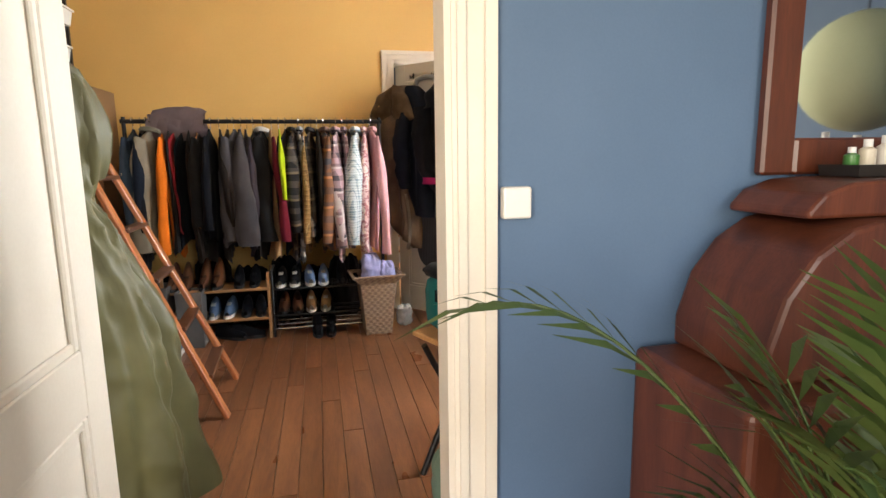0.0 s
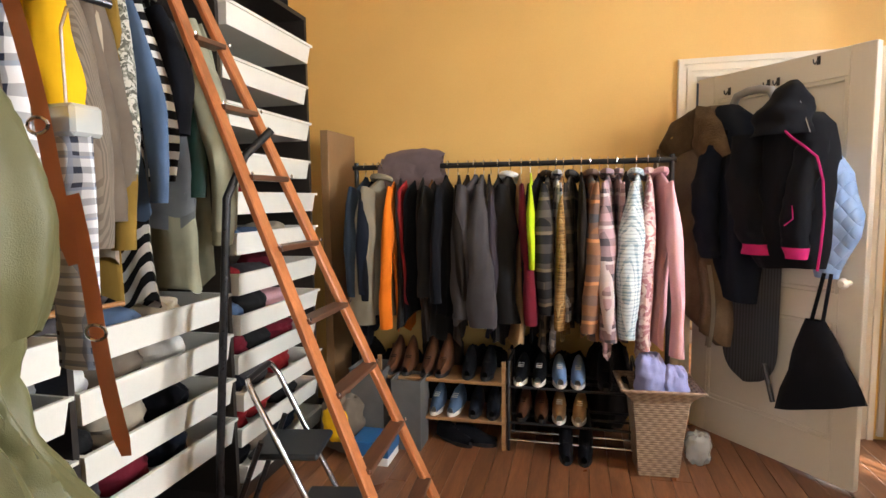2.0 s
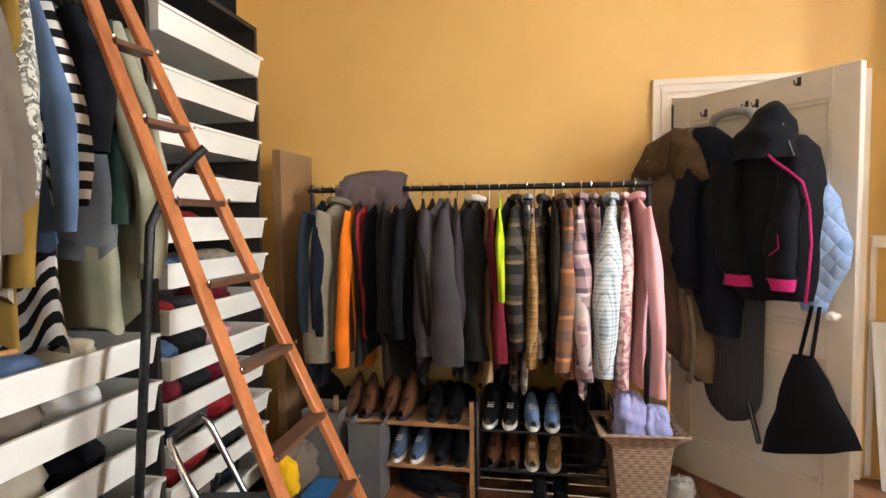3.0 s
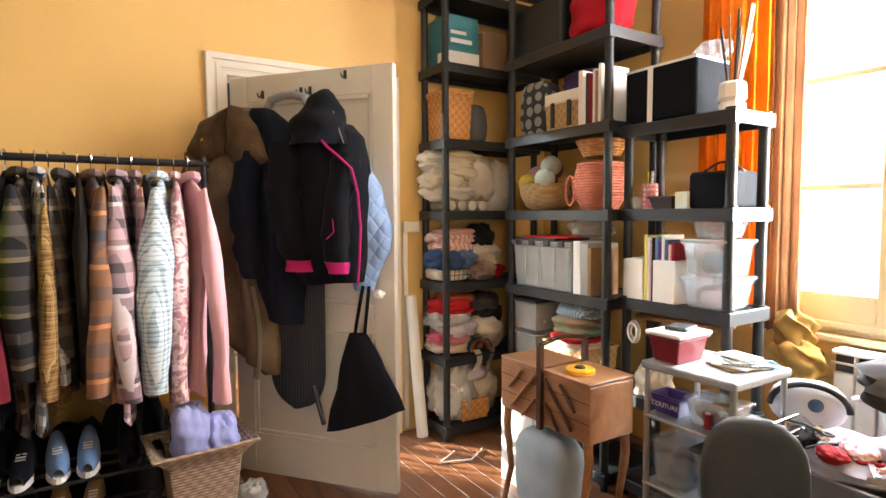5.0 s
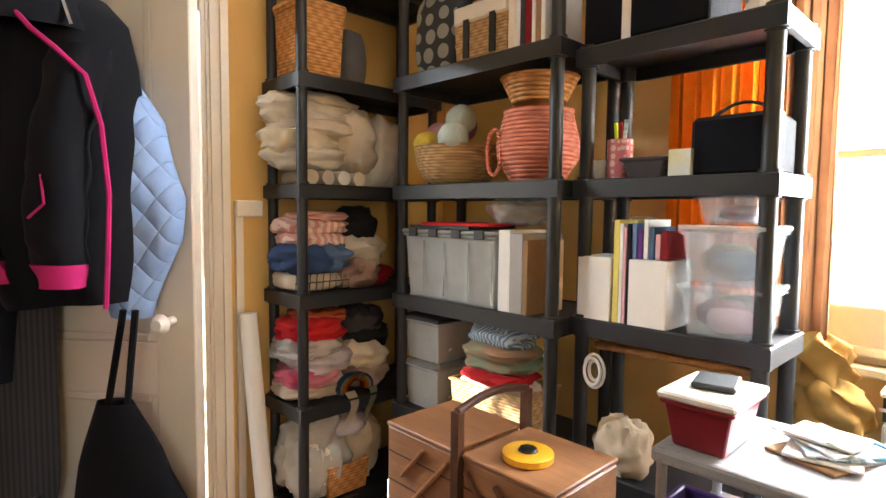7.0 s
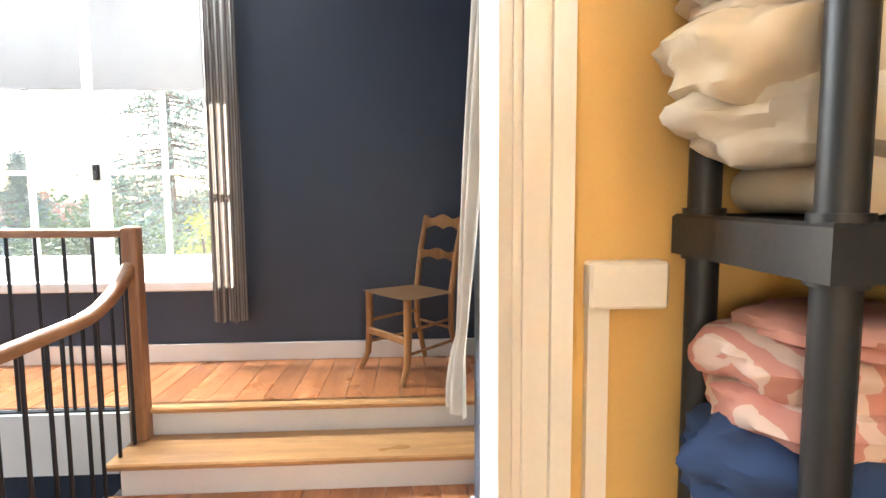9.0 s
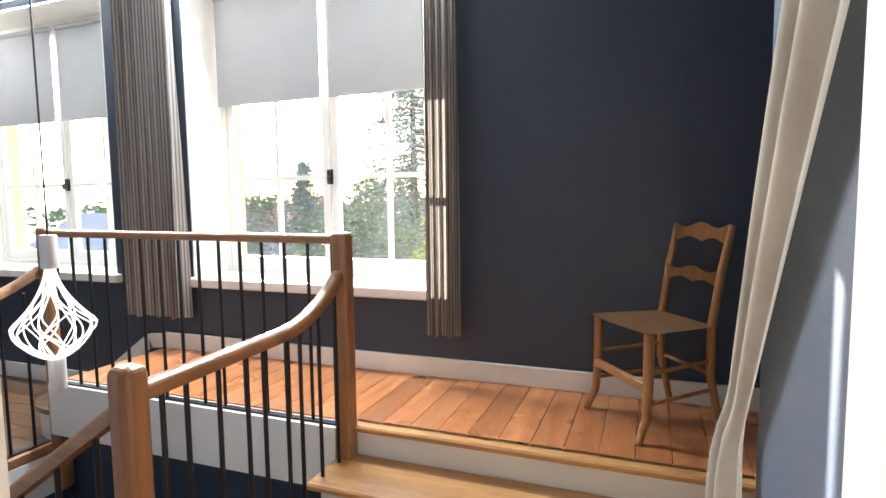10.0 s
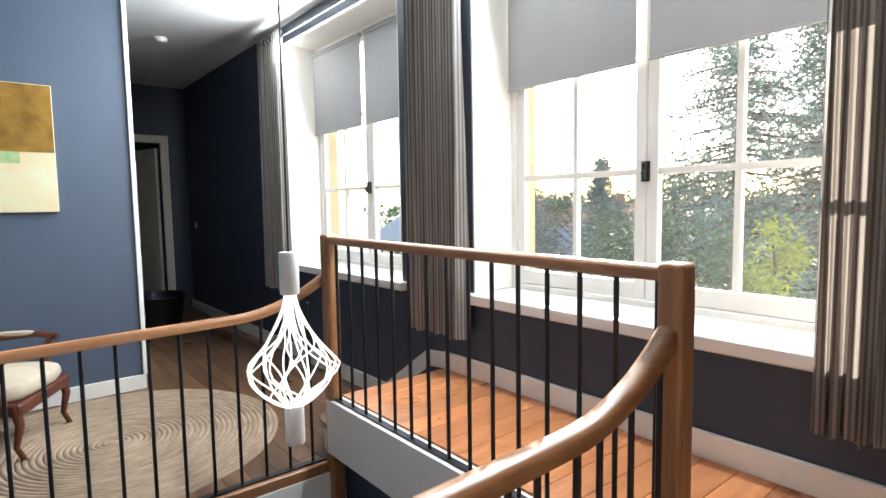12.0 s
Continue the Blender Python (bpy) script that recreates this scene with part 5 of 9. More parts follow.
DT = ang - 90
for k, a in enumerate((0.20, 0.42, 0.47, 0.66)):
    hk = thing("coat_hook", on_door(a, 0.0, 1.90 if k < 3 else 1.96), "small metal coat hook on the door", "hook", "hooks on the door", ang)
    bm = bmesh.new()
    tube(bm, ((0, 0, 0.05), (0, -0.012, 0.05), (0, -0.028, 0.03), (0, -0.040, 0.036), (0, -0.043, 0.052)), 0.0035, 6)
    part("prong", bm, M_STEEL, hk, smooth=True)
    part("plate", slab(-0.008, -0.003, 0.03, 0.008, 0.0, 0.07), M_STEEL, hk)
def door_coat(name, prof, off, material, label, category, seed, ripple=0.012, fur=0.0):
    """A coat hanging flat on the door; prof rows: height, from, to (metres along the leaf), depth."""
    g = thing(name, on_door(-0.035, off + 0.015, 0), label, category, "", ang)
    rows = []
    fine = []
    for (z0, a0, b0, d0), (z1, a1, b1, d1) in zip(prof, prof[1:]):
        m = max(1, int(abs(z1 - z0) / 0.04))
        fine += [(z0 + (z1 - z0) * k / m, a0 + (a1 - a0) * k / m, b0 + (b1 - b0) * k / m, d0 + (d1 - d0) * k / m) for k in range(m)]
    fine.append(prof[-1])
    for z, a0, b0, d0 in fine:
        row = []
        drop = 1.9 - z
        for i in range(64):
            a = 2 * math.pi * i / 64
            c, s_ = math.cos(a), math.sin(a)
            x = (a0 + b0) / 2 + (b0 - a0) / 2 * math.copysign(abs(c) ** 0.85, c)
            w = ripple * min(1, drop * 3) * (math.sin(11 * x * 3 + 3 * noise.noise(Vector((x * 4, z * 2, seed)))) + 1.2 * noise.noise(Vector((x * 11, z * 5, seed + 4))))
            w += fur * noise.noise(Vector((x * 60, z * 60, s_ * 4)))
            y = -d0 * math.copysign(abs(s_) ** 0.75, s_) if s_ > 0 else off * 0.7 * -s_
            row.append((x + 0.5 * w * c, y - w * max(0, s_), z + 0.012 * math.sin(9 * x + seed) * min(1, drop)))
        rows.append(row + [row[0]])
    bm = bmesh.new()
    sheet(bm, rows)
    bmesh.ops.remove_doubles(bm, verts=bm.verts[:], dist=0.0004)
    bmesh.ops.contextual_create(bm, geom=[e for e in bm.edges if len(e.link_faces) == 1])
    part("body", bm, material, g, smooth=True)
    return g


def coat_sleeve(g, pts, radii, material, seed, name="sleeve", label=""):
    """A hanging sleeve: creased tube along points (along, off, height)."""
    bm = bmesh.new()
    rows = []
    n = len(pts)
    for j in range(19):
        f = j / 18 * (n - 1)
        k = min(n - 2, int(f))
        p = Vector(pts[k]).lerp(Vector(pts[k + 1]), f - k)
        r = radii[k] + (radii[k + 1] - radii[k]) * (f - k)
        row = []
        for i in range(18):
            a = 2 * math.pi * i / 18
            w = 1 + 0.35 * noise.noise(Vector((math.cos(a) + seed, math.sin(a), p.z * 16))) + 0.05 * math.sin(4 * a)
            row.append((p.x + r * w * math.cos(a), p.y + 0.8 * r * w * math.sin(a), p.z))
        rows.append(row + [row[0]])
    sheet(bm, rows)
    bmesh.ops.remove_doubles(bm, verts=bm.verts[:], dist=0.0004)
    return part(name, bm, material, g, label, smooth=True)


def quilted(name, c1, c2, cell):
    """Cloth stitched in diamonds, each padded."""
    m, nt, nd, lk, b = nodes_of(name)
    sep = nd.new("ShaderNodeSeparateXYZ")
    v = coords(nt, jitter=False)
    lk.new(v, sep.inputs[0])
    u = mathn(nt, "ABSOLUTE", mathn(nt, "SINE", mathn(nt, "MULTIPLY", mathn(nt, "ADD", sep.outputs[0], mathn(nt, "MULTIPLY", sep.outputs[2], 0.7)), 3.1416 / cell)))
    w = mathn(nt, "ABSOLUTE", mathn(nt, "SINE", mathn(nt, "MULTIPLY", mathn(nt, "SUBTRACT", sep.outputs[0], mathn(nt, "MULTIPLY", sep.outputs[2], 0.7)), 3.1416 / cell)))
    h = mathn(nt, "POWER", mathn(nt, "MULTIPLY", u, w), 0.4)
    n = noise_tex(nt, v, 30.0, 3)
    lk.new(mixcol(nt, n, c1, c2), b.inputs["Base Color"])
    b.inputs["Roughness"].default_value = 0.7
    bump(nt, b, mathn(nt, "MULTIPLY_ADD", n, 0.3, h), 0.8, 0.008)
    return m


M_QUILT = quilted("blue_quilted_cloth", (0.23, 0.35, 0.60), (0.17, 0.27, 0.50), 0.055)
M_LINING = cloth("pale_coat_lining", (0.42, 0.38, 0.31), (0.34, 0.30, 0.24))
fc = door_coat("fur_coat", ((1.87, 0.14, 0.25, 0.05), (1.82, 0.06, 0.34, 0.08), (1.72, -0.05, 0.38, 0.11), (1.45, -0.04, 0.36, 0.12), (1.10, -0.01, 0.35, 0.12), (0.80, 0.06, 0.36, 0.11), (0.64, 0.16, 0.36, 0.09), (0.56, 0.27, 0.35, 0.06)), 0.05, M_FUR, "brown fur and leather coat hanging on the door", "coat", 11, 0.032, 0.006)
for pts in (((0.19, 1.86), (0.03, 1.80), (-0.06, 1.66), (0.02, 1.585), (0.16, 1.64)), ((0.19, 1.87), (0.17, 1.66), (0.23, 1.545), (0.41, 1.60), (0.35, 1.76), (0.27, 1.85))):
    bm = bmesh.new()
    cx, cz = sum(p[0] for p in pts) / len(pts), sum(p[1] for p in pts) / len(pts)
    rows = []
    n = len(pts)
    for j in range(9):
        g = 1 - j / 8.5
        row = []
        for i in range(40):
            t = i / 40 * n
            p, q = pts[int(t) % n], pts[(int(t) + 1) % n]
            x, z = p[0] + (q[0] - p[0]) * (t % 1), p[1] + (q[1] - p[1]) * (t % 1)
            x, z = cx + (x - cx) * g, cz + (z - cz) * g
            row.append((x, -0.135 - 0.045 * (1 - g ** 3) + 0.012 * noise.noise(Vector((x * 16, z * 16, 3))), z))
        rows.append(row + [row[0]])
    sheet(bm, rows, 0.012)
    part("fur_collar", bm, M_FURL, fc, "paler broad fur collar", smooth=True)
coat_sleeve(fc, ((-0.03, -0.09, 1.66), (-0.06, -0.11, 1.4), (-0.03, -0.11, 1.1), (0.0, -0.10, 0.98)), (0.07, 0.075, 0.065, 0.055), M_FUR, 3)
bm = bmesh.new()
sheet(bm, [[(0.275 + 0.02 * u + 0.03 * math.sin(f * 3), -0.115 - 0.02 * math.sin(math.pi * u) + 0.015 * f, 1.02 - 0.45 * f) for u in (-1, -0.5, 0, 0.5, 1)] for f in (i / 10 for i in range(11))], 0.006)
part("turned_lining", bm, M_LINING, fc, "pale lining showing at the front edge", smooth=True)
nc = door_coat("navy_coat", ((1.86, 0.24, 0.34, 0.05), (1.80, 0.20, 0.42, 0.08), (1.70, 0.24, 0.50, 0.10), (1.30, 0.26, 0.52, 0.10), (1.02, 0.26, 0.52, 0.10), (0.84, 0.30, 0.50, 0.08)), 0.06, C["navy"], "dark navy coat hanging on the door", "coat", 12, 0.016)
coat_sleeve(nc, ((0.30, -0.10, 1.72), (0.27, -0.13, 1.45), (0.28, -0.13, 1.15), (0.30, -0.12, 1.06)), (0.065, 0.07, 0.06, 0.05), C["navy"], 4)
jk = door_coat("black_jacket", ((1.76, 0.56, 0.76, 0.10), (1.70, 0.48, 0.82, 0.13), (1.60, 0.44, 0.85, 0.15), (1.42, 0.42, 0.87, 0.16), (1.25, 0.44, 0.86, 0.155), (1.10, 0.47, 0.845, 0.145), (1.04, 0.50, 0.83, 0.12)), 0.05, C["black"], "black hooded jacket with bright pink trim on the door", "jacket", 13, 0.016)
M_PINKT = cloth("hot_pink_trim", (0.45, 0.02, 0.15), (0.36, 0.015, 0.12))
coat_sleeve(jk, ((0.50, -0.12, 1.68), (0.49, -0.16, 1.45), (0.54, -0.175, 1.22), (0.575, -0.17, 1.155)), (0.075, 0.08, 0.068, 0.062), C["black"], 5)
coat_sleeve(jk, ((0.80, -0.12, 1.62), (0.77, -0.165, 1.40), (0.76, -0.165, 1.2), (0.765, -0.16, 1.15)), (0.06, 0.06, 0.055, 0.052), C["black"], 6)
coat_sleeve(jk, ((0.575, -0.17, 1.155), (0.58, -0.17, 1.105)), (0.066, 0.064), M_PINKT, 7, "pink_cuff", "hot pink cuff")
coat_sleeve(jk, ((0.765, -0.16, 1.15), (0.767, -0.16, 1.10)), (0.055, 0.053), M_PINKT, 8, "pink_cuff", "hot pink cuff")
coat_sleeve(jk, ((0.665, -0.07, 1.915), (0.67, -0.09, 1.885), (0.66, -0.10, 1.82), (0.65, -0.11, 1.74), (0.65, -0.11, 1.66)), (0.02, 0.055, 0.095, 0.125, 0.15), C["black"], 9, "hood", "pointed hood")
bm = bmesh.new()
tube(bm, [(0.70, -0.195, 1.69), (0.75, -0.20, 1.64), (0.80, -0.195, 1.60), (0.845, -0.17, 1.55), (0.862, -0.15, 1.45), (0.868, -0.14, 1.3), (0.86, -0.14, 1.15), (0.845, -0.13, 1.05)], 0.0055, 6)
part("pink_piping", bm, M_PINKT, jk, "hot pink piping")
bm = bmesh.new()
tube(bm, [(0.715, -0.125, 1.86), (0.755, -0.135, 1.76), (0.80, -0.15, 1.66)], 0.0035, 6)
part("zip", bm, M_CHROME, jk, "pale metal zip")
bm = bmesh.new()
tube(bm, [(0.775, -0.215, 1.34), (0.78, -0.215, 1.28), (0.745, -0.218, 1.25)], 0.003, 5)
part("pocket_piping", bm, M_PINKT, jk, "hot pink pocket piping")
bj = door_coat("blue_jacket", ((1.62, 0.72, 0.80, 0.04), (1.58, 0.70, 0.82, 0.05), (1.48, 0.70, 0.895, 0.06), (1.30, 0.70, 0.945, 0.075), (1.20, 0.71, 0.935, 0.075), (1.09, 0.73, 0.89, 0.07), (1.0, 0.76, 0.855, 0.05)), 0.03, M_QUILT, "light blue quilted jacket hanging on the door", "jacket", 14, 0.010)
# ironing board cover and tote
ib = thing("ironing_board", on_door(0.40, 0.05, 0.41), "grey striped ironing board hung on the door", "ironing board", turn=ang)
bm = bmesh.new()
rows = []
for j in range(36):
    f = j / 35 if j > 14 else (j / 14) ** 2 * 14 / 35
    z = 1.36 * f
    w = 0.155 * (1 - (1 - f / 0.13) ** 2) ** 0.42 if f < 0.13 else 0.155 + 0.01 * f
    w = max(w, 0.03)
    rows.append([(-w + 2 * w * i / 8, -0.03 * (1 - (i / 4 - 1) ** 2), z) for i in range(9)])
sheet(bm, rows, 0.02)
part("board", bm, cloth("grey_striped_cover", (0.10, 0.105, 0.12), (0.065, 0.07, 0.08), "vstripe", freq=60.0), ib, smooth=True)
bm = bmesh.new()
tube(bm, ((-0.135, -0.03, 1.33), (-0.125, -0.035, 1.42), (-0.09, -0.035, 1.49), (-0.03, -0.035, 1.505), (0.03, -0.035, 1.505), (0.09, -0.035, 1.49), (0.125, -0.035, 1.42), (0.135, -0.03, 1.33)), 0.021, 10)
part("hook_frame", bm, mat("grey_plastic", (0.24, 0.24, 0.245), None, 5, 0.5), ib, smooth=True)
bm = bmesh.new()
tube(bm, ((0.10, -0.02, 0.12), (0.16, -0.03, -0.06)), 0.012, 8)
part("leg", bm, M_STEEL, ib, smooth=True)
tt = thing("tote_bag", on_door(0.775, 0.13, 0.415), "black cloth tote bag hanging from the door handle", "bag", turn=ang)
bm = bmesh.new()
rows = []
for j in range(10):
    f = j / 9
    w = 0.19 - 0.145 * f ** 1.2
    rows.append([(w * math.cos(a) * (1 + 0.06 * math.sin(4 * a + j)) + 0.03 * (1 - f), 0.055 * math.sin(a) * (1.1 - 0.6 * f), 0.40 * f + (0.07 * math.cos(a) * (1 - f))) for a in (2 * math.pi * i / 20 for i in range(21))])
sheet(bm, rows)
bmesh.ops.contextual_create(bm, geom=[e for e in bm.edges if len(e.link_faces) == 1])
part("body", bm, C["black"], tt, smooth=True)
for dx in (-0.02, 0.03):
    bm = bmesh.new()
    tube(bm, ((dx, 0, 0.38), (dx * 0.6 + 0.04, 0, 0.62)), 0.008, 6)
    part("strap", bm, C["black"], tt)


# ---- things on the shelves ----
def wicker(name, c1, c2, scale=70.0):
    """Woven cane: rows of strands over stakes."""
    m, nt, nd, lk, b = nodes_of(name)
    v = coords(nt, jitter=False)
    sep = nd.new("ShaderNodeSeparateXYZ")
    lk.new(v, sep.inputs[0])
    u = mathn(nt, "MULTIPLY", mathn(nt, "ADD", sep.outputs[0], sep.outputs[1]), scale * 3.2)
    w = mathn(nt, "MULTIPLY", sep.outputs[2], scale * 6.283)
    row = mathn(nt, "SINE", w)
    over = mathn(nt, "SINE", mathn(nt, "ADD", u, mathn(nt, "MULTIPLY", mathn(nt, "FLOOR", mathn(nt, "MULTIPLY", sep.outputs[2], scale)), 3.1416)))
    h = mathn(nt, "ADD", mathn(nt, "ABSOLUTE", row), mathn(nt, "MULTIPLY", over, 0.5))
    n = noise_tex(nt, v, 30.0, 3)
    col = mixcol(nt, ramp(nt, h, -0.2, 1.2), c2, c1)
    col = mixcol(nt, mathn(nt, "MULTIPLY", n, 0.4), col, c2)
    lk.new(col, b.inputs["Base Color"])
    b.inputs["Roughness"].default_value = 0.6
    bump(nt, b, h, 0.8, 0.004)
    return m


M_WICK = wicker("orange_wicker", (0.72, 0.34, 0.10), (0.40, 0.16, 0.04), 38)
M_WICKL = wicker("pale_straw_weave", (0.62, 0.40, 0.17), (0.34, 0.19, 0.07), 45)
M_WICKG = wicker("grey_brown_wicker", (0.42, 0.30, 0.21), (0.19, 0.125, 0.085), 42)
M_CORAL = wicker("coral_paper_weave", (0.62, 0.19, 0.11), (0.48, 0.13, 0.07), 36)
M_CLEAR = clear("clear_plastic", (0.92, 0.94, 0.95), 0.12, 0.30, (0.62, 0.64, 0.66))
M_CLEARM = clear("milky_plastic", (0.88, 0.89, 0.89), 0.22, 0.42, (0.62, 0.64, 0.63))
M_PAPER = mat("white_card", (0.80, 0.79, 0.77), (0.74, 0.73, 0.70), 4, 0.7, 0, 0.1, 120)
M_GREYF = cloth("grey_felt", (0.14, 0.135, 0.135))
PILE = [cloth("pile_" + str(i), c, c2) for i, (c, c2) in enumerate((((0.72, 0.62, 0.47), (0.58, 0.48, 0.35)), ((0.66, 0.57, 0.46), (0.52, 0.43, 0.33)), ((0.74, 0.68, 0.58), (0.62, 0.55, 0.45)), ((0.60, 0.28, 0.22), (0.70, 0.42, 0.35)), ((0.045, 0.085, 0.20), (0.03, 0.05, 0.12)), ((0.50, 0.38, 0.30), (0.20, 0.10, 0.08)), ((0.55, 0.02, 0.025), (0.40, 0.015, 0.02)), ((0.55, 0.13, 0.06), (0.45, 0.09, 0.05)), ((0.62, 0.56, 0.58), (0.48, 0.42, 0.45)), ((0.50, 0.06, 0.12), (0.65, 0.5, 0.5)), ((0.12, 0.22, 0.30), (0.08, 0.15, 0.22)), ((0.20, 0.36, 0.24), (0.5, 0.2, 0.12))))]
PILE.append(cloth("striped_pink_towel", (0.64, 0.31, 0.26), (0.74, 0.57, 0.50), "xstripe", freq=26.0))
PILE.append(cloth("blue_striped_cloth", (0.16, 0.25, 0.36), (0.55, 0.6, 0.64), "vstripe", freq=60.0))
PILE.append(cloth("rainbow_ribbon", (0.75, 0.10, 0.05), (0.85, 0.6, 0.05), "hstripe", freq=60.0))


def heap(name, place, size, material, label, seed, power=3.2, rough=0.16, turn=0.0, category="fabric", group="folded fabrics on the shelves"):
    bm = lump(bmesh.new(), (0, 0, 0), size, seed, power, rough, 2.4, 26, 16) if rough < 0.1 else crumple(bmesh.new(), (0, 0, 0), size, seed, power, rough)
    return single(name, bm, material, place, label, category, group, turn, smooth=True)


def stack(name, place, w, d, layers, label, seed, turn=0.0):
    """Folded cloth in layers, each layer a part."""
    t = thing(name, place, label, "fabric", "folded fabrics on the shelves", turn)
    rnd = random.Random(seed)
    z = 0.0
    for k, (m, h) in enumerate(layers):
        bm = crumple(bmesh.new(), (rnd.uniform(-0.025, 0.025), rnd.uniform(-0.02, 0.02), z), (w * rnd.uniform(0.84, 1.10), d * rnd.uniform(0.85, 1.06), h * 1.25), seed + k, 3.6, 0.2, 48, 16)
        part("folded_layer", bm, m, t, smooth=True)
        z += h
    return t


def storage_box(name, place, w, d, h, material, lid, label, turn=0.0, fill=None):
    b = thing(name, place, label, "storage box", "storage boxes", turn)
    bm = bmesh.new()
    open_box(bm, -w / 2, -d / 2, w / 2, d / 2, 0, h, 0.014, 0.004, 0.008)
    part("body", bm, material, b, bevel=0.003)
    if lid:
        bm = slab(-w / 2 - 0.012, -d / 2 - 0.012, h, w / 2 + 0.012, d / 2 + 0.012, h + 0.016)
        part("lid", bm, lid, b, bevel=0.005)
    for i, m in enumerate(fill or ()):
        bm = lump(bmesh.new(), (-w * 0.3 + w * 0.6 * (i + 0.5) / len(fill), (i % 2 - 0.5) * d * 0.2, 0.008), (w * 0.85 / len(fill), d * 0.7, h * (0.55 + 0.12 * (i % 3))), i + 3, 2.6, 0.15)
        part("contents", bm, m, b, smooth=True)
    return b


def book_row(place, turn, spines, label):
    """Upright books and folders standing in a row, each a thing."""
    x = 0.0
    for i, (t, h, d, m) in enumerate(spines):
        bm = slab(0, 0, 0, t - 0.001, d, h)
        o = single("book", bm, m, (place[0] + x * math.cos(radians(turn)), place[1] + x * math.sin(radians(turn)), place[2]), label[i % len(label)], "book", "books and folders on the shelves", turn, bevel=0.0015)
        x += t


# shelf A faces south: front y 4.935, x 2.325 to 3.045
yA = 5.105
z0, z1, z2, z3, z4, z5 = LV[:6]
M_FILM = clear("thin_white_bag", (0.9, 0.9, 0.88), 0.18, 0.42, (0.85, 0.84, 0.80))
heap("wadding_bundle", (2.47, yA - 0.01, z0), (0.26, 0.25, 0.27), PILE[2], "bundle of pale cream wadding at the shelf's foot", 3, 2.4, 0.3)
heap("plastic_bag", (2.46, yA - 0.015, z0 + 0.004), (0.285, 0.27, 0.33), M_FILM, "crumpled translucent bag round pale wadding", 6, 2.3, 0.32, category="bag")
heap("wadding_bundle", (2.68, yA, z0), (0.24, 0.24, 0.30), PILE[0], "heap of beige fabric at the shelf's foot", 5, 2.4, 0.28)
heap("grey_cloth", (2.60, yA - 0.05, z0 + 0.23), (0.20, 0.18, 0.10), PILE[8], "small grey-green cloth on the heap", 7, 2.4, 0.3, 12)
wk = thing("small_wicker_tray", (2.56, yA - 0.09, z0 + 0.004), "shallow brown wicker tray half hidden by bags", "basket")
part("body", open_box(bmesh.new(), -0.10, -0.06, 0.10, 0.06, 0, 0.13, 0.01, 0.006, 0.005), M_WICK, wk)
for k, (x, y, z, w, d_, h, m, tn) in enumerate((
        (2.46, 0.0, 0.0, 0.28, 0.25, 0.085, PILE[1], 3), (2.43, -0.02, 0.05, 0.24, 0.24, 0.075, PILE[9], -9), (2.49, -0.01, 0.10, 0.29, 0.25, 0.09, PILE[8], 6),
        (2.44, -0.015, 0.165, 0.27, 0.25, 0.08, M_FILM, -4), (2.47, 0.0, 0.215, 0.27, 0.24, 0.07, PILE[6], 8), (2.45, -0.01, 0.26, 0.25, 0.24, 0.07, PILE[6], -12), (2.50, 0.0, 0.30, 0.22, 0.22, 0.055, PILE[7], 5),
        (2.72, 0.0, 0.0, 0.24, 0.24, 0.12, PILE[5], 0), (2.70, -0.02, 0.09, 0.22, 0.23, 0.10, PILE[0], 14), (2.73, 0.0, 0.16, 0.22, 0.22, 0.10, C["charcoal"], -8), (2.71, 0.0, 0.24, 0.20, 0.22, 0.09, C["grey"], 10))):
    heap("folded_fabric", (x, yA + y, z1 + z), (w, d_, h * 1.2), m, ("loosely folded red fabric" if m in (PILE[6], PILE[7]) else "loosely folded mixed fabric") + " in an untidy pile", 211 + k, 2.9, 0.24, tn)
rb2 = thing("rainbow_ribbon", (2.60, yA - 0.13, z1), "bundle of rainbow striped ribbon hanging over the shelf edge", "ribbon")
for k in range(5):
    bm = bmesh.new()
    rr = 0.028 + 0.008 * k
    sheet(bm, [[(rr * math.cos(a) * 1.4, u, 0.035 + rr * math.sin(a)) for u in (-0.018, 0.018)] for a in (math.pi * (1.15 - 1.3 * i / 12) for i in range(13))], 0.002)
    part("band", bm, (C["red"], C["orange"], C["yellow"], C["white"], C["jean"])[k], rb2)
for k, (x, w) in enumerate(((2.55, 0.05), (2.65, 0.04))):
    bm = bmesh.new()
    sheet(bm, [[(x + w * (u - 0.5) * (1 - 0.5 * f) + 0.02 * math.sin(4 * f + k), yA - 0.165 - 0.012 * math.sin(3 * f), z1 + 0.03 - 0.13 * f) for u in (0, 0.33, 0.66, 1)] for f in (i / 8 for i in range(9))], 0.003)
    single("hanging_cloth_end", bm, (PILE[2], PILE[11])[k], (0, 0, 0), "pale cloth end hanging over the shelf edge", "fabric", "cloth ends over the shelf edges", smooth=True)
wb = thing("wire_basket", (2.45, yA - 0.01, z2), "shallow wire basket of patterned cloth", "basket")
bm = bmesh.new()
for k in range(9):
    x = -0.12 + 0.24 * k / 8
    tube(bm, ((x, -0.115, 0.01), (x, -0.125, 0.08)), 0.002, 5)
for z in (0.01, 0.045, 0.08):
    tube(bm, ((-0.125, -0.12, z), (0.125, -0.12, z)), 0.0025, 5)
part("wire_grid", bm, M_CHROME, wb)
bm = lump(bmesh.new(), (0, 0, 0.004), (0.25, 0.22, 0.085), 7, 4, 0.06)
part("cloth_inside", bm, PILE[1], wb, smooth=True)
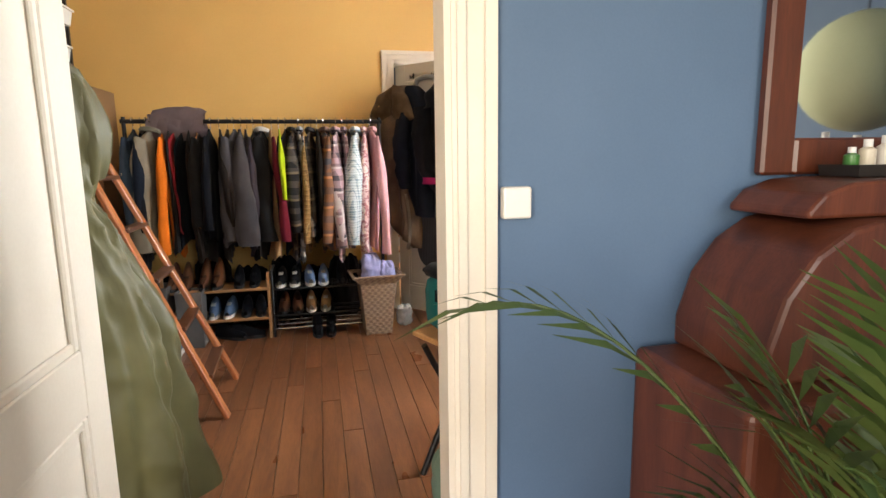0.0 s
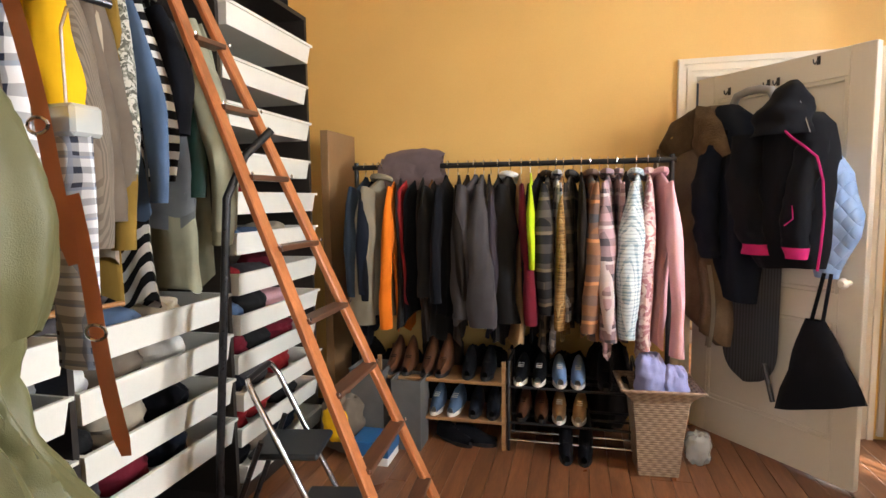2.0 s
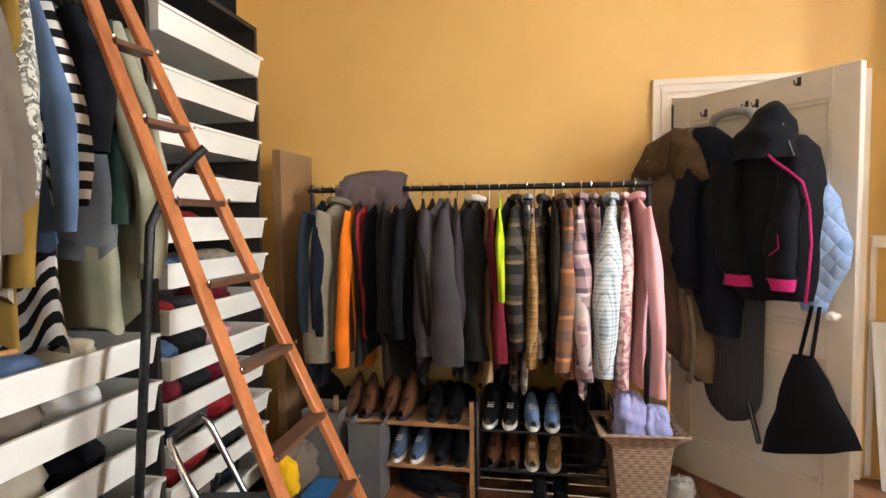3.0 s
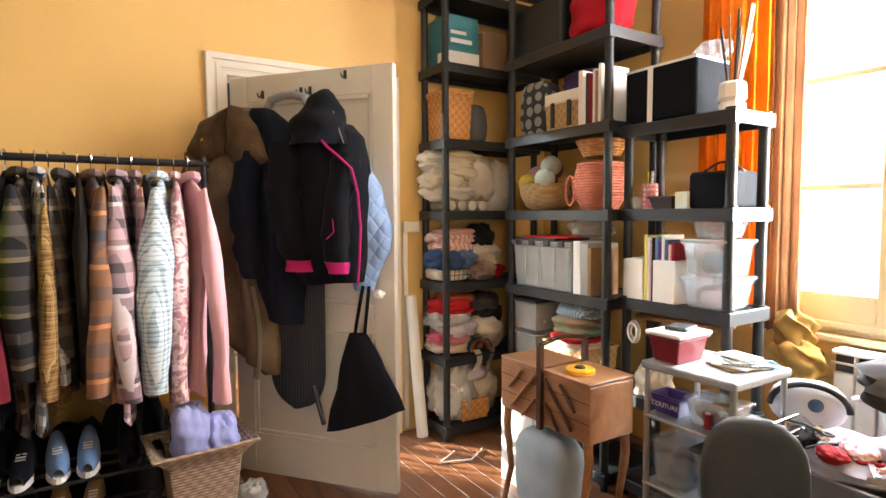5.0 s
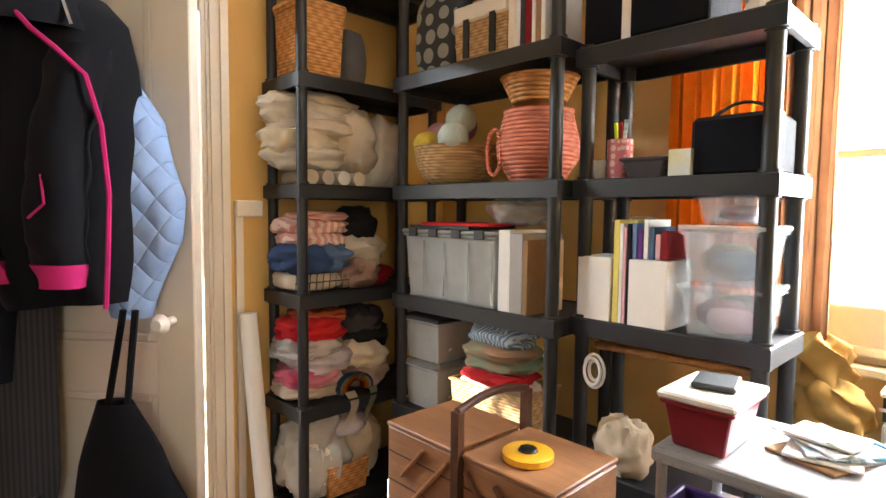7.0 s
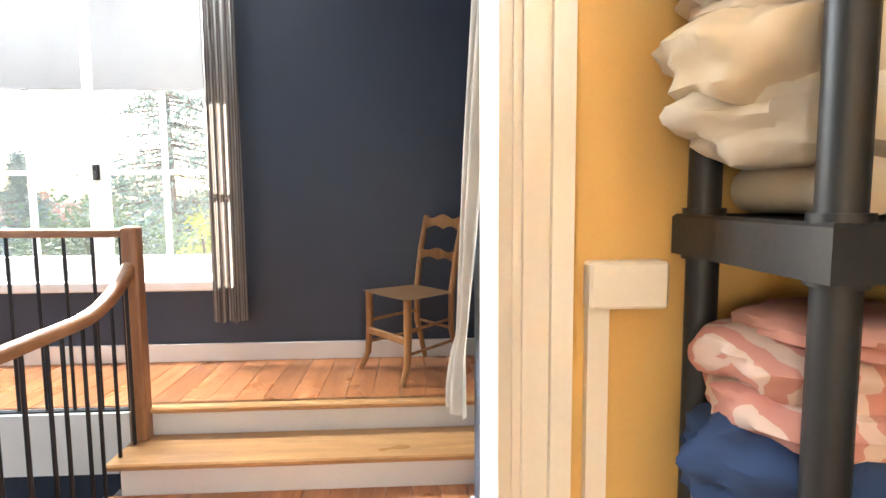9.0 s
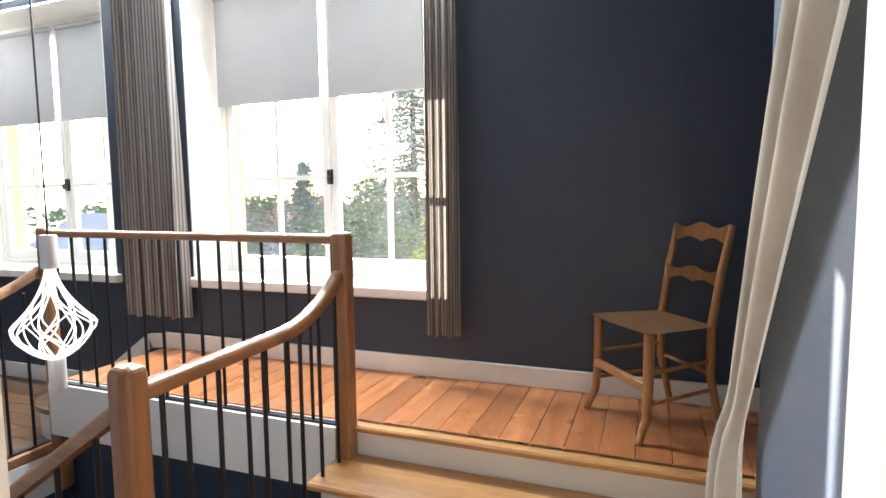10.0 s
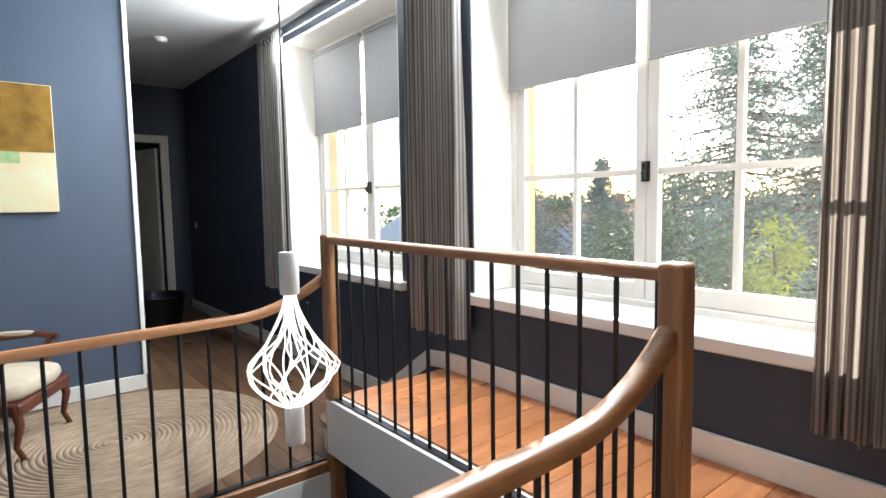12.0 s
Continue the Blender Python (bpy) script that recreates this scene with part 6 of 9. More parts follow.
heap("crumpled_fabric", (2.41, yA - 0.03, z2 + 0.075), (0.25, 0.25, 0.13), PILE[4], "crumpled royal blue fabric spilling over the shelf edge", 8, 2.5, 0.3, -8)
heap("crumpled_fabric", (2.50, yA - 0.03, z2 + 0.07), (0.20, 0.25, 0.14), C["jean"], "crumpled denim spilling over the shelf edge", 9, 2.5, 0.3, 14)
stack("towel", (2.47, yA - 0.025, z2 + 0.18), 0.26, 0.24, ((PILE[12], 0.05), (PILE[12], 0.055), (PILE[3], 0.03)), "folded pink striped towel", 21, 8)
heap("crumpled_fabric", (2.645, yA - 0.035, z2), (0.23, 0.25, 0.14), PILE[5], "crumpled beige and brown patterned fabric", 12, 2.5, 0.3)
heap("crumpled_fabric", (2.67, yA - 0.03, z2 + 0.09), (0.22, 0.24, 0.13), PILE[1], "crumpled beige fabric with a twisted end", 18, 2.4, 0.34, 25)
heap("crumpled_fabric", (2.75, yA, z2), (0.2, 0.22, 0.09), PILE[6], "folded dark red fabric", 14)
heap("crumpled_fabric", (2.68, yA, z2 + 0.18), (0.2, 0.22, 0.16), C["charcoal"], "dark grey speckled bag of fabric", 15, 2.6, 0.2)
for k in range(4):
    bm = bmesh.new()
    tube(bm, ((0, -0.10, 0.032), (0, 0.10, 0.032)), 0.03, 12)
    single("fabric_roll", bm, PILE[k % 3], (2.42 + 0.075 * k, yA, z3 + 0.004), "small cream fabric roll", "fabric", "fabric rolls", smooth=True)
for k, (x, w, z, h, m) in enumerate(((2.47, 0.37, 0.060, 0.11, PILE[2]), (2.43, 0.34, 0.115, 0.13, PILE[0]), (2.50, 0.40, 0.175, 0.14, PILE[1]), (2.44, 0.37, 0.235, 0.13, PILE[2]), (2.50, 0.34, 0.295, 0.085, PILE[0]))):
    heap("folded_fabric", (x, yA + 0.005, z3 + z), (w, 0.22, h), m, "loosely folded cream cotton fabric hanging over the shelf edge", 31 + k, 2.6, 0.26, 6 * math.sin(k * 2.2))
heap("crumpled_fabric", (2.66, yA - 0.01, z3 + 0.06), (0.24, 0.23, 0.27), PILE[1], "loosely folded beige fabric", 36, 2.6, 0.2)
heap("crumpled_fabric", (2.80, yA, z3), (0.24, 0.23, 0.30), PILE[2], "loosely folded cream fabric at the back of the shelf", 38, 2.6, 0.22)
hm = thing("wicker_hamper", (2.455, yA - 0.01, z4), "orange-brown wicker basket with a lid", "basket")
part("body", open_box(bmesh.new(), -0.10, -0.11, 0.10, 0.11, 0, 0.27, 0.012, 0.008, 0.006), M_WICK, hm)
part("lid", slab(-0.11, -0.12, 0.272, 0.11, 0.12, 0.30), M_WICK, hm, bevel=0.006)
heap("cloth_bag", (2.635, yA - 0.01, z4), (0.12, 0.18, 0.24), M_GREYF, "grey-brown padded cloth bag with a cord", 41, 4.5, 0.05, category="bag")
bx = thing("craft_box", (2.50, yA, z5), "teal and white product box with printed panels", "box")
part("body", slab(-0.11, -0.11, 0, 0.11, 0.11, 0.30), mat("teal_print", (0.05, 0.24, 0.30), (0.04, 0.18, 0.24), 3, 0.4), bx, bevel=0.003)
part("white_band", slab(-0.112, -0.113, 0.0, 0.112, 0.0, 0.09), M_PAPER, bx, "white printed band")
part("print_bar", slab(-0.09, -0.1125, 0.14, 0.06, -0.109, 0.165), M_PAPER, bx, "white printed bar")
part("print_bar", slab(-0.09, -0.1125, 0.19, 0.02, -0.109, 0.21), M_PAPER, bx, "white printed bar")
single("cardboard_box", slab(-0.09, -0.1, 0, 0.09, 0.1, 0.24), mat("kraft_card", (0.30, 0.19, 0.10), None, 4, 0.8), (2.74, yA, z5), "plain brown cardboard box", "box", bevel=0.002)

# shelf B faces west: front x 2.655, y 4.02 to 4.785
xB = 2.80
storage_box("plastic_box", (2.79, 4.66, z1), 0.20, 0.20, 0.17, M_CLEARM, M_CLEAR, "clear plastic box of sewing things", 0, [PILE[1], C["tan"]])
storage_box("plastic_box", (2.79, 4.66, z1 + 0.19), 0.20, 0.20, 0.16, M_CLEARM, M_BLACKPL, "clear plastic box with a black lid", 0, [PILE[8], C["tan"]])
st = thing("straw_basket", (2.79, 4.32, z1), "square straw basket under folded fabrics", "basket")
part("body", open_box(bmesh.new(), -0.11, -0.16, 0.11, 0.16, 0, 0.17, 0.01, 0.008, 0.006), M_WICKL, st)
stack("fabric_stack", (2.78, 4.32, z1 + 0.13), 0.20, 0.28, ((PILE[2], 0.05), (PILE[6], 0.03), (PILE[11], 0.05), (PILE[11], 0.04), (PILE[13], 0.06)), "stack of blue, green and red printed fabrics", 51)
lbx = storage_box("large_plastic_box", (2.82, 4.50, z2), 0.30, 0.46, 0.245, M_CLEARM, None, "large clear plastic box of papers and fabrics")
part("lid", slab(-0.162, -0.242, 0.246, 0.162, 0.242, 0.262), M_CLEARM, lbx, "translucent lid", bevel=0.005)
for y in (-0.17, -0.06, 0.06, 0.17):
    part("clip", slab(-0.168, y - 0.022, 0.235, -0.158, y + 0.022, 0.266), M_BLACKPL, lbx, "black lid clip", bevel=0.002)
    part("rib", slab(-0.156, y - 0.05, 0.02, -0.150, y - 0.043, 0.22), M_CLEARM, lbx)
rnd = random.Random(41)
for k in range(15):
    y = -0.20 + 0.4 * k / 14
    part("papers", slab(-0.12 - 0.015 * rnd.random(), y - 0.011, 0.01, 0.12, y + 0.011, 0.15 + 0.075 * rnd.random()), rnd.choice((M_PAPER, M_PAPER, M_CREAM, C["pink"], C["gingham"], C["sage"], PILE[3])), lbx)
for k, (y, h) in enumerate(((4.57, 0.012), (4.50, 0.01))):
    single("magazine", slab(-0.13, -0.16, 0, 0.13, 0.16, h), (M_BLACKPL, PILE[6])[k], (2.82, y, z2 + 0.265 + 0.013 * k), "dark magazine lying on the box", "magazine", turn=4 * k)
book_row((2.665, 4.25, z2), -90, ((0.05, 0.27, 0.22, M_PAPER), (0.05, 0.26, 0.22, mat("grey_board", (0.42, 0.41, 0.40), None, 3, 0.6)), (0.02, 0.24, 0.2, C["tan"])), ("white box file standing upright", "pale grey folder standing upright"))
heap("plastic_bag", (2.80, 4.26, z2 + 0.285), (0.20, 0.24, 0.10), M_CLEAR, "crumpled clear plastic bag", 61, 2.2, 0.35, category="bag")
bk = thing("straw_bowl", (2.815, 4.59, z3), "round straw basket of yarn balls", "basket")
bm = bmesh.new()
lathe(bm, ((0.085, 0.0), (0.135, 0.03), (0.163, 0.09), (0.168, 0.145), (0.173, 0.15), (0.158, 0.15), (0.15, 0.09), (0.07, 0.012)), 34)
part("body", bm, M_WICKL, bk, smooth=True)
for k, (x, y, z, r, c) in enumerate(((-0.06, -0.06, 0.15, 0.10, (0.52, 0.60, 0.56)), (0.0, -0.035, 0.225, 0.10, (0.55, 0.60, 0.52)), (-0.05, 0.06, 0.13, 0.10, (0.55, 0.40, 0.05)), (0.03, 0.08, 0.17, 0.11, (0.60, 0.32, 0.34)), (0.06, 0.02, 0.21, 0.11, (0.28, 0.09, 0.16)))):
    heap("yarn_ball", (2.785 + x * 1.2, 4.59 + y * 1.25, z3 + z - 0.03), (r * 1.15, r * 1.15, r * 1.1), mat("yarn_" + str(k), c, None, 30, 0.95, 0, 1.0, 160, (1, 6, 1)), "soft ball of knitting yarn", 70 + k, 2.0, 0.05, category="yarn", group="yarn balls")
cb = thing("coral_basket", (2.80, 4.20, z3), "coral woven basket holding a bag", "basket")
bm = bmesh.new()
lathe(bm, ((0.085, 0), (0.135, 0.08), (0.14, 0.13), (0.115, 0.23), (0.118, 0.24), (0.105, 0.235), (0.125, 0.12), (0.08, 0.012)), 28)
part("body", bm, M_CORAL, cb, smooth=True)
bm = bmesh.new()
tube(bm, [(-0.125, 0.085 + 0.03 * math.sin(a), 0.10 + 0.075 * math.cos(a)) for a in (2 * math.pi * i / 16 for i in range(17))], 0.006, 6, False)
part("handle", bm, M_CORAL, cb)
sb = thing("small_straw_basket", (2.83, 4.22, z3 + 0.27), "shallow orange wicker basket on top of another", "basket")
bm = bmesh.new()
lathe(bm, ((0.09, 0), (0.13, 0.08), (0.135, 0.085), (0.12, 0.08), (0.085, 0.01)), 26)
part("body", bm, M_WICK, sb, smooth=True)
heap("cloth_bag", (2.77, 4.62, z4), (0.15, 0.22, 0.30), cloth("scallop_print", (0.05, 0.05, 0.05), (0.30, 0.29, 0.25), "spots", freq=15.0), "dark bag with a pale scallop print", 81, 5, 0.04, category="bag")
pb = thing("picnic_basket", (2.79, 4.37, z4), "straw basket with a cream band and dark straps", "basket")
part("body", open_box(bmesh.new(), -0.10, -0.12, 0.10, 0.12, 0, 0.14, 0.006, 0.008, 0.0), M_WICKL, pb)
part("band", slab(-0.106, -0.124, 0.14, 0.106, 0.124, 0.20), M_CREAM, pb, "cream cloth band", bevel=0.006)
for y in (-0.06, 0.06):
    part("strap", slab(-0.109, y - 0.012, 0.02, -0.100, y + 0.012, 0.15), M_BLACKPL, pb, "dark leather strap")
heap("cloth_bag", (2.88, 4.40, z4 + 0.20), (0.12, 0.26, 0.14), cloth("violet_cloth", (0.12, 0.085, 0.22)), "violet cloth bag above the basket", 83, 3, 0.12, category="bag")
book_row((2.67, 4.23, z4), -90, ((0.03, 0.27, 0.2, M_CREAM), (0.018, 0.24, 0.2, M_PAPER), (0.02, 0.25, 0.2, C["grey"]), (0.025, 0.24, 0.2, C["red"]), (0.015, 0.26, 0.2, M_PAPER), (0.02, 0.25, 0.2, C["tan"]), (0.016, 0.28, 0.2, M_PAPER)), ("thin pale book standing upright", "white card folder standing upright", "old book standing upright"))
single("black_case", slab(-0.12, -0.2, 0, 0.12, 0.2, 0.30), M_BLACKPL, (2.84, 4.60, z5), "black hard case on the top shelf", "case", bevel=0.02, segs=2)
heap("red_bag", (2.82, 4.22, z5 + 0.004), (0.26, 0.32, 0.30), cloth("bright_red_cloth", (0.52, 0.012, 0.025), (0.36, 0.01, 0.018)), "bright red cloth bag", 91, 3, 0.15, category="bag")
heap("crumpled_fabric", (2.82, 4.40, z0), (0.3, 0.5, 0.3), C["grey"], "dim grey fabric heap", 92, 3, 0.2)

# shelf C faces west: front x 2.725, y 3.46 to 4.005
zc = (0.085, 0.50, 0.955, 1.37, 1.755)
ct = thing("storage_trunk", (2.855, 3.815, zc[4]), "black fabric storage trunk with a pale strap", "storage box")
part("body", slab(-0.12, -0.18, 0.004, 0.12, 0.18, 0.245), C["black"], ct, bevel=0.012, segs=2)
part("strap", slab(-0.124, 0.03, 0.0, -0.119, 0.055, 0.25), M_PAPER, ct, "pale webbing strap")
part("rim", slab(-0.122, -0.182, 0.24, 0.122, 0.182, 0.25), M_PAPER, ct, "pale piped rim")
vs = thing("white_vase", (2.82, 3.53, zc[4]), "white faceted ceramic vase with wooden sticks", "vase")
bm = bmesh.new()
lathe(bm, ((0.035, 0), (0.052, 0.012), (0.052, 0.035), (0.042, 0.045), (0.055, 0.06), (0.052, 0.115), (0.04, 0.125), (0.03, 0.12)), 8)
part("body", bm, M_WHITE, vs)
rnd = random.Random(5)
for k in range(9):
    bm = bmesh.new()
    a = rnd.uniform(0, 6.28)
    tube(bm, ((0.015 * math.cos(a), 0.015 * math.sin(a), 0.06), (0.07 * math.cos(a), 0.07 * math.sin(a), 0.30 + 0.12 * rnd.random())), 0.005, 6)
    part("stick", bm, M_CHAIRW if k % 3 else M_STEEL, vs)
heap("plastic_bag", (2.88, 3.66, zc[4] + 0.245), (0.12, 0.16, 0.08), M_CLEAR, "crumpled clear plastic bag", 95, 2.2, 0.3, category="bag")
pc = thing("pencil_cup", (2.80, 3.90, zc[3]), "pink printed cup of pens", "pen holder")
bm = bmesh.new()
lathe(bm, ((0.032, 0), (0.037, 0.003), (0.037, 0.12), (0.033, 0.12), (0.03, 0.006)), 18)
part("cup", bm, cloth("pink_print_card", (0.62, 0.20, 0.22), (0.75, 0.55, 0.52), "spots", freq=45.0), pc, smooth=True)
for k, (dx, dy, m) in enumerate(((0.012, 0.012, C["lime"]), (-0.01, -0.012, C["gingham"]), (0.0, 0.0, C["red"]))):
    bm = bmesh.new()
    tube(bm, ((dx * 0.5, dy * 0.5, 0.01), (dx * 1.6, dy * 2.2, 0.175)), 0.006, 7)
    part("pen", bm, m, pc, smooth=True)
hb = thing("black_basket", (2.85, 3.58, zc[3]), "small black handled basket", "basket")
part("body", slab(-0.09, -0.1, 0.0, 0.09, 0.1, 0.155), C["black"], hb, bevel=0.012)
bm = bmesh.new()
tube(bm, [(0, -0.09 + 0.18 * i / 10, 0.155 + 0.04 * math.sin(math.pi * i / 10)) for i in range(11)], 0.005, 6)
part("handle", bm, M_CHROME, hb, smooth=True)
single("small_carton", slab(-0.025, -0.03, 0, 0.025, 0.03, 0.075), mat("carton_print", (0.55, 0.62, 0.66), (0.65, 0.6, 0.2), 14, 0.5), (2.77, 3.70, zc[3]), "small yellow and blue carton", "box", bevel=0.002)
storage_box("grey_tray", (2.81, 3.80, zc[3]), 0.14, 0.12, 0.06, C["grey"], None, "small grey tray of tools", 0, [C["black"], C["grey"]])
bm = bmesh.new()
lathe(bm, ((0.025, 0), (0.028, 0.004), (0.028, 0.06), (0.024, 0.06), (0.022, 0.004)), 14)
single("glass_jar", bm, M_CLEAR, (2.77, 3.955, zc[3]), "small clear glass jar", "jar", smooth=True)
for k, y in enumerate((3.935, 3.77)):
    mf = thing("magazine_file", (2.80, y, zc[2]), "white cardboard magazine file with folders", "magazine file", "magazine files")
    part("body", slab(-0.07, -0.055, 0, 0.09, 0.055, 0.19), M_PAPER, mf, bevel=0.003)
book_row((2.735, 3.875, zc[2]), -90, ((0.018, 0.30, 0.2, mat("yellow_cover", (0.80, 0.68, 0.14), None, 3, 0.5)), (0.012, 0.29, 0.2, M_PAPER), (0.01, 0.28, 0.2, C["pink"]), (0.014, 0.29, 0.2, C["charcoal"])), ("slim book standing upright", "pale booklet standing upright"))
for k, (m, h) in enumerate(((C["lightblue"], 0.29), (cloth("violet_cover", (0.16, 0.05, 0.26)), 0.27), (M_PAPER, 0.30), (C["jean"], 0.28), (C["pink"], 0.26), (C["red"], 0.27))):
    single("booklet", slab(-0.06, -0.006, 0, 0.08, 0.006, h - 0.19), m, (2.80, 3.815 - 0.017 * k, zc[2] + 0.192), "thin booklet in the file", "booklet", "booklets in the file")
bm = bmesh.new()
lathe(bm, ((0.035, 0), (0.037, 0.02), (0.037, 0.30), (0.03, 0.31)), 16)
single("glass_jar", bm, M_CLEAR, (2.88, 3.86, zc[2]), "tall clear jar with a metal lid", "jar", smooth=True)
storage_box("plastic_box", (2.84, 3.585, zc[2]), 0.20, 0.19, 0.12, M_CLEAR, M_CLEAR, "clear plastic box of ribbons and spools", 0, [C["pink"], PILE[9], C["white"]])
storage_box("plastic_box", (2.84, 3.585, zc[2] + 0.14), 0.20, 0.19, 0.135, M_CLEAR, M_CLEARM, "clear plastic box with a lid", 0, [PILE[10], C["sage"]])
storage_box("plastic_box", (2.85, 3.585, zc[2] + 0.295), 0.16, 0.15, 0.07, M_CLEAR, None, "small clear box of red yarn", 0, [C["red"]])
heap("paper_bag", (2.80, 3.86, zc[1]), (0.14, 0.16, 0.15), PILE[0], "cream cloth bag with handles", 97, 3, 0.25, category="bag")
pr = thing("paper_roll", (2.74, 3.93, 0.80), "coil of pale hose hanging on the shelf", "hose")
bm = bmesh.new()
for rr in (0.024, 0.033, 0.042):
    tube(bm, [(0.01 * math.sin(rr * 900), rr * 0.8 * math.cos(a), rr * 1.2 * math.sin(a)) for a in (2 * math.pi * i / 24 for i in range(25))], 0.005, 6, False)
part("coil", bm, M_PAPER, pr, smooth=True)
for k in range(3):
    bm = bmesh.new()
    tube(bm, ((0, 0.22, 0), (0, -0.24, 0.01)), 0.012, 8)
    single("wooden_stick", bm, M_CHAIRW, (2.80 + 0.03 * k, 3.74, zc[2] - 0.09 + 0.012 * k), "wooden stick lying under the shelf", "stick", smooth=True)


# ---- sewing room: smaller furniture and clutter ----
# sewing box on legs
M_SEWW = wood("brown_sewing_box_wood", (0.40, 0.195, 0.09), (0.27, 0.115, 0.05), "Y", 0.35, 0.1, 10)
M_SEWD = wood("dark_stick_wood", (0.10, 0.04, 0.02), (0.06, 0.022, 0.012), "Y", 0.35, 0.1, 14)
sx = thing("sewing_box", (2.325, 3.965, 0.0), "brown wooden cantilever sewing box on curved legs", "sewing box", turn=0)
W2, D2, Z0, Z1 = 0.125, 0.275, 0.46, 0.70
for s, (ya, yb) in ((-1, (-D2, -0.012)), (1, (0.012, D2))):
    part("tray_case", slab(-W2, ya, Z0, W2, yb, Z1 - 0.014), M_SEWW, sx, bevel=0.004)
    part("lid", slab(-W2 - 0.004, ya, Z1 - 0.012, W2 + 0.004, yb, Z1), M_SEWW, sx, bevel=0.003)
    for k in (1, 2):
        z = Z0 + (Z1 - Z0) * k / 3
        part("tray_joint", slab(-W2 - 0.0015, ya + 0.003, z - 0.002, -W2 + 0.002, yb - 0.003, z + 0.002), M_SEWD, sx)
    for k, (o, l) in enumerate(((0.045, 0.10), (0.115, 0.185), (0.185, 0.10))):
        bm = bmesh.new()
        y0 = s * (0.03 + (0.0, 0.0, 0.09)[k])
        zt = Z1 - (0.06, 0.035, 0.035)[k] - (0.08 if k == 0 else 0.0)
        bar(bm, (-W2 - 0.010, y0, zt), (-W2 - 0.010, y0 + s * l * 0.85, zt - l * 0.95), 0.010, 0.016, (1, 0, 0))
        part("lever", bm, M_SEWD if s < 0 else M_SEWW, sx, "dark wooden lever", bevel=0.003)
part("centre_post", slab(-W2 - 0.018, -0.012, Z0 - 0.02, -W2 + 0.004, 0.012, Z1 + 0.10), M_SEWD, sx)
part("centre_post", slab(W2 - 0.004, -0.012, Z0 - 0.02, W2 + 0.018, 0.012, Z1 + 0.10), M_SEWD, sx)
bm = bmesh.new()
tube(bm, [(-W2 - 0.007 + (2 * W2 + 0.014) * i / 12, 0.0, Z1 + 0.10 + 0.022 * math.sin(math.pi * i / 12)) for i in range(13)], 0.011, 8)
part("handle", bm, M_SEWD, sx, "dark carved carrying handle", smooth=True)
for x in (-W2 + 0.02, W2 - 0.02):
    for s in (-1, 1):
        bm = bmesh.new()
        tube(bm, ((x, s * (D2 - 0.03), Z0 + 0.02), (x, s * (D2 - 0.02), Z0 - 0.08), (x, s * (D2 - 0.05), 0.18), (x, s * (D2 + 0.0), 0.0)), [0.02, 0.018, 0.014, 0.012], 8)
        part("leg", bm, M_SEWW, sx, smooth=True)
tp = thing("measuring_tape", (2.29, 3.83, Z1), "round yellow measuring tape on the sewing box", "tape measure")
bm = bmesh.new()
lathe(bm, ((0.055, 0.0), (0.06, 0.004), (0.06, 0.018), (0.055, 0.022), (0.02, 0.022)), 28)
part("case", bm, mat("yellow_plastic", (0.80, 0.42, 0.02), (0.70, 0.36, 0.02), 5, 0.35), tp, smooth=True)
bm = bmesh.new()
lathe(bm, ((0.024, 0.022), (0.02, 0.028), (0.006, 0.029)), 18)
part("hub", bm, M_STEEL, tp, smooth=True)
heap("shopping_bag", (2.30, 4.02, 0.0), (0.16, 0.34, 0.38), cloth("pale_grey_bag", (0.42, 0.47, 0.50), (0.34, 0.39, 0.42)), "pale grey bag under the sewing box", 120, 5, 0.06, category="bag", group="")
single("white_box", slab(-0.02, -0.12, 0, 0.02, 0.12, 0.42), M_PAPER, (2.36, 4.30, 0.0), "flat white cardboard box on edge", "box", bevel=0.002)

# trolley with plastic drawers
tr = thing("craft_trolley", (2.485, 3.37, 0.0), "narrow metal trolley with clear drawers and clutter", "trolley")
TW, TD = 0.165, 0.175
M_TROL = mat("silver_grey_metal", (0.42, 0.43, 0.45), (0.36, 0.37, 0.39), 5, 0.35, 0.7, 0.05, 120)
for x in (-TW + 0.012, TW - 0.012):
    for y in (-TD + 0.012, TD - 0.012):
        bm = bmesh.new()
        tube(bm, ((x, y, 0.0), (x, y, 0.80)), 0.011, 8)
        part("post", bm, M_TROL, tr, smooth=True)
for z in (0.10, 0.36, 0.615):
    part("shelf", slab(-TW, -TD, z - 0.012, TW, TD, z), M_TROL, tr, bevel=0.004)
part("top", slab(-TW - 0.006, -TD - 0.006, 0.785, TW + 0.006, TD + 0.006, 0.815), mat("trolley_top_plastic", (0.34, 0.35, 0.37), (0.28, 0.29, 0.31), 4, 0.3), tr, "pale grey tray top", bevel=0.008, segs=2)
bm = bmesh.new()
tube(bm, ((-TW, -TD - 0.03, 0.66), (TW, -TD - 0.03, 0.66)), 0.006, 8)
part("rail", bm, M_CHROME, tr, smooth=True)
storage_box("purple_box", (2.41, 3.48, 0.615), 0.10, 0.12, 0.075, mat("purple_carton", (0.07, 0.03, 0.18), (0.05, 0.02, 0.14), 4, 0.4), None, "small purple carton of notions")
cu = bpy.data.curves.new("carton_words", "FONT")
cu.body, cu.size, cu.align_x, cu.extrude = "COUTURE", 0.024, "CENTER", 0.0004
words = new("carton_words", cu)
words.data.materials.append(M_PAPER)
words.matrix_world = Matrix.Translation((2.3595, 3.48, 0.645)) @ Matrix(((0, 0, -1, 0), (-1, 0, 0, 0), (0, 1, 0, 0), (0, 0, 0, 1)))
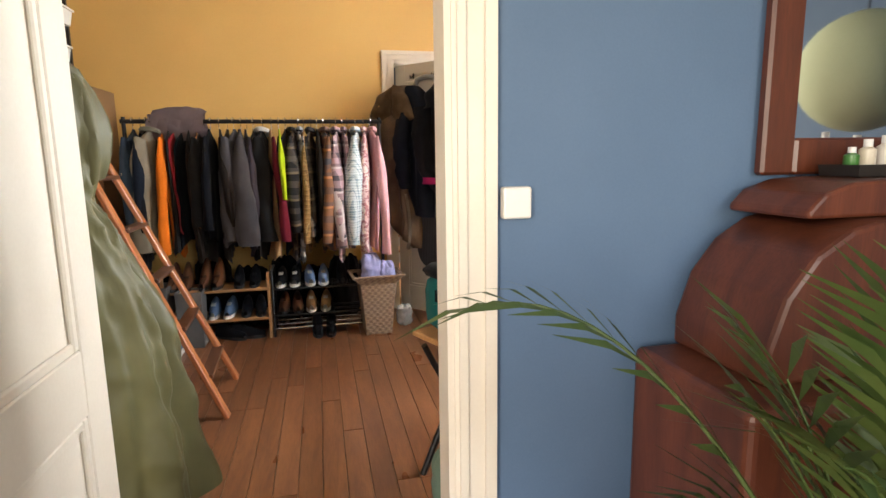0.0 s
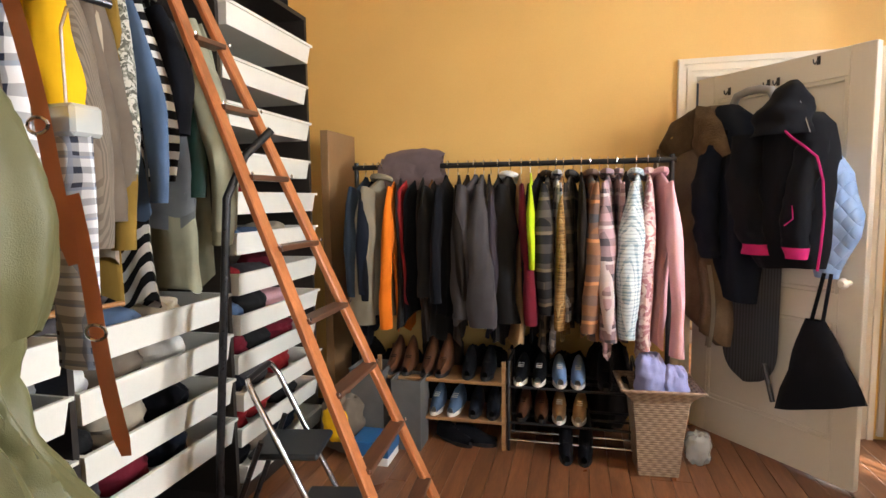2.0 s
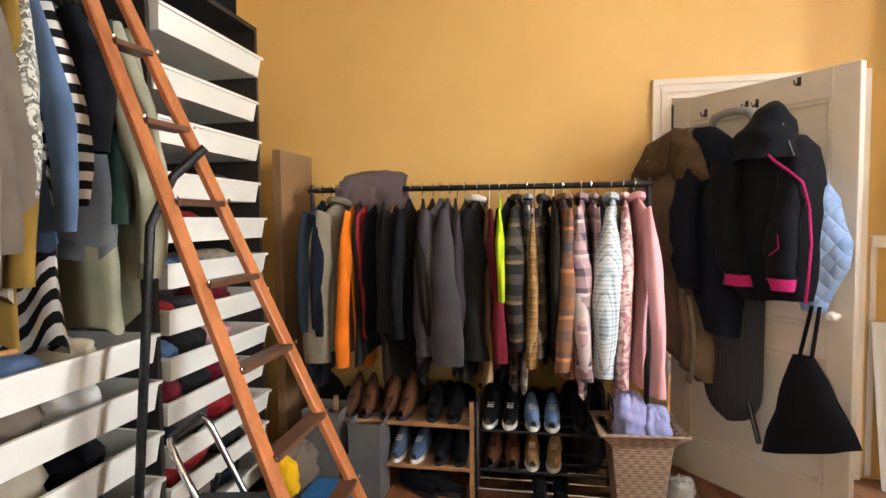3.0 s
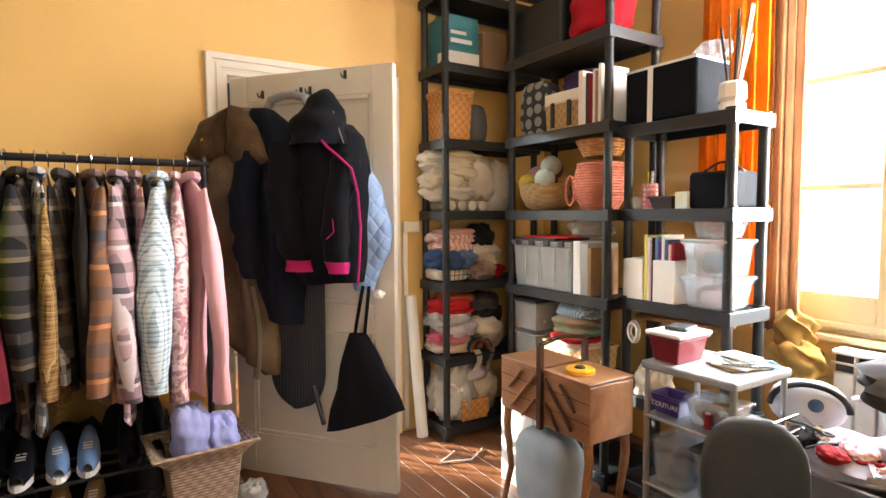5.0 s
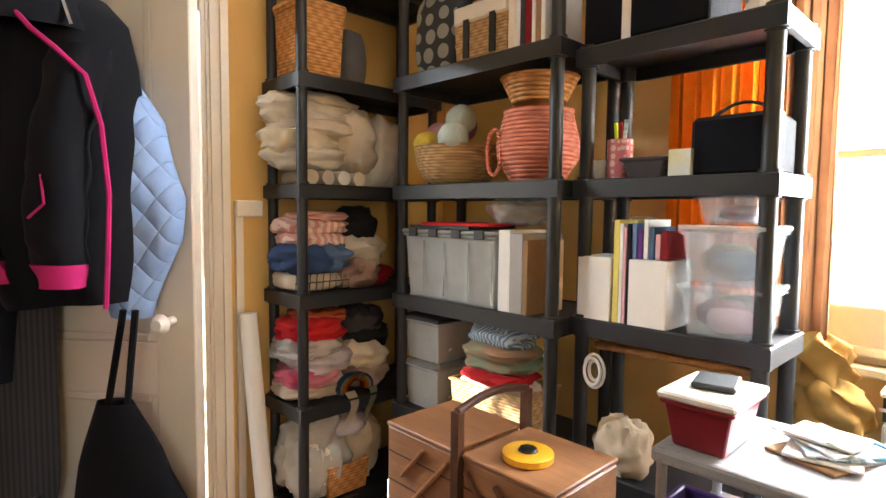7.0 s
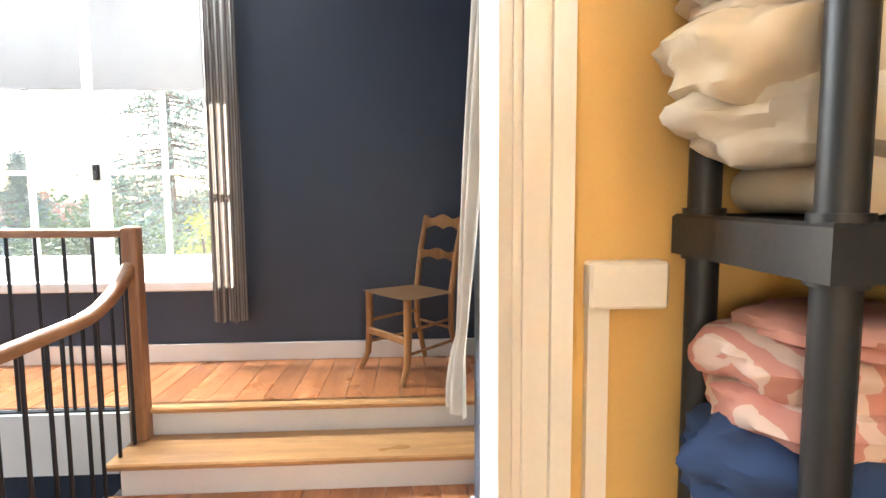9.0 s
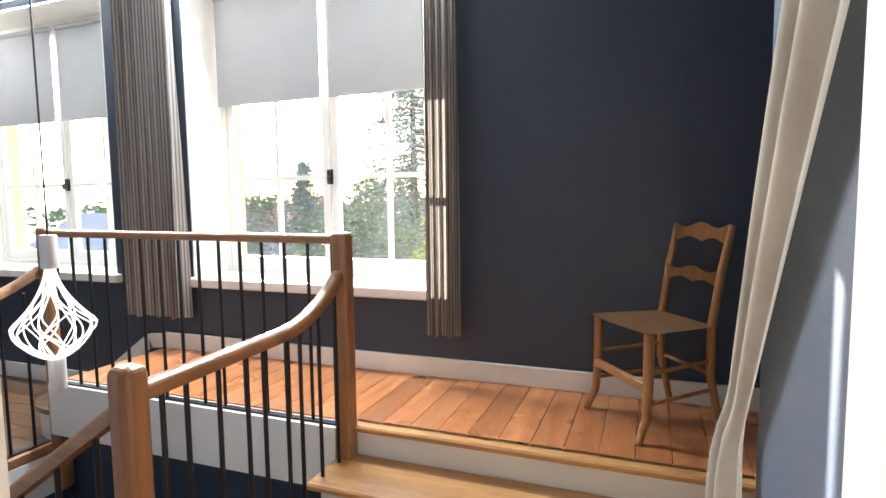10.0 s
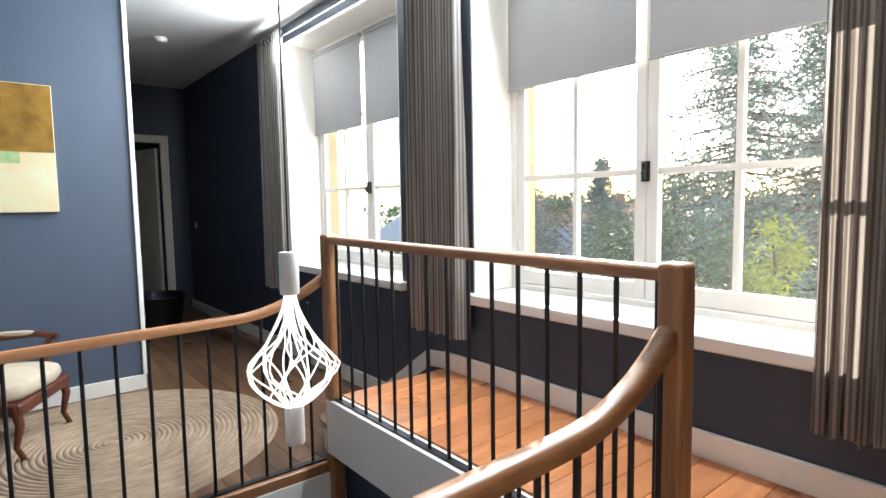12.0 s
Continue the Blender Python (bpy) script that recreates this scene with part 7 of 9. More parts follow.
tagged(words, "white lettering on the purple carton", "lettering")
storage_box("plastic_box", (2.42, 3.31, 0.615), 0.12, 0.17, 0.10, M_CLEAR, None, "clear box of thread spools", 0, [C["red"], C["cream"], C["tan"], C["white"]])
storage_box("plastic_box", (2.45, 3.45, 0.36), 0.20, 0.15, 0.15, M_CLEAR, M_CLEAR, "clear drawer of sewing notions", 0, [C["jean"], C["grey"]])
storage_box("plastic_box", (2.45, 3.28, 0.36), 0.20, 0.15, 0.17, M_CLEAR, M_BLACKPL, "clear drawer of blue fabric scraps", 0, [PILE[10], C["lightblue"]])
storage_box("plastic_box", (2.45, 3.37, 0.10), 0.22, 0.30, 0.18, M_CLEAR, M_CLEAR, "clear drawer of pale fabric", 0, [C["white"], C["lightblue"], C["pink"]])
rb = storage_box("red_storage_box", (2.425, 3.475, 0.816), 0.17, 0.125, 0.095, mat("dark_red_plastic", (0.24, 0.012, 0.022), (0.20, 0.01, 0.018), 4, 0.35), M_WHITE, "dark red plastic box with a white lid")
single("black_notebook", slab(-0.05, -0.04, 0, 0.05, 0.04, 0.012), M_BLACKPL, (2.44, 3.475, 0.929), "small black notebook on the box", "notebook", turn=12, bevel=0.003)
for k, (w, m) in enumerate(((0.17, C["tan"]), (0.16, M_PAPER), (0.14, C["gingham"]), (0.15, M_CLEARM), (0.12, M_PAPER))):
    single("pattern_envelope", slab(-w / 2, -w / 2.6, 0, w / 2, w / 2.6, 0.007), m, (2.52, 3.30, 0.8155 + 0.0085 * k), "flat envelope in a loose pile", "papers", "papers on the trolley", 25 * k - 20, bevel=0.002)
single("green_label", slab(-0.025, -0.009, 0, 0.025, 0.009, 0.002), mat("lime_label", (0.35, 0.75, 0.10), None, 3, 0.5), (2.49, 3.29, 0.8595), "small lime green tag on papers", "label", turn=20)

# radiator under the window
M_RADIN = mat("shaded_radiator_inside", (0.05, 0.045, 0.04), None, 6, 0.8)
ra = thing("radiator", (3.235, 2.11, 0.11), "white ribbed radiator under the window", "radiator")
for k in range(15):
    y = 0.08 * k
    part("element", slab(0.0, y + 0.003, 0.0, 0.085, y + 0.077, 0.575), M_WHITE, ra, bevel=0.010, segs=2)
    part("grille_bar", slab(0.004, y - 0.004, 0.575, 0.08, y + 0.004, 0.652), M_CREAM, ra)
# dark core paints the shade inside the grille slots
part("core", slab(0.03, 0.0, 0.575, 0.08, 1.2, 0.65), M_RADIN, ra, "dark inside of the grille, its shade painted in")
part("grille_rail", slab(0.0, -0.005, 0.612, 0.008, 1.205, 0.620), M_CREAM, ra)
part("top_grille", slab(-0.004, -0.005, 0.652, 0.09, 1.205, 0.672), M_WHITE, ra, bevel=0.006)
part("pipe", slab(0.02, 1.2, 0.04, 0.05, 1.26, 0.07), M_WHITE, ra)

# orange curtain, tied in a knot
M_ORANGE = cloth("orange_curtain", (0.80, 0.24, 0.012), (0.68, 0.17, 0.01), trans=0.35)
M_OCHRE = cloth("ochre_lining", (0.48, 0.30, 0.09), (0.36, 0.21, 0.06), trans=0.2)
# the same curtain where it is backlit, its shade painted as rust brown
M_ORANGE_SHADED = cloth("orange_curtain_shaded", (0.30, 0.135, 0.06), (0.20, 0.09, 0.042), trans=0.15)


def knot(parent, at, size, seed):
    """The lower end of a curtain tied up in a loose knot, with folds turning round it."""
    bm = bmesh.new()
    rows = []
    for j in range(27):
        v = math.pi * (0.03 + 0.94 * j / 26)
        row = []
        for i in range(48):
            a = 2 * math.pi * i / 48
            r = math.sin(v) ** 0.7 * (1 + 0.20 * math.sin(5 * a + 5 * v + seed) * math.sin(v) + 0.30 * noise.noise(Vector((1.5 * math.cos(a) + seed, 1.5 * math.sin(a), 2.2 * v))))
            row.append((at[0] + size[0] / 2 * r * math.cos(a), at[1] + size[1] / 2 * r * math.sin(a) + 0.02 * math.sin(3 * v), at[2] + size[2] / 2 * (1 - math.cos(v)) + 0.012 * math.sin(4 * a + 3 * v)))
        rows.append(row + [row[0]])
    sheet(bm, rows)
    bmesh.ops.remove_doubles(bm, verts=bm.verts[:], dist=0.0004)
    return part("knot", bm, M_OCHRE, parent, "knotted ochre end of the curtain", smooth=True)


oc = curtain("curtain_orange", (3.25, 3.77, 0.0), 0.36, 2.95, 0.86, 6, 0.022, M_ORANGE, "glowing orange curtain beside the window", 90)
oc3 = curtain("curtain_shaded", (3.235, 3.52, 0.0), 0.19, 2.95, 0.82, 4, 0.03, M_ORANGE_SHADED, "shaded folds of the orange curtain, painted rust brown and tied in a knot", 90, 0.15)
knot(oc3, (-0.09, 0.04, 0.60), (0.20, 0.18, 0.20), 2.0)
knot(oc3, (-0.07, 0.03, 0.76), (0.15, 0.15, 0.16), 5.0)
oc2 = curtain("curtain_shaded", (3.235, 2.79, 0.0), 0.24, 2.95, 0.80, 5, 0.03, M_ORANGE_SHADED, "curtain on the window's other side, its shade painted rust brown", 90)
knot(oc2, (0.11, 0.15, 0.46), (0.25, 0.20, 0.40), 8.0)
knot(oc2, (0.06, 0.10, 0.72), (0.18, 0.17, 0.22), 3.0)

# steam iron on the clutter heap
M_IRONW = mat("pale_grey_plastic", (0.55, 0.56, 0.60), (0.48, 0.49, 0.54), 4, 0.35)
si = thing("steam_iron_station", (2.77, 3.19, 0.585), "pale grey steam iron station with a dark rim", "iron", turn=-62)
bm = lump(bmesh.new(), (0, 0, 0), (0.24, 0.13, 0.17), 140, 2.4, 0.02)
part("body", bm, M_IRONW, si, smooth=True)
bm = bmesh.new()
tube(bm, [(0.118 * math.cos(a), -0.064, 0.085 + 0.085 * math.sin(a)) for a in (math.pi * i / 16 for i in range(17))], 0.011, 8)
part("rim", bm, M_BLACKPL, si, smooth=True)
bm = bmesh.new()
lathe(bm, ((0.022, 0.0), (0.024, 0.004), (0.018, 0.008)), 16, (0, 0, 0))
part("dial", bm, C["jean"], si, "blue round dial", smooth=True).matrix_basis = pose(0.02, -0.066, 0.10, 90)
bm = bmesh.new()
tube(bm, ((0.13, 0, 0.12), (0.20, -0.02, 0.14), (0.23, -0.03, 0.05), (0.19, -0.04, -0.08)), 0.011, 8)
part("hose", bm, M_IRONW, si, smooth=True)
lb = thing("laundry_crate", (2.74, 3.06, 0.0), "grey crate with folded white and pink linen", "crate")
part("body", open_box(bmesh.new(), -0.20, -0.20, 0.20, 0.20, 0, 0.52, 0.03, 0.008, 0.01), mat("grey_crate_plastic", (0.20, 0.21, 0.23), None, 4, 0.5), lb)
heap("linen", (2.74, 3.05, 0.50), (0.36, 0.36, 0.08), cloth("white_linen", (0.50, 0.49, 0.56), (0.44, 0.38, 0.46)), "folded white linen on the crate", 143, 4, 0.12, group="")
sc = thing("scissors", (2.60, 2.93, 0.585), "pair of scissors with red handles", "scissors", turn=30)
for s in (-1, 1):
    bm = bmesh.new()
    tube(bm, [(0.03 + 0.022 * math.cos(a), s * 0.02 + 0.015 * math.sin(a), 0) for a in (2 * math.pi * i / 14 for i in range(15))], 0.006, 6, False)
    part("handle", bm, C["red"], sc, "red plastic handle", smooth=True)
    part("blade", slab(-0.09, s * 0.004 - 0.004, -0.002, 0.02, s * 0.004 + 0.004, 0.002), M_CHROME, sc)
bm = bmesh.new()
tube(bm, ((0, 0, 0), (0.16, -0.10, 0.01)), 0.009, 8)
single("pink_rod", bm, C["pinkprint"], (2.56, 2.90, 0.588), "pink plastic knitting tube", "tube", smooth=True)

# tools and notions heaped beside the iron
rnd = random.Random(63)
for k in range(7):
    bm = bmesh.new()
    x, y, a = rnd.uniform(2.55, 2.68), rnd.uniform(3.02, 3.18), rnd.uniform(0, 3.1)
    ln = rnd.uniform(0.10, 0.17)
    tube(bm, ((-ln / 2, 0, 0), (0, 0.004, 0.012), (ln / 2, 0, 0.004)), [0.006, 0.005, 0.003], 7)
    tube(bm, [(-ln / 2 - 0.016 + 0.016 * math.cos(t), 0.012 * math.sin(t), 0) for t in (2 * math.pi * i / 12 for i in range(13))], 0.004, 6, False)
    single("steel_tool", bm, M_CHROME if k % 3 else M_BLACKPL, (x, y, 0.592 + 0.008 * k), "small shiny sewing tool lying on the linen", "tool", "tools on the linen", math.degrees(a), smooth=True)
for k, (x, y, w, h, m, what) in enumerate(((2.60, 3.13, 0.10, 0.06, C["charcoal"], "small black pouch"), (2.66, 2.98, 0.12, 0.05, C["pinkprint"], "folded pink printed cloth"), (2.72, 2.92, 0.14, 0.06, C["lavender2"], "folded lavender cloth"), (2.56, 3.02, 0.09, 0.04, C["red"], "small red cloth"))):
    heap("clutter_cloth", (x, y, 0.575), (w, w * 0.9, h), m, what + " on the linen crate", 640 + k, 2.6, 0.22, 20 * k, group="cloths on the crate")
for k, (x, z, r, h, m) in enumerate(((2.36, 0.716, 0.016, 0.05, "red"), (2.395, 0.716, 0.015, 0.055, "cream"), (2.43, 0.716, 0.014, 0.05, "tan"), (2.46, 0.716, 0.015, 0.045, "pink"))):
    sp = thing("thread_spool", (x, 3.31 - 0.03 * k, 0.625), "spool of coloured sewing thread", "spool", "thread spools")
    bm = bmesh.new()
    lathe(bm, ((r, 0.0), (r, 0.004), (r * 0.75, 0.006), (r * 0.75, h - 0.006), (r, h - 0.004), (r, h)), 14)
    part("thread", bm, C[m], sp, smooth=True)
    bm = bmesh.new()
    lathe(bm, ((r * 0.5, h), (r * 0.5, h + 0.004)), 10)
    part("cap", bm, M_PAPER, sp)
bm = bmesh.new()
tube(bm, [(2.58 + 0.05 * math.cos(a) * (1 + 0.1 * math.sin(3 * a)), 3.235 + 0.04 * math.sin(a), 0.826 + 0.004 * math.sin(2 * a)) for a in (2 * math.pi * i / 24 * 1.8 for i in range(25))], 0.004, 6)
single("yarn_skein", bm, mat("light_blue_cord", (0.10, 0.36, 0.55), None, 4, 0.5), (0, 0, 0), "light blue yarn skein coiled on the trolley", "yarn", smooth=True)

# office chair, green bin
gc = thing("office_chair", (1.81, 2.85, 0.0), "grey upholstered office chair back", "chair", turn=-60)
bm = lump(bmesh.new(), (0, 0, 0.44), (0.42, 0.42, 0.09), 150, 3.5, 0.02)
part("seat", bm, C["grey"], gc, smooth=True)
bm = lump(bmesh.new(), (0, 0.20, 0.53), (0.24, 0.08, 0.32), 151, 2.6, 0.02)
part("backrest", bm, cloth("grey_green_upholstery", (0.10, 0.105, 0.11), (0.075, 0.08, 0.085)), gc, smooth=True)
bm = bmesh.new()
tube(bm, ((0, 0, 0.06), (0, 0, 0.46)), 0.028, 10)
part("column", bm, M_BLACKPL, gc, smooth=True)
for k in range(5):
    a = 2 * math.pi * k / 5
    bm = bmesh.new()
    tube(bm, ((0, 0, 0.08), (0.27 * math.cos(a), 0.27 * math.sin(a), 0.06)), [0.022, 0.014], 8)
    lg = part("base_arm", bm, M_BLACKPL, gc, smooth=True)
    bm = bmesh.new()
    tube(bm, ((0.27 * math.cos(a), 0.27 * math.sin(a) - 0.012, 0.025), (0.27 * math.cos(a), 0.27 * math.sin(a) + 0.012, 0.025)), 0.025, 10)
    part("castor", bm, M_BLACKPL, lg, smooth=True)
gb = thing("green_bin", (1.97, 2.49, 0.0), "tall grey-green laundry bin", "laundry bin")
bm = bmesh.new()
lathe(bm, ((0.13, 0), (0.18, 0.98), (0.19, 0.99), (0.175, 0.99), (0.125, 0.02)), 30)
part("body", bm, mat("grey_green_plastic", (0.075, 0.115, 0.085), (0.06, 0.09, 0.07), 3, 0.4), gb, smooth=True)
heap("blanket", (1.98, 2.49, 0.972), (0.43, 0.43, 0.10), cloth("grey_fleece", (0.11, 0.10, 0.105), (0.08, 0.075, 0.078)), "folded grey fleece blanket on the bin", 161, 3, 0.2, category="blanket", group="")
heap("blanket", (2.00, 2.48, 1.045), (0.35, 0.37, 0.12), cloth("grey_fleece_top", (0.12, 0.11, 0.115), (0.085, 0.08, 0.083)), "crumpled grey fleece on the bin", 163, 2.6, 0.2, category="blanket", group="")

# white trunking, box and paper roll by the landing door
single("junction_box", slab(-0.055, -0.035, -0.045, 0.055, 0, 0.02), M_CREAM, (2.257, 5.24, 1.29), "cream cable junction box on the wall", "junction box", bevel=0.004)
setting("trim_cable_trunking", slab(2.205, 5.222, 0.02, 2.235, 5.24, 1.245), M_CREAM, "cream cable trunking on the wall", "trim")
bm = bmesh.new()
tube(bm, ((0, 0, 0), (-0.03, 0.085, 0.86)), 0.035, 14)
single("paper_roll", bm, M_PAPER, (2.262, 5.10, 0.0), "tall white paper roll leaning on the wall", "paper roll", smooth=True)
bm = bmesh.new()
tube(bm, ((2.3, 4.80, 0.008), (2.15, 4.72, 0.008), (2.32, 4.66, 0.008), (2.45, 4.74, 0.008)), 0.005, 6)
single("cable", bm, M_PAPER, (0, 0, 0), "white cable lying on the floor", "cable", smooth=True)

# wicker waste basket with towel
wb2 = thing("wicker_basket", (0.945, 4.60, 0.0), "tapered grey-brown wicker basket with a flared rim", "basket", turn=4)


def taper_basket(bm, b, t, h, rim):
    rings = []
    for k, z in ((b, 0.0), (b + (t - b) * 0.5, h * 0.5), (t, h * 0.86), (rim, h), (rim - 0.012, h), (t - 0.012, h * 0.86), (b - 0.01, 0.015)):
        rings.append([bm.verts.new((k * c, k * 0.8 * s, z)) for c, s in ((-1, -1), (1, -1), (1, 1), (-1, 1))])
    for a, c in zip(rings, rings[1:]):
        for i in range(4):
            bm.faces.new((a[i], a[(i + 1) % 4], c[(i + 1) % 4], c[i]))
    bm.faces.new(rings[0][::-1])
    bm.faces.new(rings[-1])
    return bm


part("body", taper_basket(bmesh.new(), 0.098, 0.135, 0.455, 0.19), M_WICKG, wb2, bevel=0.006)
bm = bmesh.new()
tube(bm, ((-0.19, -0.152, 0.455), (0.19, -0.152, 0.455), (0.19, 0.152, 0.455), (-0.19, 0.152, 0.455), (-0.19, -0.152, 0.455)), 0.008, 6)
part("rim", bm, M_WICKG, wb2)
cl("lavender", (0.42, 0.44, 0.78), (0.34, 0.36, 0.68))
heap("towel", (0.915, 4.60, 0.36), (0.15, 0.16, 0.23), C["lavender"], "lavender towel stuffed in the basket", 171, 3, 0.2, category="towel", group="")
heap("towel", (1.02, 4.60, 0.34), (0.14, 0.16, 0.20), C["lavender"], "lavender towel stuffed in the basket", 172, 3, 0.2, category="towel", group="")
heap("plastic_bag", (1.17, 4.72, 0.0), (0.12, 0.12, 0.16), M_CLEARM, "small white plastic bag on the floor", 173, 3, 0.2, category="bag", group="")

# shoe rack and shoes
M_RACKW = wood("pale_rack_wood", (0.40, 0.23, 0.11), (0.28, 0.14, 0.06), "X", 0.45, 0.15, 12)
sr = thing("shoe_rack", (-0.56, 4.78, 0.0), "low wooden shoe rack with two tiers", "shoe rack")
for z in (0.145, 0.365):
    part("tier", slab(0, -0.14, z, 0.735, 0.14, z + 0.018), M_RACKW, sr, bevel=0.003)
for x in (0.0, 0.715):
    for y in (-0.14, 0.12):
        part("leg", slab(x, y, 0, x + 0.02, y + 0.02, 0.50), M_RACKW, sr)
sr2 = thing("shoe_rack", (0.19, 4.78, 0.0), "low black metal shoe rack with tiers", "shoe rack")
for z in (0.06, 0.16, 0.36):
    for y in (-0.12, 0.0, 0.12):
        bm = bmesh.new()
        tube(bm, ((0, y, z), (0.66, y, z)), 0.008, 8)
        part("bar", bm, M_IRON if z > 0.1 else M_CHROME, sr2, smooth=True)
for x in (0.0, 0.66):
    bm = bmesh.new()
    tube(bm, ((x, -0.12, 0), (x, -0.12, 0.5), (x, 0.12, 0.5), (x, 0.12, 0)), 0.009, 8)
    part("end_frame", bm, M_IRON, sr2, smooth=True)


def shoe(place, turn, upper, sole, label, high=0.0):
    """Toe towards -y, heel at +y."""
    s = thing("shoe", place, label, "shoe", "shoes on the rack", turn)
    L = 0.245
    for nm, zz, grow, m in (("sole", (0.0, 0.022), 1.04, sole),):
        bm = bmesh.new()
        rings = []
        for z in zz:
            rings.append([bm.verts.new((x * grow, y, z)) for x, y in [((0.040 if math.sin(a) < 0 else 0.033) * math.cos(a), L / 2 * math.sin(a)) for a in (2 * math.pi * i / 18 for i in range(18))]])
        for i in range(18):
            bm.faces.new((rings[0][i], rings[0][(i + 1) % 18], rings[1][(i + 1) % 18], rings[1][i]))
        bm.faces.new(rings[0][::-1])
        bm.faces.new(rings[1])
        part(nm, bm, m, s)
    bm = bmesh.new()
    rows = []
    for j in range(11):
        f = j / 10
        y = -L / 2 + 0.004 + (L - 0.008) * f
        w = 0.04 * math.sin(math.pi * min(1, 0.10 + 0.62 * f)) ** 0.7
        h = 0.035 + 0.055 * min(1, f * 1.5) ** 1.5 + high * max(0, f - 0.4)
        rows.append([(w * math.cos(a), y, 0.02 + h * math.sin(a) ** 0.8) for a in (math.pi * i / 10 for i in range(11))])
    sheet(bm, rows)
    bmesh.ops.contextual_create(bm, geom=[e for e in bm.edges if e.is_boundary and abs(e.verts[0].co.y) > L / 2 - 0.01 and abs(e.verts[1].co.y) > L / 2 - 0.01])
    part("upper", bm, upper, s, smooth=True)
    bm = bmesh.new()
    for k in range(4):
        tube(bm, ((-0.016, -0.03 + 0.018 * k, 0.086 + 0.004 * k), (0.016, -0.03 + 0.018 * k, 0.086 + 0.004 * k)), 0.003, 5)
    part("laces", bm, C["white"] if sole is M_PAPER else C["charcoal"], s)
    return s


LEATHER = mat("brown_leather", (0.13, 0.055, 0.028), (0.08, 0.03, 0.016), 8, 0.4)
SHOES = (
    (-0.50, 0.383, LEATHER, M_BLACKPL, "brown leather ankle boot", 0.12), (-0.41, 0.383, LEATHER, M_BLACKPL, "brown leather ankle boot", 0.12), (-0.29, 0.383, LEATHER, M_BLACKPL, "dark brown leather boot", 0.16), (-0.20, 0.383, LEATHER, M_BLACKPL, "dark brown leather boot", 0.16),
    (-0.05, 0.383, C["black"], M_BLACKPL, "black leather shoe", 0.05), (0.06, 0.383, C["black"], M_BLACKPL, "black leather shoe", 0.05),
    (-0.47, 0.163, LEATHER, M_PAPER, "brown trainer with a pale sole", 0.03), (-0.35, 0.163, LEATHER, M_PAPER, "brown trainer with a pale sole", 0.03), (-0.24, 0.163, C["jean"], M_PAPER, "blue canvas trainer with a white sole", 0.02), (-0.13, 0.163, C["jean"], M_PAPER, "blue canvas trainer with a white sole", 0.02),
    (-0.01, 0.163, C["navy"], M_BLACKPL, "dark navy trainer", 0.02), (0.09, 0.163, C["navy"], M_BLACKPL, "dark navy trainer", 0.02),
    (0.25, 0.369, C["black"], M_PAPER, "black trainer with a white sole", 0.03), (0.35, 0.369, C["black"], M_PAPER, "black trainer with a white sole", 0.03), (0.46, 0.369, C["lightblue"], M_PAPER, "blue and white running shoe", 0.03), (0.56, 0.369, C["lightblue"], M_PAPER, "blue and white running shoe", 0.03),
    (0.26, 0.169, LEATHER, M_BLACKPL, "brown leather shoe", 0.02), (0.36, 0.169, LEATHER, M_BLACKPL, "brown leather shoe", 0.02), (0.46, 0.169, C["tan"], M_PAPER, "tan slip-on shoe", 0.02), (0.57, 0.169, C["tan"], M_PAPER, "tan slip-on shoe", 0.02),
    (0.70, 0.369, C["black"], M_BLACKPL, "black boot", 0.14), (0.79, 0.369, C["black"], M_BLACKPL, "black boot", 0.14))
for i, (x, z, u, so, lab, hi) in enumerate(SHOES):
    shoe((x, 4.77, z), 4 * math.sin(i * 1.9), u, so, lab + " on the shoe rack", hi)
for i, x in enumerate((0.50, 0.60)):
    shoe((x, 4.66, 0.0), 3 - 6 * i, C["black"], M_BLACKPL, "black wellington boot standing on the floor", 0.20)
for i, x in enumerate((-0.12, 0.0)):
    shoe((x, 4.70, 0.0), 60 + 25 * i, C["black"], M_BLACKPL, "black sandal lying on the floor", 0.0)

# bins and boxes below the ladder
for i, (x, y, w, h) in enumerate(((-0.36, 4.62, 0.085, 0.40), (-0.60, 4.66, 0.10, 0.44))):
    fb = thing("fabric_bin", (x, y, 0.0), "grey square fabric bin", "bin", "grey fabric bins")
    part("body", open_box(bmesh.new(), -w, -w, w, w, 0, h, 0.006, 0.006, 0.004), M_GREYF, fb)
bb = thing("shoe_box", (-0.50, 4.42, 0.0), "blue and white shoe box on the floor", "box")
part("base", slab(-0.10, -0.09, 0, 0.10, 0.09, 0.06), M_PAPER, bb, bevel=0.002)
part("lid", slab(-0.104, -0.094, 0.045, 0.104, 0.094, 0.125), mat("blue_card", (0.02, 0.13, 0.34), None, 4, 0.5), bb, "blue lid", bevel=0.003)
heap("bag", (-0.72, 4.50, 0.0), (0.22, 0.22, 0.30), C["taupe"], "brown backpack with yellow patches on the floor", 181, 3, 0.15, category="bag", group="")
heap("bag", (-0.70, 4.36, 0.10), (0.14, 0.08, 0.18), C["yellow"], "yellow bag hanging by the wardrobe", 182, 3, 0.15, category="bag", group="")
single("wooden_board", slab(-0.03, -0.20, 0, 0.02, 0.20, 1.80), mat("panel_board", (0.28, 0.16, 0.075), None, 3, 0.6), (-0.90, 4.95, 0.0), "tall brown board leaning beside the wardrobe", "board", bevel=0.002)
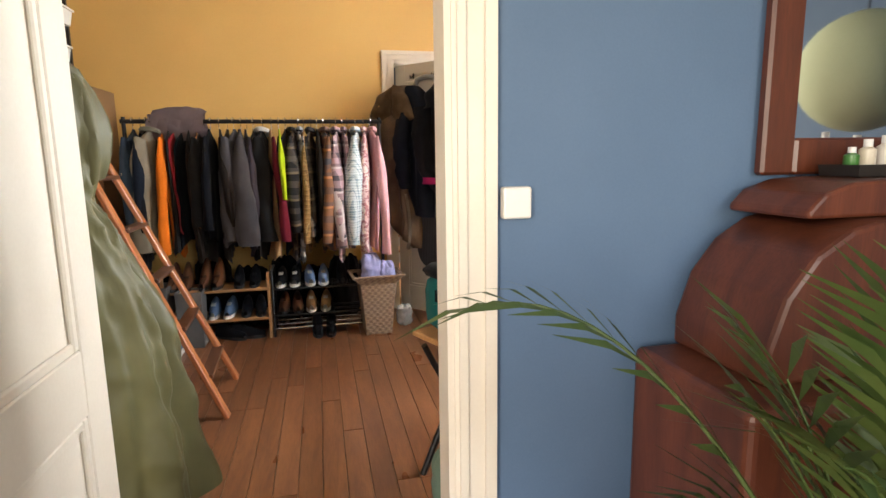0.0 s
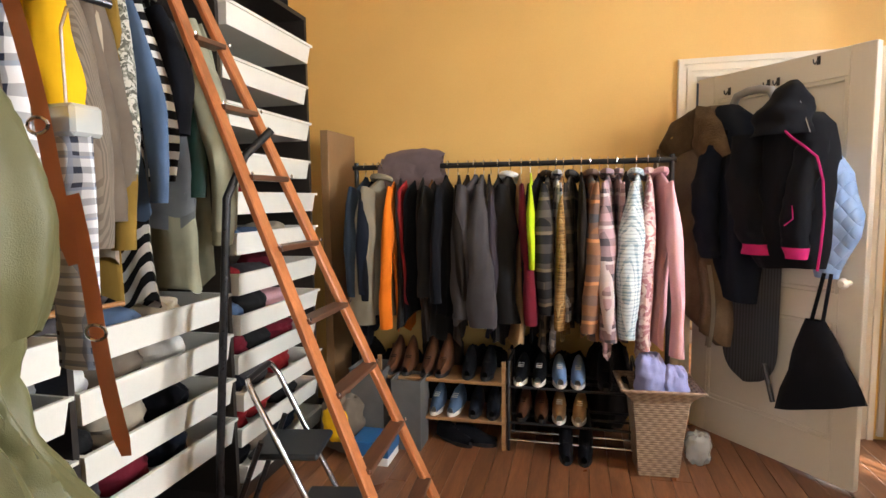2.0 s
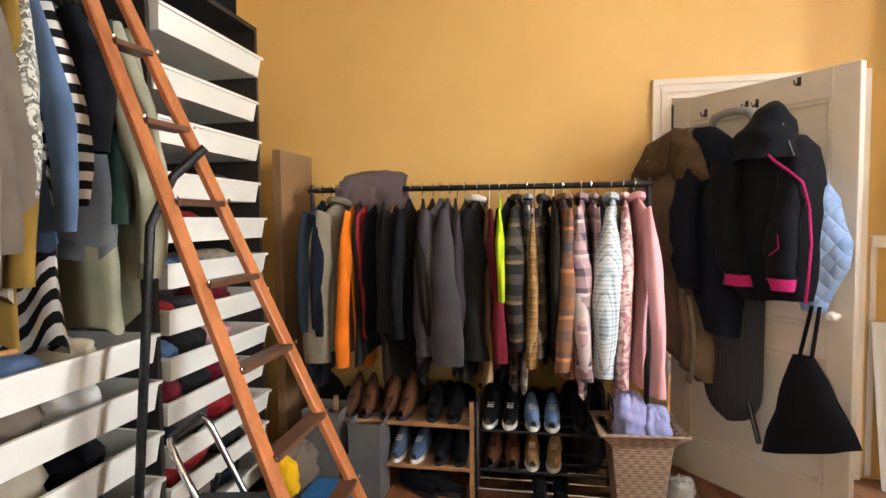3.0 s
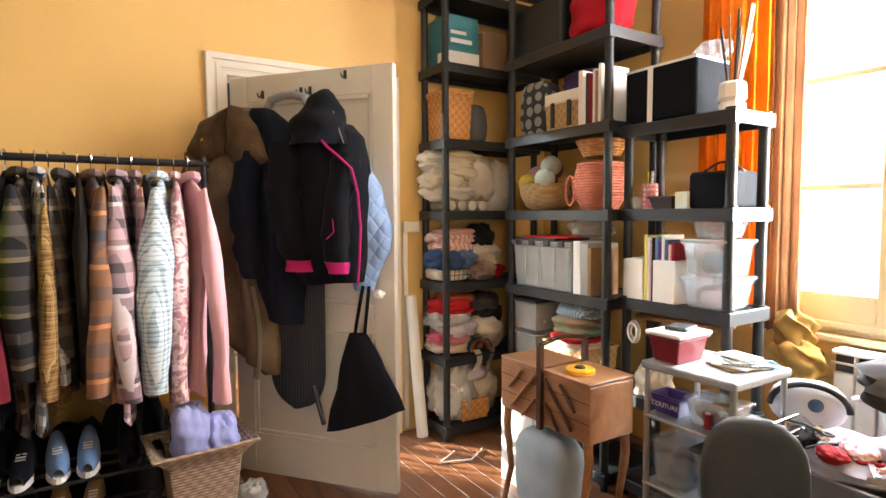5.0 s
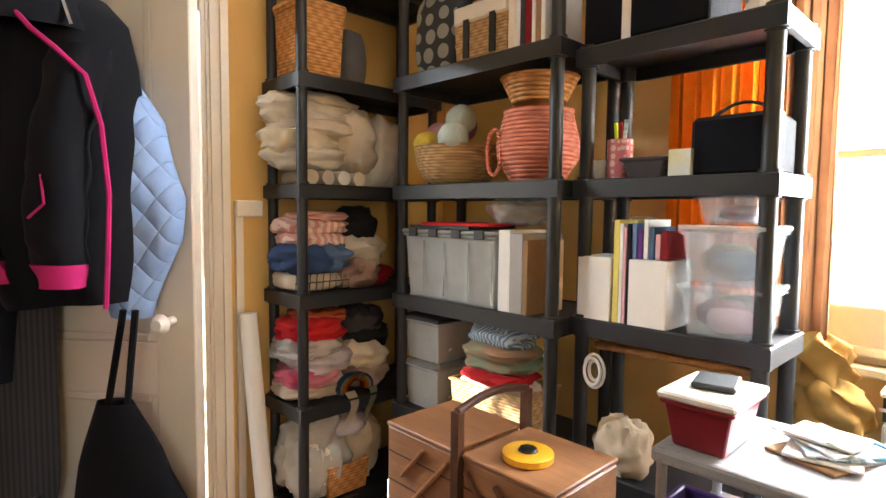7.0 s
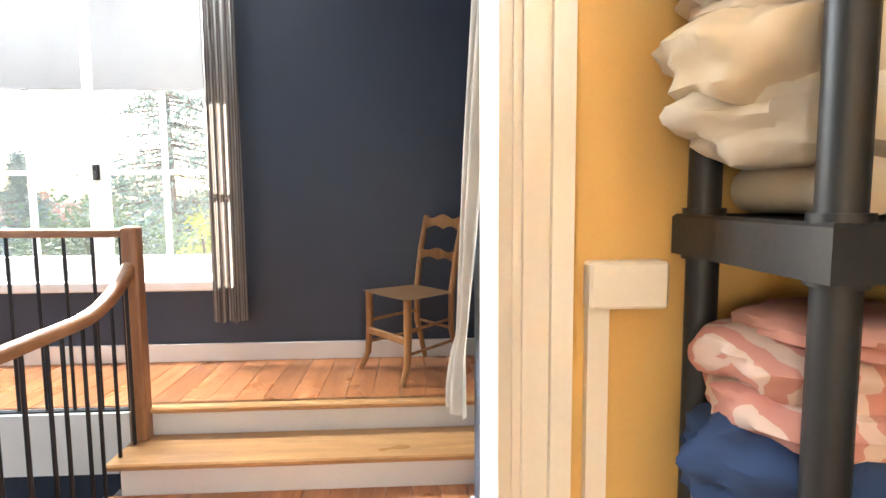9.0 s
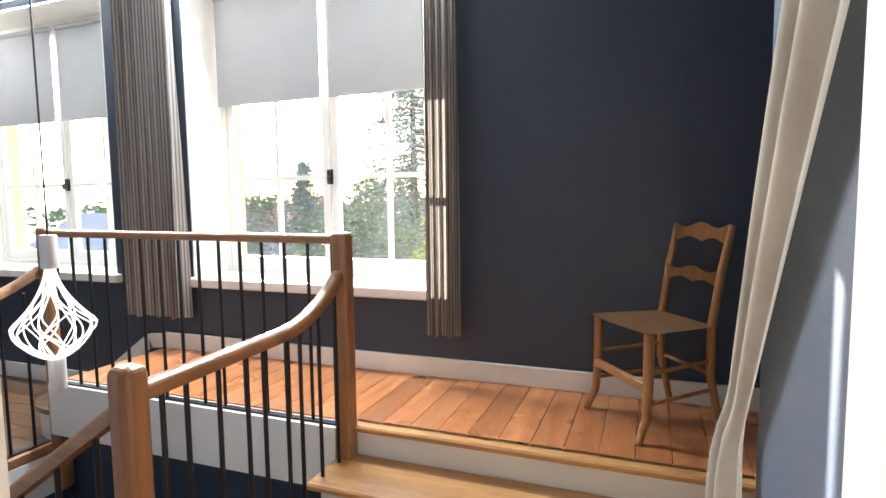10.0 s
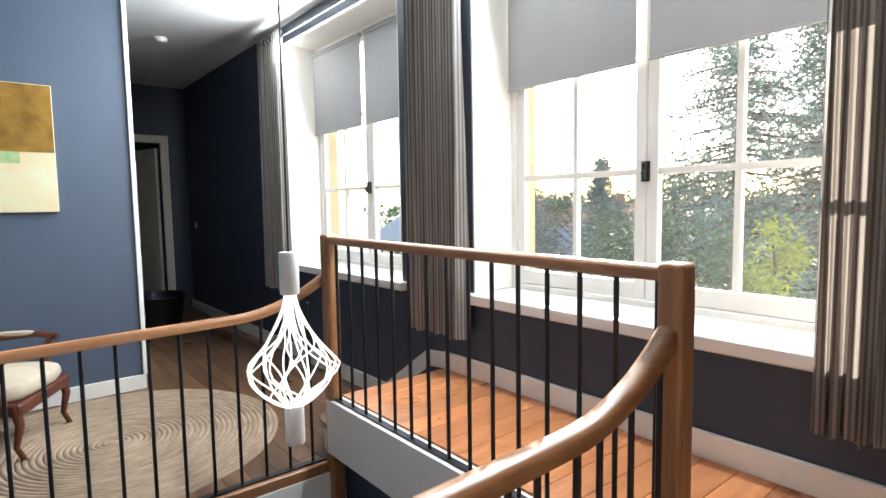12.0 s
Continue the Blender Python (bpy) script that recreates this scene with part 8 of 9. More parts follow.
for i, (y, c, h) in enumerate(((4.22, C["red"], 0.12), (4.44, C["black"], 0.15), (3.95, C["black"], 0.11))):
    single("toolbox", slab(-0.12, -0.09, 0, 0.12, 0.09, h), c, (-1.10, y, 2.402), "red and black case on the wardrobe", "case", "cases on the wardrobe", bevel=0.012, segs=2)
# folded step stool in front of the trays
ss = thing("step_stool", (-0.58, 3.56, 0.0), "folding black step stool with tubular frame", "step stool", turn=101)
for x in (-0.13, 0.13):
    bm = bmesh.new()
    tube(bm, ((x, -0.30, 0.0), (x, 0.02, 0.69), (x * 0.93, 0.04, 0.725), (x * 0.8, 0.05, 0.74)), 0.012, 8)
    part("front_frame", bm, M_CHROME, ss, smooth=True)
    bm = bmesh.new()
    tube(bm, ((x, 0.20, 0.0), (x, 0.0, 0.52)), 0.011, 8)
    part("back_leg", bm, M_STEEL, ss, smooth=True)
bm = bmesh.new()
tube(bm, ((-0.104, 0.05, 0.74), (0.104, 0.05, 0.74)), 0.012, 8)
part("top_bar", bm, M_IRON, ss, smooth=True)
part("upper_step", slab(-0.118, -0.20, 0.44, 0.118, 0.06, 0.465), M_BLACKPL, ss, "black ribbed plastic step", bevel=0.008)
part("lower_step", slab(-0.118, -0.33, 0.20, 0.118, -0.10, 0.225), M_BLACKPL, ss, "black ribbed plastic step", bevel=0.008)
# cloth in the trays
rnd = random.Random(9)
keys = ("jean", "navy", "black", "maroon", "white", "taupe", "charcoal", "pink", "stone", "grey", "cream", "red")
for i, z in enumerate(zs[:10]):
    for k in range(3):
        heap("folded_clothes", (-1.12 + rnd.uniform(-0.02, 0.02), 3.98 + 0.22 * k, z + 0.008), (0.22, 0.21, rnd.uniform(0.09, 0.135)), C[rnd.choice(keys)], "folded clothes lying in a pull-out tray", 200 + 3 * i + k, 3.4, 0.14, category="clothes", group="clothes in the trays")
for i, z in enumerate((0.32, 0.50, 0.70, 0.88)):
    for k in range(7):
        heap("folded_clothes", (-1.13 + rnd.uniform(-0.02, 0.02), 2.16 + 0.235 * k, z + 0.008), (0.24, 0.22, rnd.uniform(0.11, 0.16)), C[rnd.choice(keys)], "folded clothes lying in a pull-out tray", 260 + 7 * i + k, 3.2, 0.16, category="clothes", group="clothes in the trays")
# brush and clothes hanger in the upper tray
for k, (y, a) in enumerate(((2.95, 18), (3.12, -14))):
    bm = bmesh.new()
    tube(bm, ((0, -0.16, 0), (0, 0.16, 0.0)), 0.009, 8)
    single("wooden_hanger", bm, M_CHAIRW, (-1.0, y, 1.045), "pale wooden hanger lying on clothes", "hanger", "loose hangers", a, smooth=True)
# belts and checked trousers hanging beside the dress
M_STRAP = mat("tan_leather_strap", (0.58, 0.26, 0.125), (0.46, 0.19, 0.085), 7, 0.42, 0, 0.2, 80)
for k, (p, q, y) in enumerate((((-0.262, 1.72), (-0.165, 1.297), 2.375), ((-0.195, 1.40), (-0.118, 1.0), 2.395))):
    bl2 = thing("leather_belt", (0, y, 0), "tan leather belt hanging beside the olive dress", "belt", "belts")
    bm = bmesh.new()
    n = 14
    rows = []
    dx, dz = q[0] - p[0], q[1] - p[1]
    ln = math.hypot(dx, dz)
    for i in range(n + 1):
        f = i / n
        w = 0.016 * (1 if f < 0.95 else 0.6)
        wob = 0.006 * math.sin(5 * f + k)
        rows.append([(p[0] + dx * f - dz / ln * w * u, wob, p[1] + dz * f + dx / ln * w * u) for u in (-1, -0.4, 0.4, 1)])
    sheet(bm, rows, 0.005)
    part("strap", bm, M_STRAP, bl2)
    bm = bmesh.new()
    f = 0.52
    tube(bm, [(p[0] + dx * f + 0.019 * math.cos(a), -0.006, p[1] + dz * f + 0.012 * math.sin(a)) for a in (2 * math.pi * i / 12 for i in range(13))], 0.0028, 6, False)
    part("buckle", bm, M_CHROME, bl2, "small metal buckle")
ctr = thing("checked_trousers", (-0.235, 2.44, 1.0), "black and white checked trousers on a clear clip hanger", "clothes")
bm = bmesh.new()
rows = []
for j in range(15):
    f = j / 14
    rows.append([((0.034 + 0.006 * f) * math.cos(a) * (1 + 0.2 * math.sin(3 * a + 4 * f)), 0.022 * math.sin(a), 0.52 - 0.40 * f) for a in (2 * math.pi * i / 24 for i in range(25))])
sheet(bm, rows)
part("cloth", bm, cloth("small_grey_check", (0.70, 0.70, 0.72), (0.05, 0.055, 0.08), "plaid", (0.3, 0.33, 0.42), 42.0), ctr, smooth=True)
part("clip", slab(-0.042, -0.03, 0.49, 0.042, 0.03, 0.54), M_CLEARM, ctr, "clear plastic clip bar", bevel=0.006)
bm = bmesh.new()
tube(bm, ((0, 0, 0.54), (0, 0, 0.66), (0.015, 0, 0.69)), 0.0028, 6)
part("hook", bm, M_CHROME, ctr, "metal hanger hook", smooth=True)

# teal sewing-machine bag on a stand
tb2 = thing("sewing_machine_bag", (1.14, 2.50, 0.62), "teal and black padded sewing machine bag", "bag", turn=24)
M_TEAL = cloth("teal_canvas", (0.015, 0.15, 0.145), (0.011, 0.11, 0.107))
bm = lump(bmesh.new(), (0, 0, 0), (0.30, 0.42, 0.25), 190, 5, 0.03)
part("body", bm, M_TEAL, tb2, smooth=True)
part("front_band", slab(-0.155, -0.16, 0.14, -0.148, 0.08, 0.185), C["black"], tb2, "black webbing band")
bm = lump(bmesh.new(), (0, 0, 0.215), (0.32, 0.44, 0.06), 191, 4, 0.05)
part("top_flap", bm, C["black"], tb2, "black furry top flap", smooth=True)
bm = lump(bmesh.new(), (0.06, -0.20, 0.0), (0.24, 0.06, 0.22), 192, 4, 0.04)
part("side_pocket", bm, C["black"], tb2, "black side pocket", smooth=True)
part("label_patch", slab(-0.02, -0.234, 0.06, 0.02, -0.229, 0.12), M_PAPER, tb2, "pale label patch")
sd2 = thing("folding_stand", (1.15, 2.49, 0.0), "black folding stand with a pale board top", "stand", turn=24)
part("top", slab(-0.17, -0.24, 0.592, 0.17, 0.24, 0.615), M_STEP, sd2, bevel=0.004)
for y in (-0.2, 0.2):
    for s in (-1, 1):
        bm = bmesh.new()
        tube(bm, ((s * 0.14, y, 0.555), (-s * 0.16, y, 0.0)), 0.013, 8)
        part("leg", bm, M_IRON, sd2, smooth=True)
heap("bag", (0.97, 2.22, 0.0), (0.16, 0.2, 0.30), cloth("sage_bag", (0.18, 0.26, 0.20)), "small sage green bag with yellow top", 194, 3, 0.12, category="bag", group="")
heap("bag", (0.97, 2.22, 0.27), (0.10, 0.12, 0.10), C["yellow"], "small yellow pouch on the bag", 195, 3, 0.12, category="bag", group="")

# added dark heaps, standing in for the unclear darkness under the clothes
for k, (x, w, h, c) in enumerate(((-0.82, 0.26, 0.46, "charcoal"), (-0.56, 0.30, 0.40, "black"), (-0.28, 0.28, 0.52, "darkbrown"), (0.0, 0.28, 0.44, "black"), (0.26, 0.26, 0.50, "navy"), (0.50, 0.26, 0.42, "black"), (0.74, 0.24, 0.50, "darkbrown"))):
    heap("dark_bag", (x, 5.10, 0.0), (w, 0.20, h), C[c], "added dark cloth heap filling the gap against the wall", 620 + k, 3.4, 0.2, category="bag", group="dark bags against the wall")


# ---- landing: things ----
M_CURT = cloth("grey_striped_curtain", (0.40, 0.37, 0.34), (0.20, 0.17, 0.155), "vstripe", freq=34.0, trans=0.25)
M_CURTW = cloth("cream_drape", (0.82, 0.77, 0.69), (0.76, 0.71, 0.63), trans=0.15)
G = "curtains of the landing windows"
curtain("curtain", (0.855, 7.82, 0.0), 0.20, 3.0, 0.665, 5, 0.032, M_CURT, "grey and beige striped curtain pulled aside", group=G)
curtain("curtain", (-1.30, 7.875, 0.0), 0.56, 3.0, 0.63, 7, 0.05, M_CURT, "grey and beige striped curtain between two windows", group=G)
curtain("curtain", (-3.67, 7.85, 0.0), 0.52, 3.0, 0.65, 7, 0.045, M_CURT, "grey striped curtain at the corridor window", group=G)
rod = thing("curtain_rod", (0, 7.875, 2.955), "long black iron curtain rod under the ceiling", "curtain rod")
bm = bmesh.new()
tube(bm, ((-4.05, 0, 0), (1.1, 0, 0)), 0.012, 10)
part("pole", bm, M_IRON, rod, smooth=True)
for x in (-4.06, 1.11):
    bm = bmesh.new()
    lump(bm, (x, 0, -0.025), (0.05, 0.05, 0.05), 1, 2.0, 0.0)
    part("finial", bm, M_IRON, rod, smooth=True)
for x in (-4.0, -1.35, 1.05):
    part("bracket", slab(x - 0.01, 0.0, -0.01, x + 0.01, 0.075, 0.01), M_IRON, rod)

# pale drape held against the east wall
d = thing("drape", (2.165, 0, 0.0), "cream cloth drape drawn aside beside the landing steps", "curtain")
bm = bmesh.new()
rows = []
for j in range(34):
    f = j / 33
    z = 3.0 - 2.46 * f
    near = 5.48 + 0.10 * f if z > 2.0 else 5.55 + (2.0 - z) * 0.84 if z > 0.8 else 6.56 - 0.10 * (0.8 - z)
    far = near + 0.75 - 0.47 * min(1, f * 1.15)
    out = 0.012 + 0.014 * math.sin(math.pi * f) + (0.03 * math.sin(math.pi * (0.85 - z) / 0.6) if z < 0.85 else 0)
    rows.append([(-out * (0.9 + 0.9 * math.sin(2 * math.pi * 3.5 * u + 2 * f)) * math.sin(math.pi * (0.08 + 0.84 * u)), near + (far - near) * u, z) for u in (i / 56 for i in range(57))])
sheet(bm, rows, 0.003)
part("cloth", bm, M_CURTW, d, smooth=True)

# pendant lamp over the stairwell
M_LAMPW = glow("white_lamp_strips", (0.9, 0.88, 0.82), 0.22)
pl = thing("pendant_lamp", (-0.23, 6.45, 0.693), "white pendant lamp of twisted strips hanging over the stairwell", "pendant lamp")
bm = bmesh.new()
tube(bm, ((0, 0, 0.60), (0, 0, H - 0.693)), 0.0035, 6)
part("cable", bm, M_IRON, pl)
for nm, z0, z1, r in (("upper_socket", 0.475, 0.605, 0.03), ("lower_socket", 0.0, 0.125, 0.03)):
    bm = bmesh.new()
    lathe(bm, ((r * 0.9, z0), (r, z0 + 0.006), (r, z1 - 0.006), (r * 0.9, z1)), 20)
    part(nm, bm, M_WHITE, pl, smooth=True)
for k in range(26):
    a0 = 2 * math.pi * k / 26
    s = 1 if k % 2 else -0.55
    pts = []
    for i in range(23):
        f = i / 22
        r = 0.016 + 0.122 * (((1 - f) / 0.62) ** 1.75 if f > 0.38 else math.sin(math.pi / 2 * f / 0.38) ** 0.75)
        r *= 1 + 0.05 * math.sin(k * 2.7)
        a = a0 + s * 1.5 * (1 - f) ** 2 + 0.25 * math.sin(6 * f + k)
        pts.append((r * math.cos(a), r * math.sin(a), 0.12 + 0.36 * f))
    bm = bmesh.new()
    tube(bm, pts, 0.0028, 5)
    part("strip", bm, M_LAMPW, pl)

# rush-seat chair on the platform
M_RUSH = mat("woven_rush_seat", (0.36, 0.20, 0.09), (0.27, 0.14, 0.06), 9, 0.7, 0, 0.7, 55, (1, 5, 1))
ch = thing("dining_chair", (1.945, 7.66, PZ), "honey-coloured wooden chair with a rush seat on the platform", "chair", turn=-54)
SW, SD, SZ = 0.43, 0.36, 0.455
for x in (-SW / 2 + 0.02, SW / 2 - 0.02):
    bm = bmesh.new()
    tube(bm, ((x * 1.08, -SD / 2 - 0.035, 0), (x * 1.02, -SD / 2 + 0.01, 0.10), (x, -SD / 2 + 0.02, 0.25), (x, -SD / 2 + 0.02, SZ + 0.01)), [0.015, 0.019, 0.022, 0.022], 8)
    part("front_leg", bm, M_CHAIRW, ch, smooth=True)
    xb = x * 0.86
    bm = bmesh.new()
    tube(bm, ((xb, SD / 2 + 0.05, 0), (xb, SD / 2 - 0.01, 0.25), (xb, SD / 2 - 0.01, SZ), (xb * 1.02, SD / 2 + 0.03, 0.70), (xb * 1.04, SD / 2 + 0.075, 0.90)), [0.015, 0.018, 0.019, 0.018, 0.015], 8)
    part("back_leg", bm, M_CHAIRW, ch, smooth=True)
bm = bmesh.new()
rows = []
for j in range(9):
    v = j / 8
    hw = SW / 2 + 0.015 - 0.035 * v
    rows.append([(-hw + 2 * hw * i / 10, -SD / 2 - 0.005 + (SD + 0.0) * v - 0.02 * (1 - (i / 5 - 1) ** 2) * (1 - v), SZ + 0.012 - 0.014 * (1 - (2 * i / 10 - 1) ** 2) * (1 - (2 * v - 1) ** 2)) for i in range(11)])
sheet(bm, rows, 0.03)
part("seat", bm, M_RUSH, ch, "woven rush seat", smooth=True)


def crest(z, h, y):
    bm = bmesh.new()
    top, low = [], []
    hw = SW / 2 - 0.045
    for i in range(25):
        u = i / 24
        x = -hw + 2 * hw * u
        t = abs(2 * u - 1)
        top.append((x, y + 0.012 * (1 - t * t), z + h * (0.55 + 0.16 * math.cos(t * 5.2))))
        low.append((x, y + 0.012 * (1 - t * t), z - h * (0.38 + 0.16 * math.cos(t * 5.2 + 0.9))))
    sheet(bm, [top, low], 0.016)
    return bm


part("top_rail", crest(0.855, 0.075, SD / 2 + 0.055), M_CHAIRW, ch)
part("back_slat", crest(0.665, 0.062, SD / 2 + 0.012), M_CHAIRW, ch)
for (a, b) in (((-0.19, -0.17, 0.24), (0.19, -0.17, 0.24)),):
    part("front_stretcher", slab(-0.19, -0.182, 0.215, 0.19, -0.160, 0.255), M_CHAIRW, ch, bevel=0.005)
for z in (0.16, 0.29):
    for s in (-1, 1):
        bm = bmesh.new()
        tube(bm, ((s * 0.195, -0.16, z), (s * 0.165, 0.185, z + 0.02)), 0.009, 8)
        part("side_stretcher", bm, M_CHAIRW, ch, smooth=True)
bm = bmesh.new()
tube(bm, ((-0.17, 0.18, 0.25), (0.17, 0.18, 0.25)), 0.009, 8)
part("back_stretcher", bm, M_CHAIRW, ch, smooth=True)

# round braided rug: concentric plaits
M_JUTE = mat("braided_jute", (0.36, 0.265, 0.18), (0.22, 0.15, 0.095), 7, 0.95, 0, 1.0, 120)
rug = thing("round_rug", (-2.46, 6.25, 0.0), "large round braided jute rug", "rug")
R = 0.97
prev = None
n = 30
for k in range(n):
    r0, r1 = R * k / n, R * (k + 1) / n
    bm = bmesh.new()
    prof = [(max(r0, 0.002), 0.002), (r0 + (r1 - r0) * 0.2, 0.011), (r0 + (r1 - r0) * 0.5, 0.015), (r0 + (r1 - r0) * 0.8, 0.011), (r1, 0.002)]
    lathe(bm, prof, 64, (0, 0, 0), 1.0, False)
    part("braid", bm, M_JUTE, rug, smooth=True)

# painting
M_PAINT = mat("abstract_painting", (0.62, 0.64, 0.44), (0.70, 0.50, 0.26), 5.0, 0.55, 0, 0.4, 90)
pt = thing("painting", (-3.495, 5.70, 1.42), "abstract canvas in gold, green and cream", "painting")
part("canvas", slab(0.0, 0.0, 0.0, 0.03, 0.445, 0.89), M_PAINT, pt, bevel=0.003)
part("gold_field", slab(0.03, 0.10, 0.42, 0.033, 0.44, 0.885), mat("gold_leaf", (0.42, 0.235, 0.045), (0.22, 0.11, 0.02), 9, 0.35, 0.5, 0.5, 60), pt, "patchy gold leaf field")
bm = bmesh.new()
box(bm, 0.0305, 0.10, 0.34, 0.0325, 0.24, 0.42)
part("green_field", bm, mat("green_daub", (0.22, 0.40, 0.18), (0.45, 0.5, 0.25), 14, 0.6, 0, 0.4, 90), pt, "green daub of paint")

# armchair beside the painting
M_SEAT = cloth("pale_beige_upholstery", (0.60, 0.50, 0.38), (0.52, 0.42, 0.31))
ac = thing("armchair", (-2.88, 5.71, 0.0), "carved red wood armchair with a pale seat", "armchair", turn=62)
for x, y in ((0.24, 0.28), (0.24, -0.28), (-0.24, 0.26), (-0.24, -0.26)):
    bm = bmesh.new()
    tube(bm, ((x + 0.03, y + 0.015, 0), (x - 0.005, y, 0.09), (x + 0.02, y, 0.22), (x, y, 0.34)), [0.016, 0.017, 0.024, 0.03], 8)
    part("leg", bm, M_MAHOG, ac, smooth=True)
bm = bmesh.new()
lump(bm, (0, 0, 0.33), (0.56, 0.62, 0.13), 4, 4.5, 0.02)
part("seat", bm, M_SEAT, ac, "pale upholstered seat", smooth=True)
part("seat_rail", slab(-0.27, -0.30, 0.27, 0.28, 0.30, 0.345), M_MAHOG, ac, bevel=0.012)
for y in (-0.30, 0.30):
    bm = bmesh.new()
    tube(bm, ((0.20, y, 0.33), (0.14, y, 0.46), (0.17, y, 0.58), (0.19, y, 0.615)), [0.022, 0.018, 0.02, 0.024], 8)
    tube(bm, ((0.22, y, 0.60), (0.10, y, 0.625), (-0.24, y * 0.95, 0.60)), [0.026, 0.02, 0.02], 8)
    part("arm", bm, M_MAHOG, ac, smooth=True)
    bm = bmesh.new()
    lump(bm, (-0.02, y, 0.615), (0.24, 0.05, 0.035), 2, 3, 0.0)
    part("arm_pad", bm, M_SEAT, ac, "small padded armrest", smooth=True)
bm = bmesh.new()
lump(bm, (-0.30, 0, 0.42), (0.10, 0.60, 0.50), 3, 5, 0.02)
part("backrest", bm, M_SEAT, ac, smooth=True)

# dark tub in the corridor
tb = thing("tub", (-6.15, 7.30, 0.0), "round dark metal tub standing in the corridor", "tub")
bm = bmesh.new()
lathe(bm, ((0.30, 0), (0.37, 0.34), (0.385, 0.35), (0.36, 0.35), (0.30, 0.05)), 32, squash=0.9)
part("body", bm, M_STEEL, tb, smooth=True)
bm = bmesh.new()
tube(bm, [(0.378 * math.cos(a), 0.34 * math.sin(a), 0.35) for a in (2 * math.pi * i / 32 for i in range(33))], 0.012, 6, False)
part("rim", bm, M_IRON, tb, smooth=True)

sd = thing("smoke_detector", (-4.6, 7.15, H - 0.045), "small round white smoke detector on the ceiling", "smoke detector")
bm = bmesh.new()
lathe(bm, ((0.02, 0.0), (0.045, 0.004), (0.055, 0.02), (0.055, 0.045)), 20)
part("body", bm, M_WHITE, sd, smooth=True)
single("light_switch", slab(0, -0.012, 0, 0.075, 0, 0.08), M_WHITE, (-6.7, 7.95, 1.15), "small white light switch on the dark wall", "switch", bevel=0.004)
fd = panel_door("door_corridor_end", 0.6, 2.25, "cream door standing open at the corridor's end", M_CREAM, handle=False)
fd.matrix_basis = pose(-7.08, 7.60, 0.0, 0, 0, 200)


# ---- blue room ----
single("light_switch", slab(0, -0.03, 0, 0.075, 0, 0.08), M_WHITE, (1.005, 1.86, 1.14), "white square light switch on the blue wall", "switch", bevel=0.006, segs=2)
mr = thing("wall_mirror", (1.74, 1.855, 1.235), "dark red wooden framed mirror with a pale round shade in it", "mirror")
for x0, z0, x1, z1_ in ((0, 0, 0.105, 1.0), (0.795, 0, 0.90, 1.0), (0.105, 0, 0.795, 0.10), (0.105, 0.90, 0.795, 1.0)):
    part("frame_side", slab(x0, -0.035, z0, x1, 0, z1_), M_MAHOG, mr, bevel=0.008)
mm, nt, nd, lk, b = nodes_of("silvered_glass")
b.inputs["Base Color"].default_value = (0.85, 0.87, 0.87, 1)
b.inputs["Metallic"].default_value, b.inputs["Roughness"].default_value = 1.0, 0.04
part("glass", slab(0.10, -0.014, 0.095, 0.80, -0.008, 0.905), mm, mr)
ls = thing("paper_lantern", (3.03, 1.0, 1.66), "round pale green paper lantern shade", "lamp shade")
bm = bmesh.new()
lathe(bm, [(max(0.02, 0.27 * math.sin(math.pi * i / 16)), -0.27 * math.cos(math.pi * i / 16)) for i in range(17)], 32)
part("shade", bm, mat("pale_green_paper", (0.62, 0.66, 0.42), (0.56, 0.60, 0.37), 3, 0.8), ls, smooth=True)
bm = bmesh.new()
tube(bm, ((0, 0, 0.26), (0, 0, H - 1.66)), 0.004, 6)
part("cord", bm, M_IRON, ls)
# curved mahogany dresser
ds = thing("dresser", (1.38, 1.40, 0.0), "rounded red mahogany dresser with stepped curved side", "dresser")
part("side_cabinet", slab(0.0, 0.0, 0.0, 0.55, 0.43, 0.78), M_MAHOG, ds, bevel=0.02, segs=3)
bm = bmesh.new()
prof = [(0.12, 0.78), (0.12, 0.86), (0.16, 0.98), (0.23, 1.07), (0.32, 1.125), (0.40, 1.14)]
front = [bm.verts.new((x, 0.10, z)) for x, z in prof] + [bm.verts.new((1.4, 0.10, 1.14)), bm.verts.new((1.4, 0.10, 0.78))]
back = [bm.verts.new((v.co.x, 0.43, v.co.z)) for v in front]
k = len(front)
bm.faces.new(front)
bm.faces.new(back[::-1])
for i in range(k):
    bm.faces.new((front[i], back[i], back[(i + 1) % k], front[(i + 1) % k]))
part("curved_body", bm, M_MAHOG, ds, bevel=0.012, segs=2)
bm = bmesh.new()
prof = [(0.27, 1.142), (0.27, 1.16), (0.31, 1.20), (0.39, 1.225), (0.48, 1.23)]
front = [bm.verts.new((x, 0.17, z)) for x, z in prof] + [bm.verts.new((1.4, 0.17, 1.23)), bm.verts.new((1.4, 0.17, 1.142))]
back = [bm.verts.new((v.co.x, 0.43, v.co.z)) for v in front]
k = len(front)
bm.faces.new(front)
bm.faces.new(back[::-1])
for i in range(k):
    bm.faces.new((front[i], back[i], back[(i + 1) % k], front[(i + 1) % k]))
part("upper_step", bm, M_MAHOG, ds, bevel=0.010, segs=2)
part("drawer_front", slab(0.58, -0.004, 0.10, 1.38, 0.0, 0.76), M_MAHOG, ds)
part("lower_body", slab(0.555, 0.0, 0.0, 1.4, 0.43, 0.778), M_MAHOG, ds, bevel=0.006)
ty = thing("cosmetics_tray", (2.12, 1.72, 1.232), "dark tray of small cosmetics bottles", "tray")
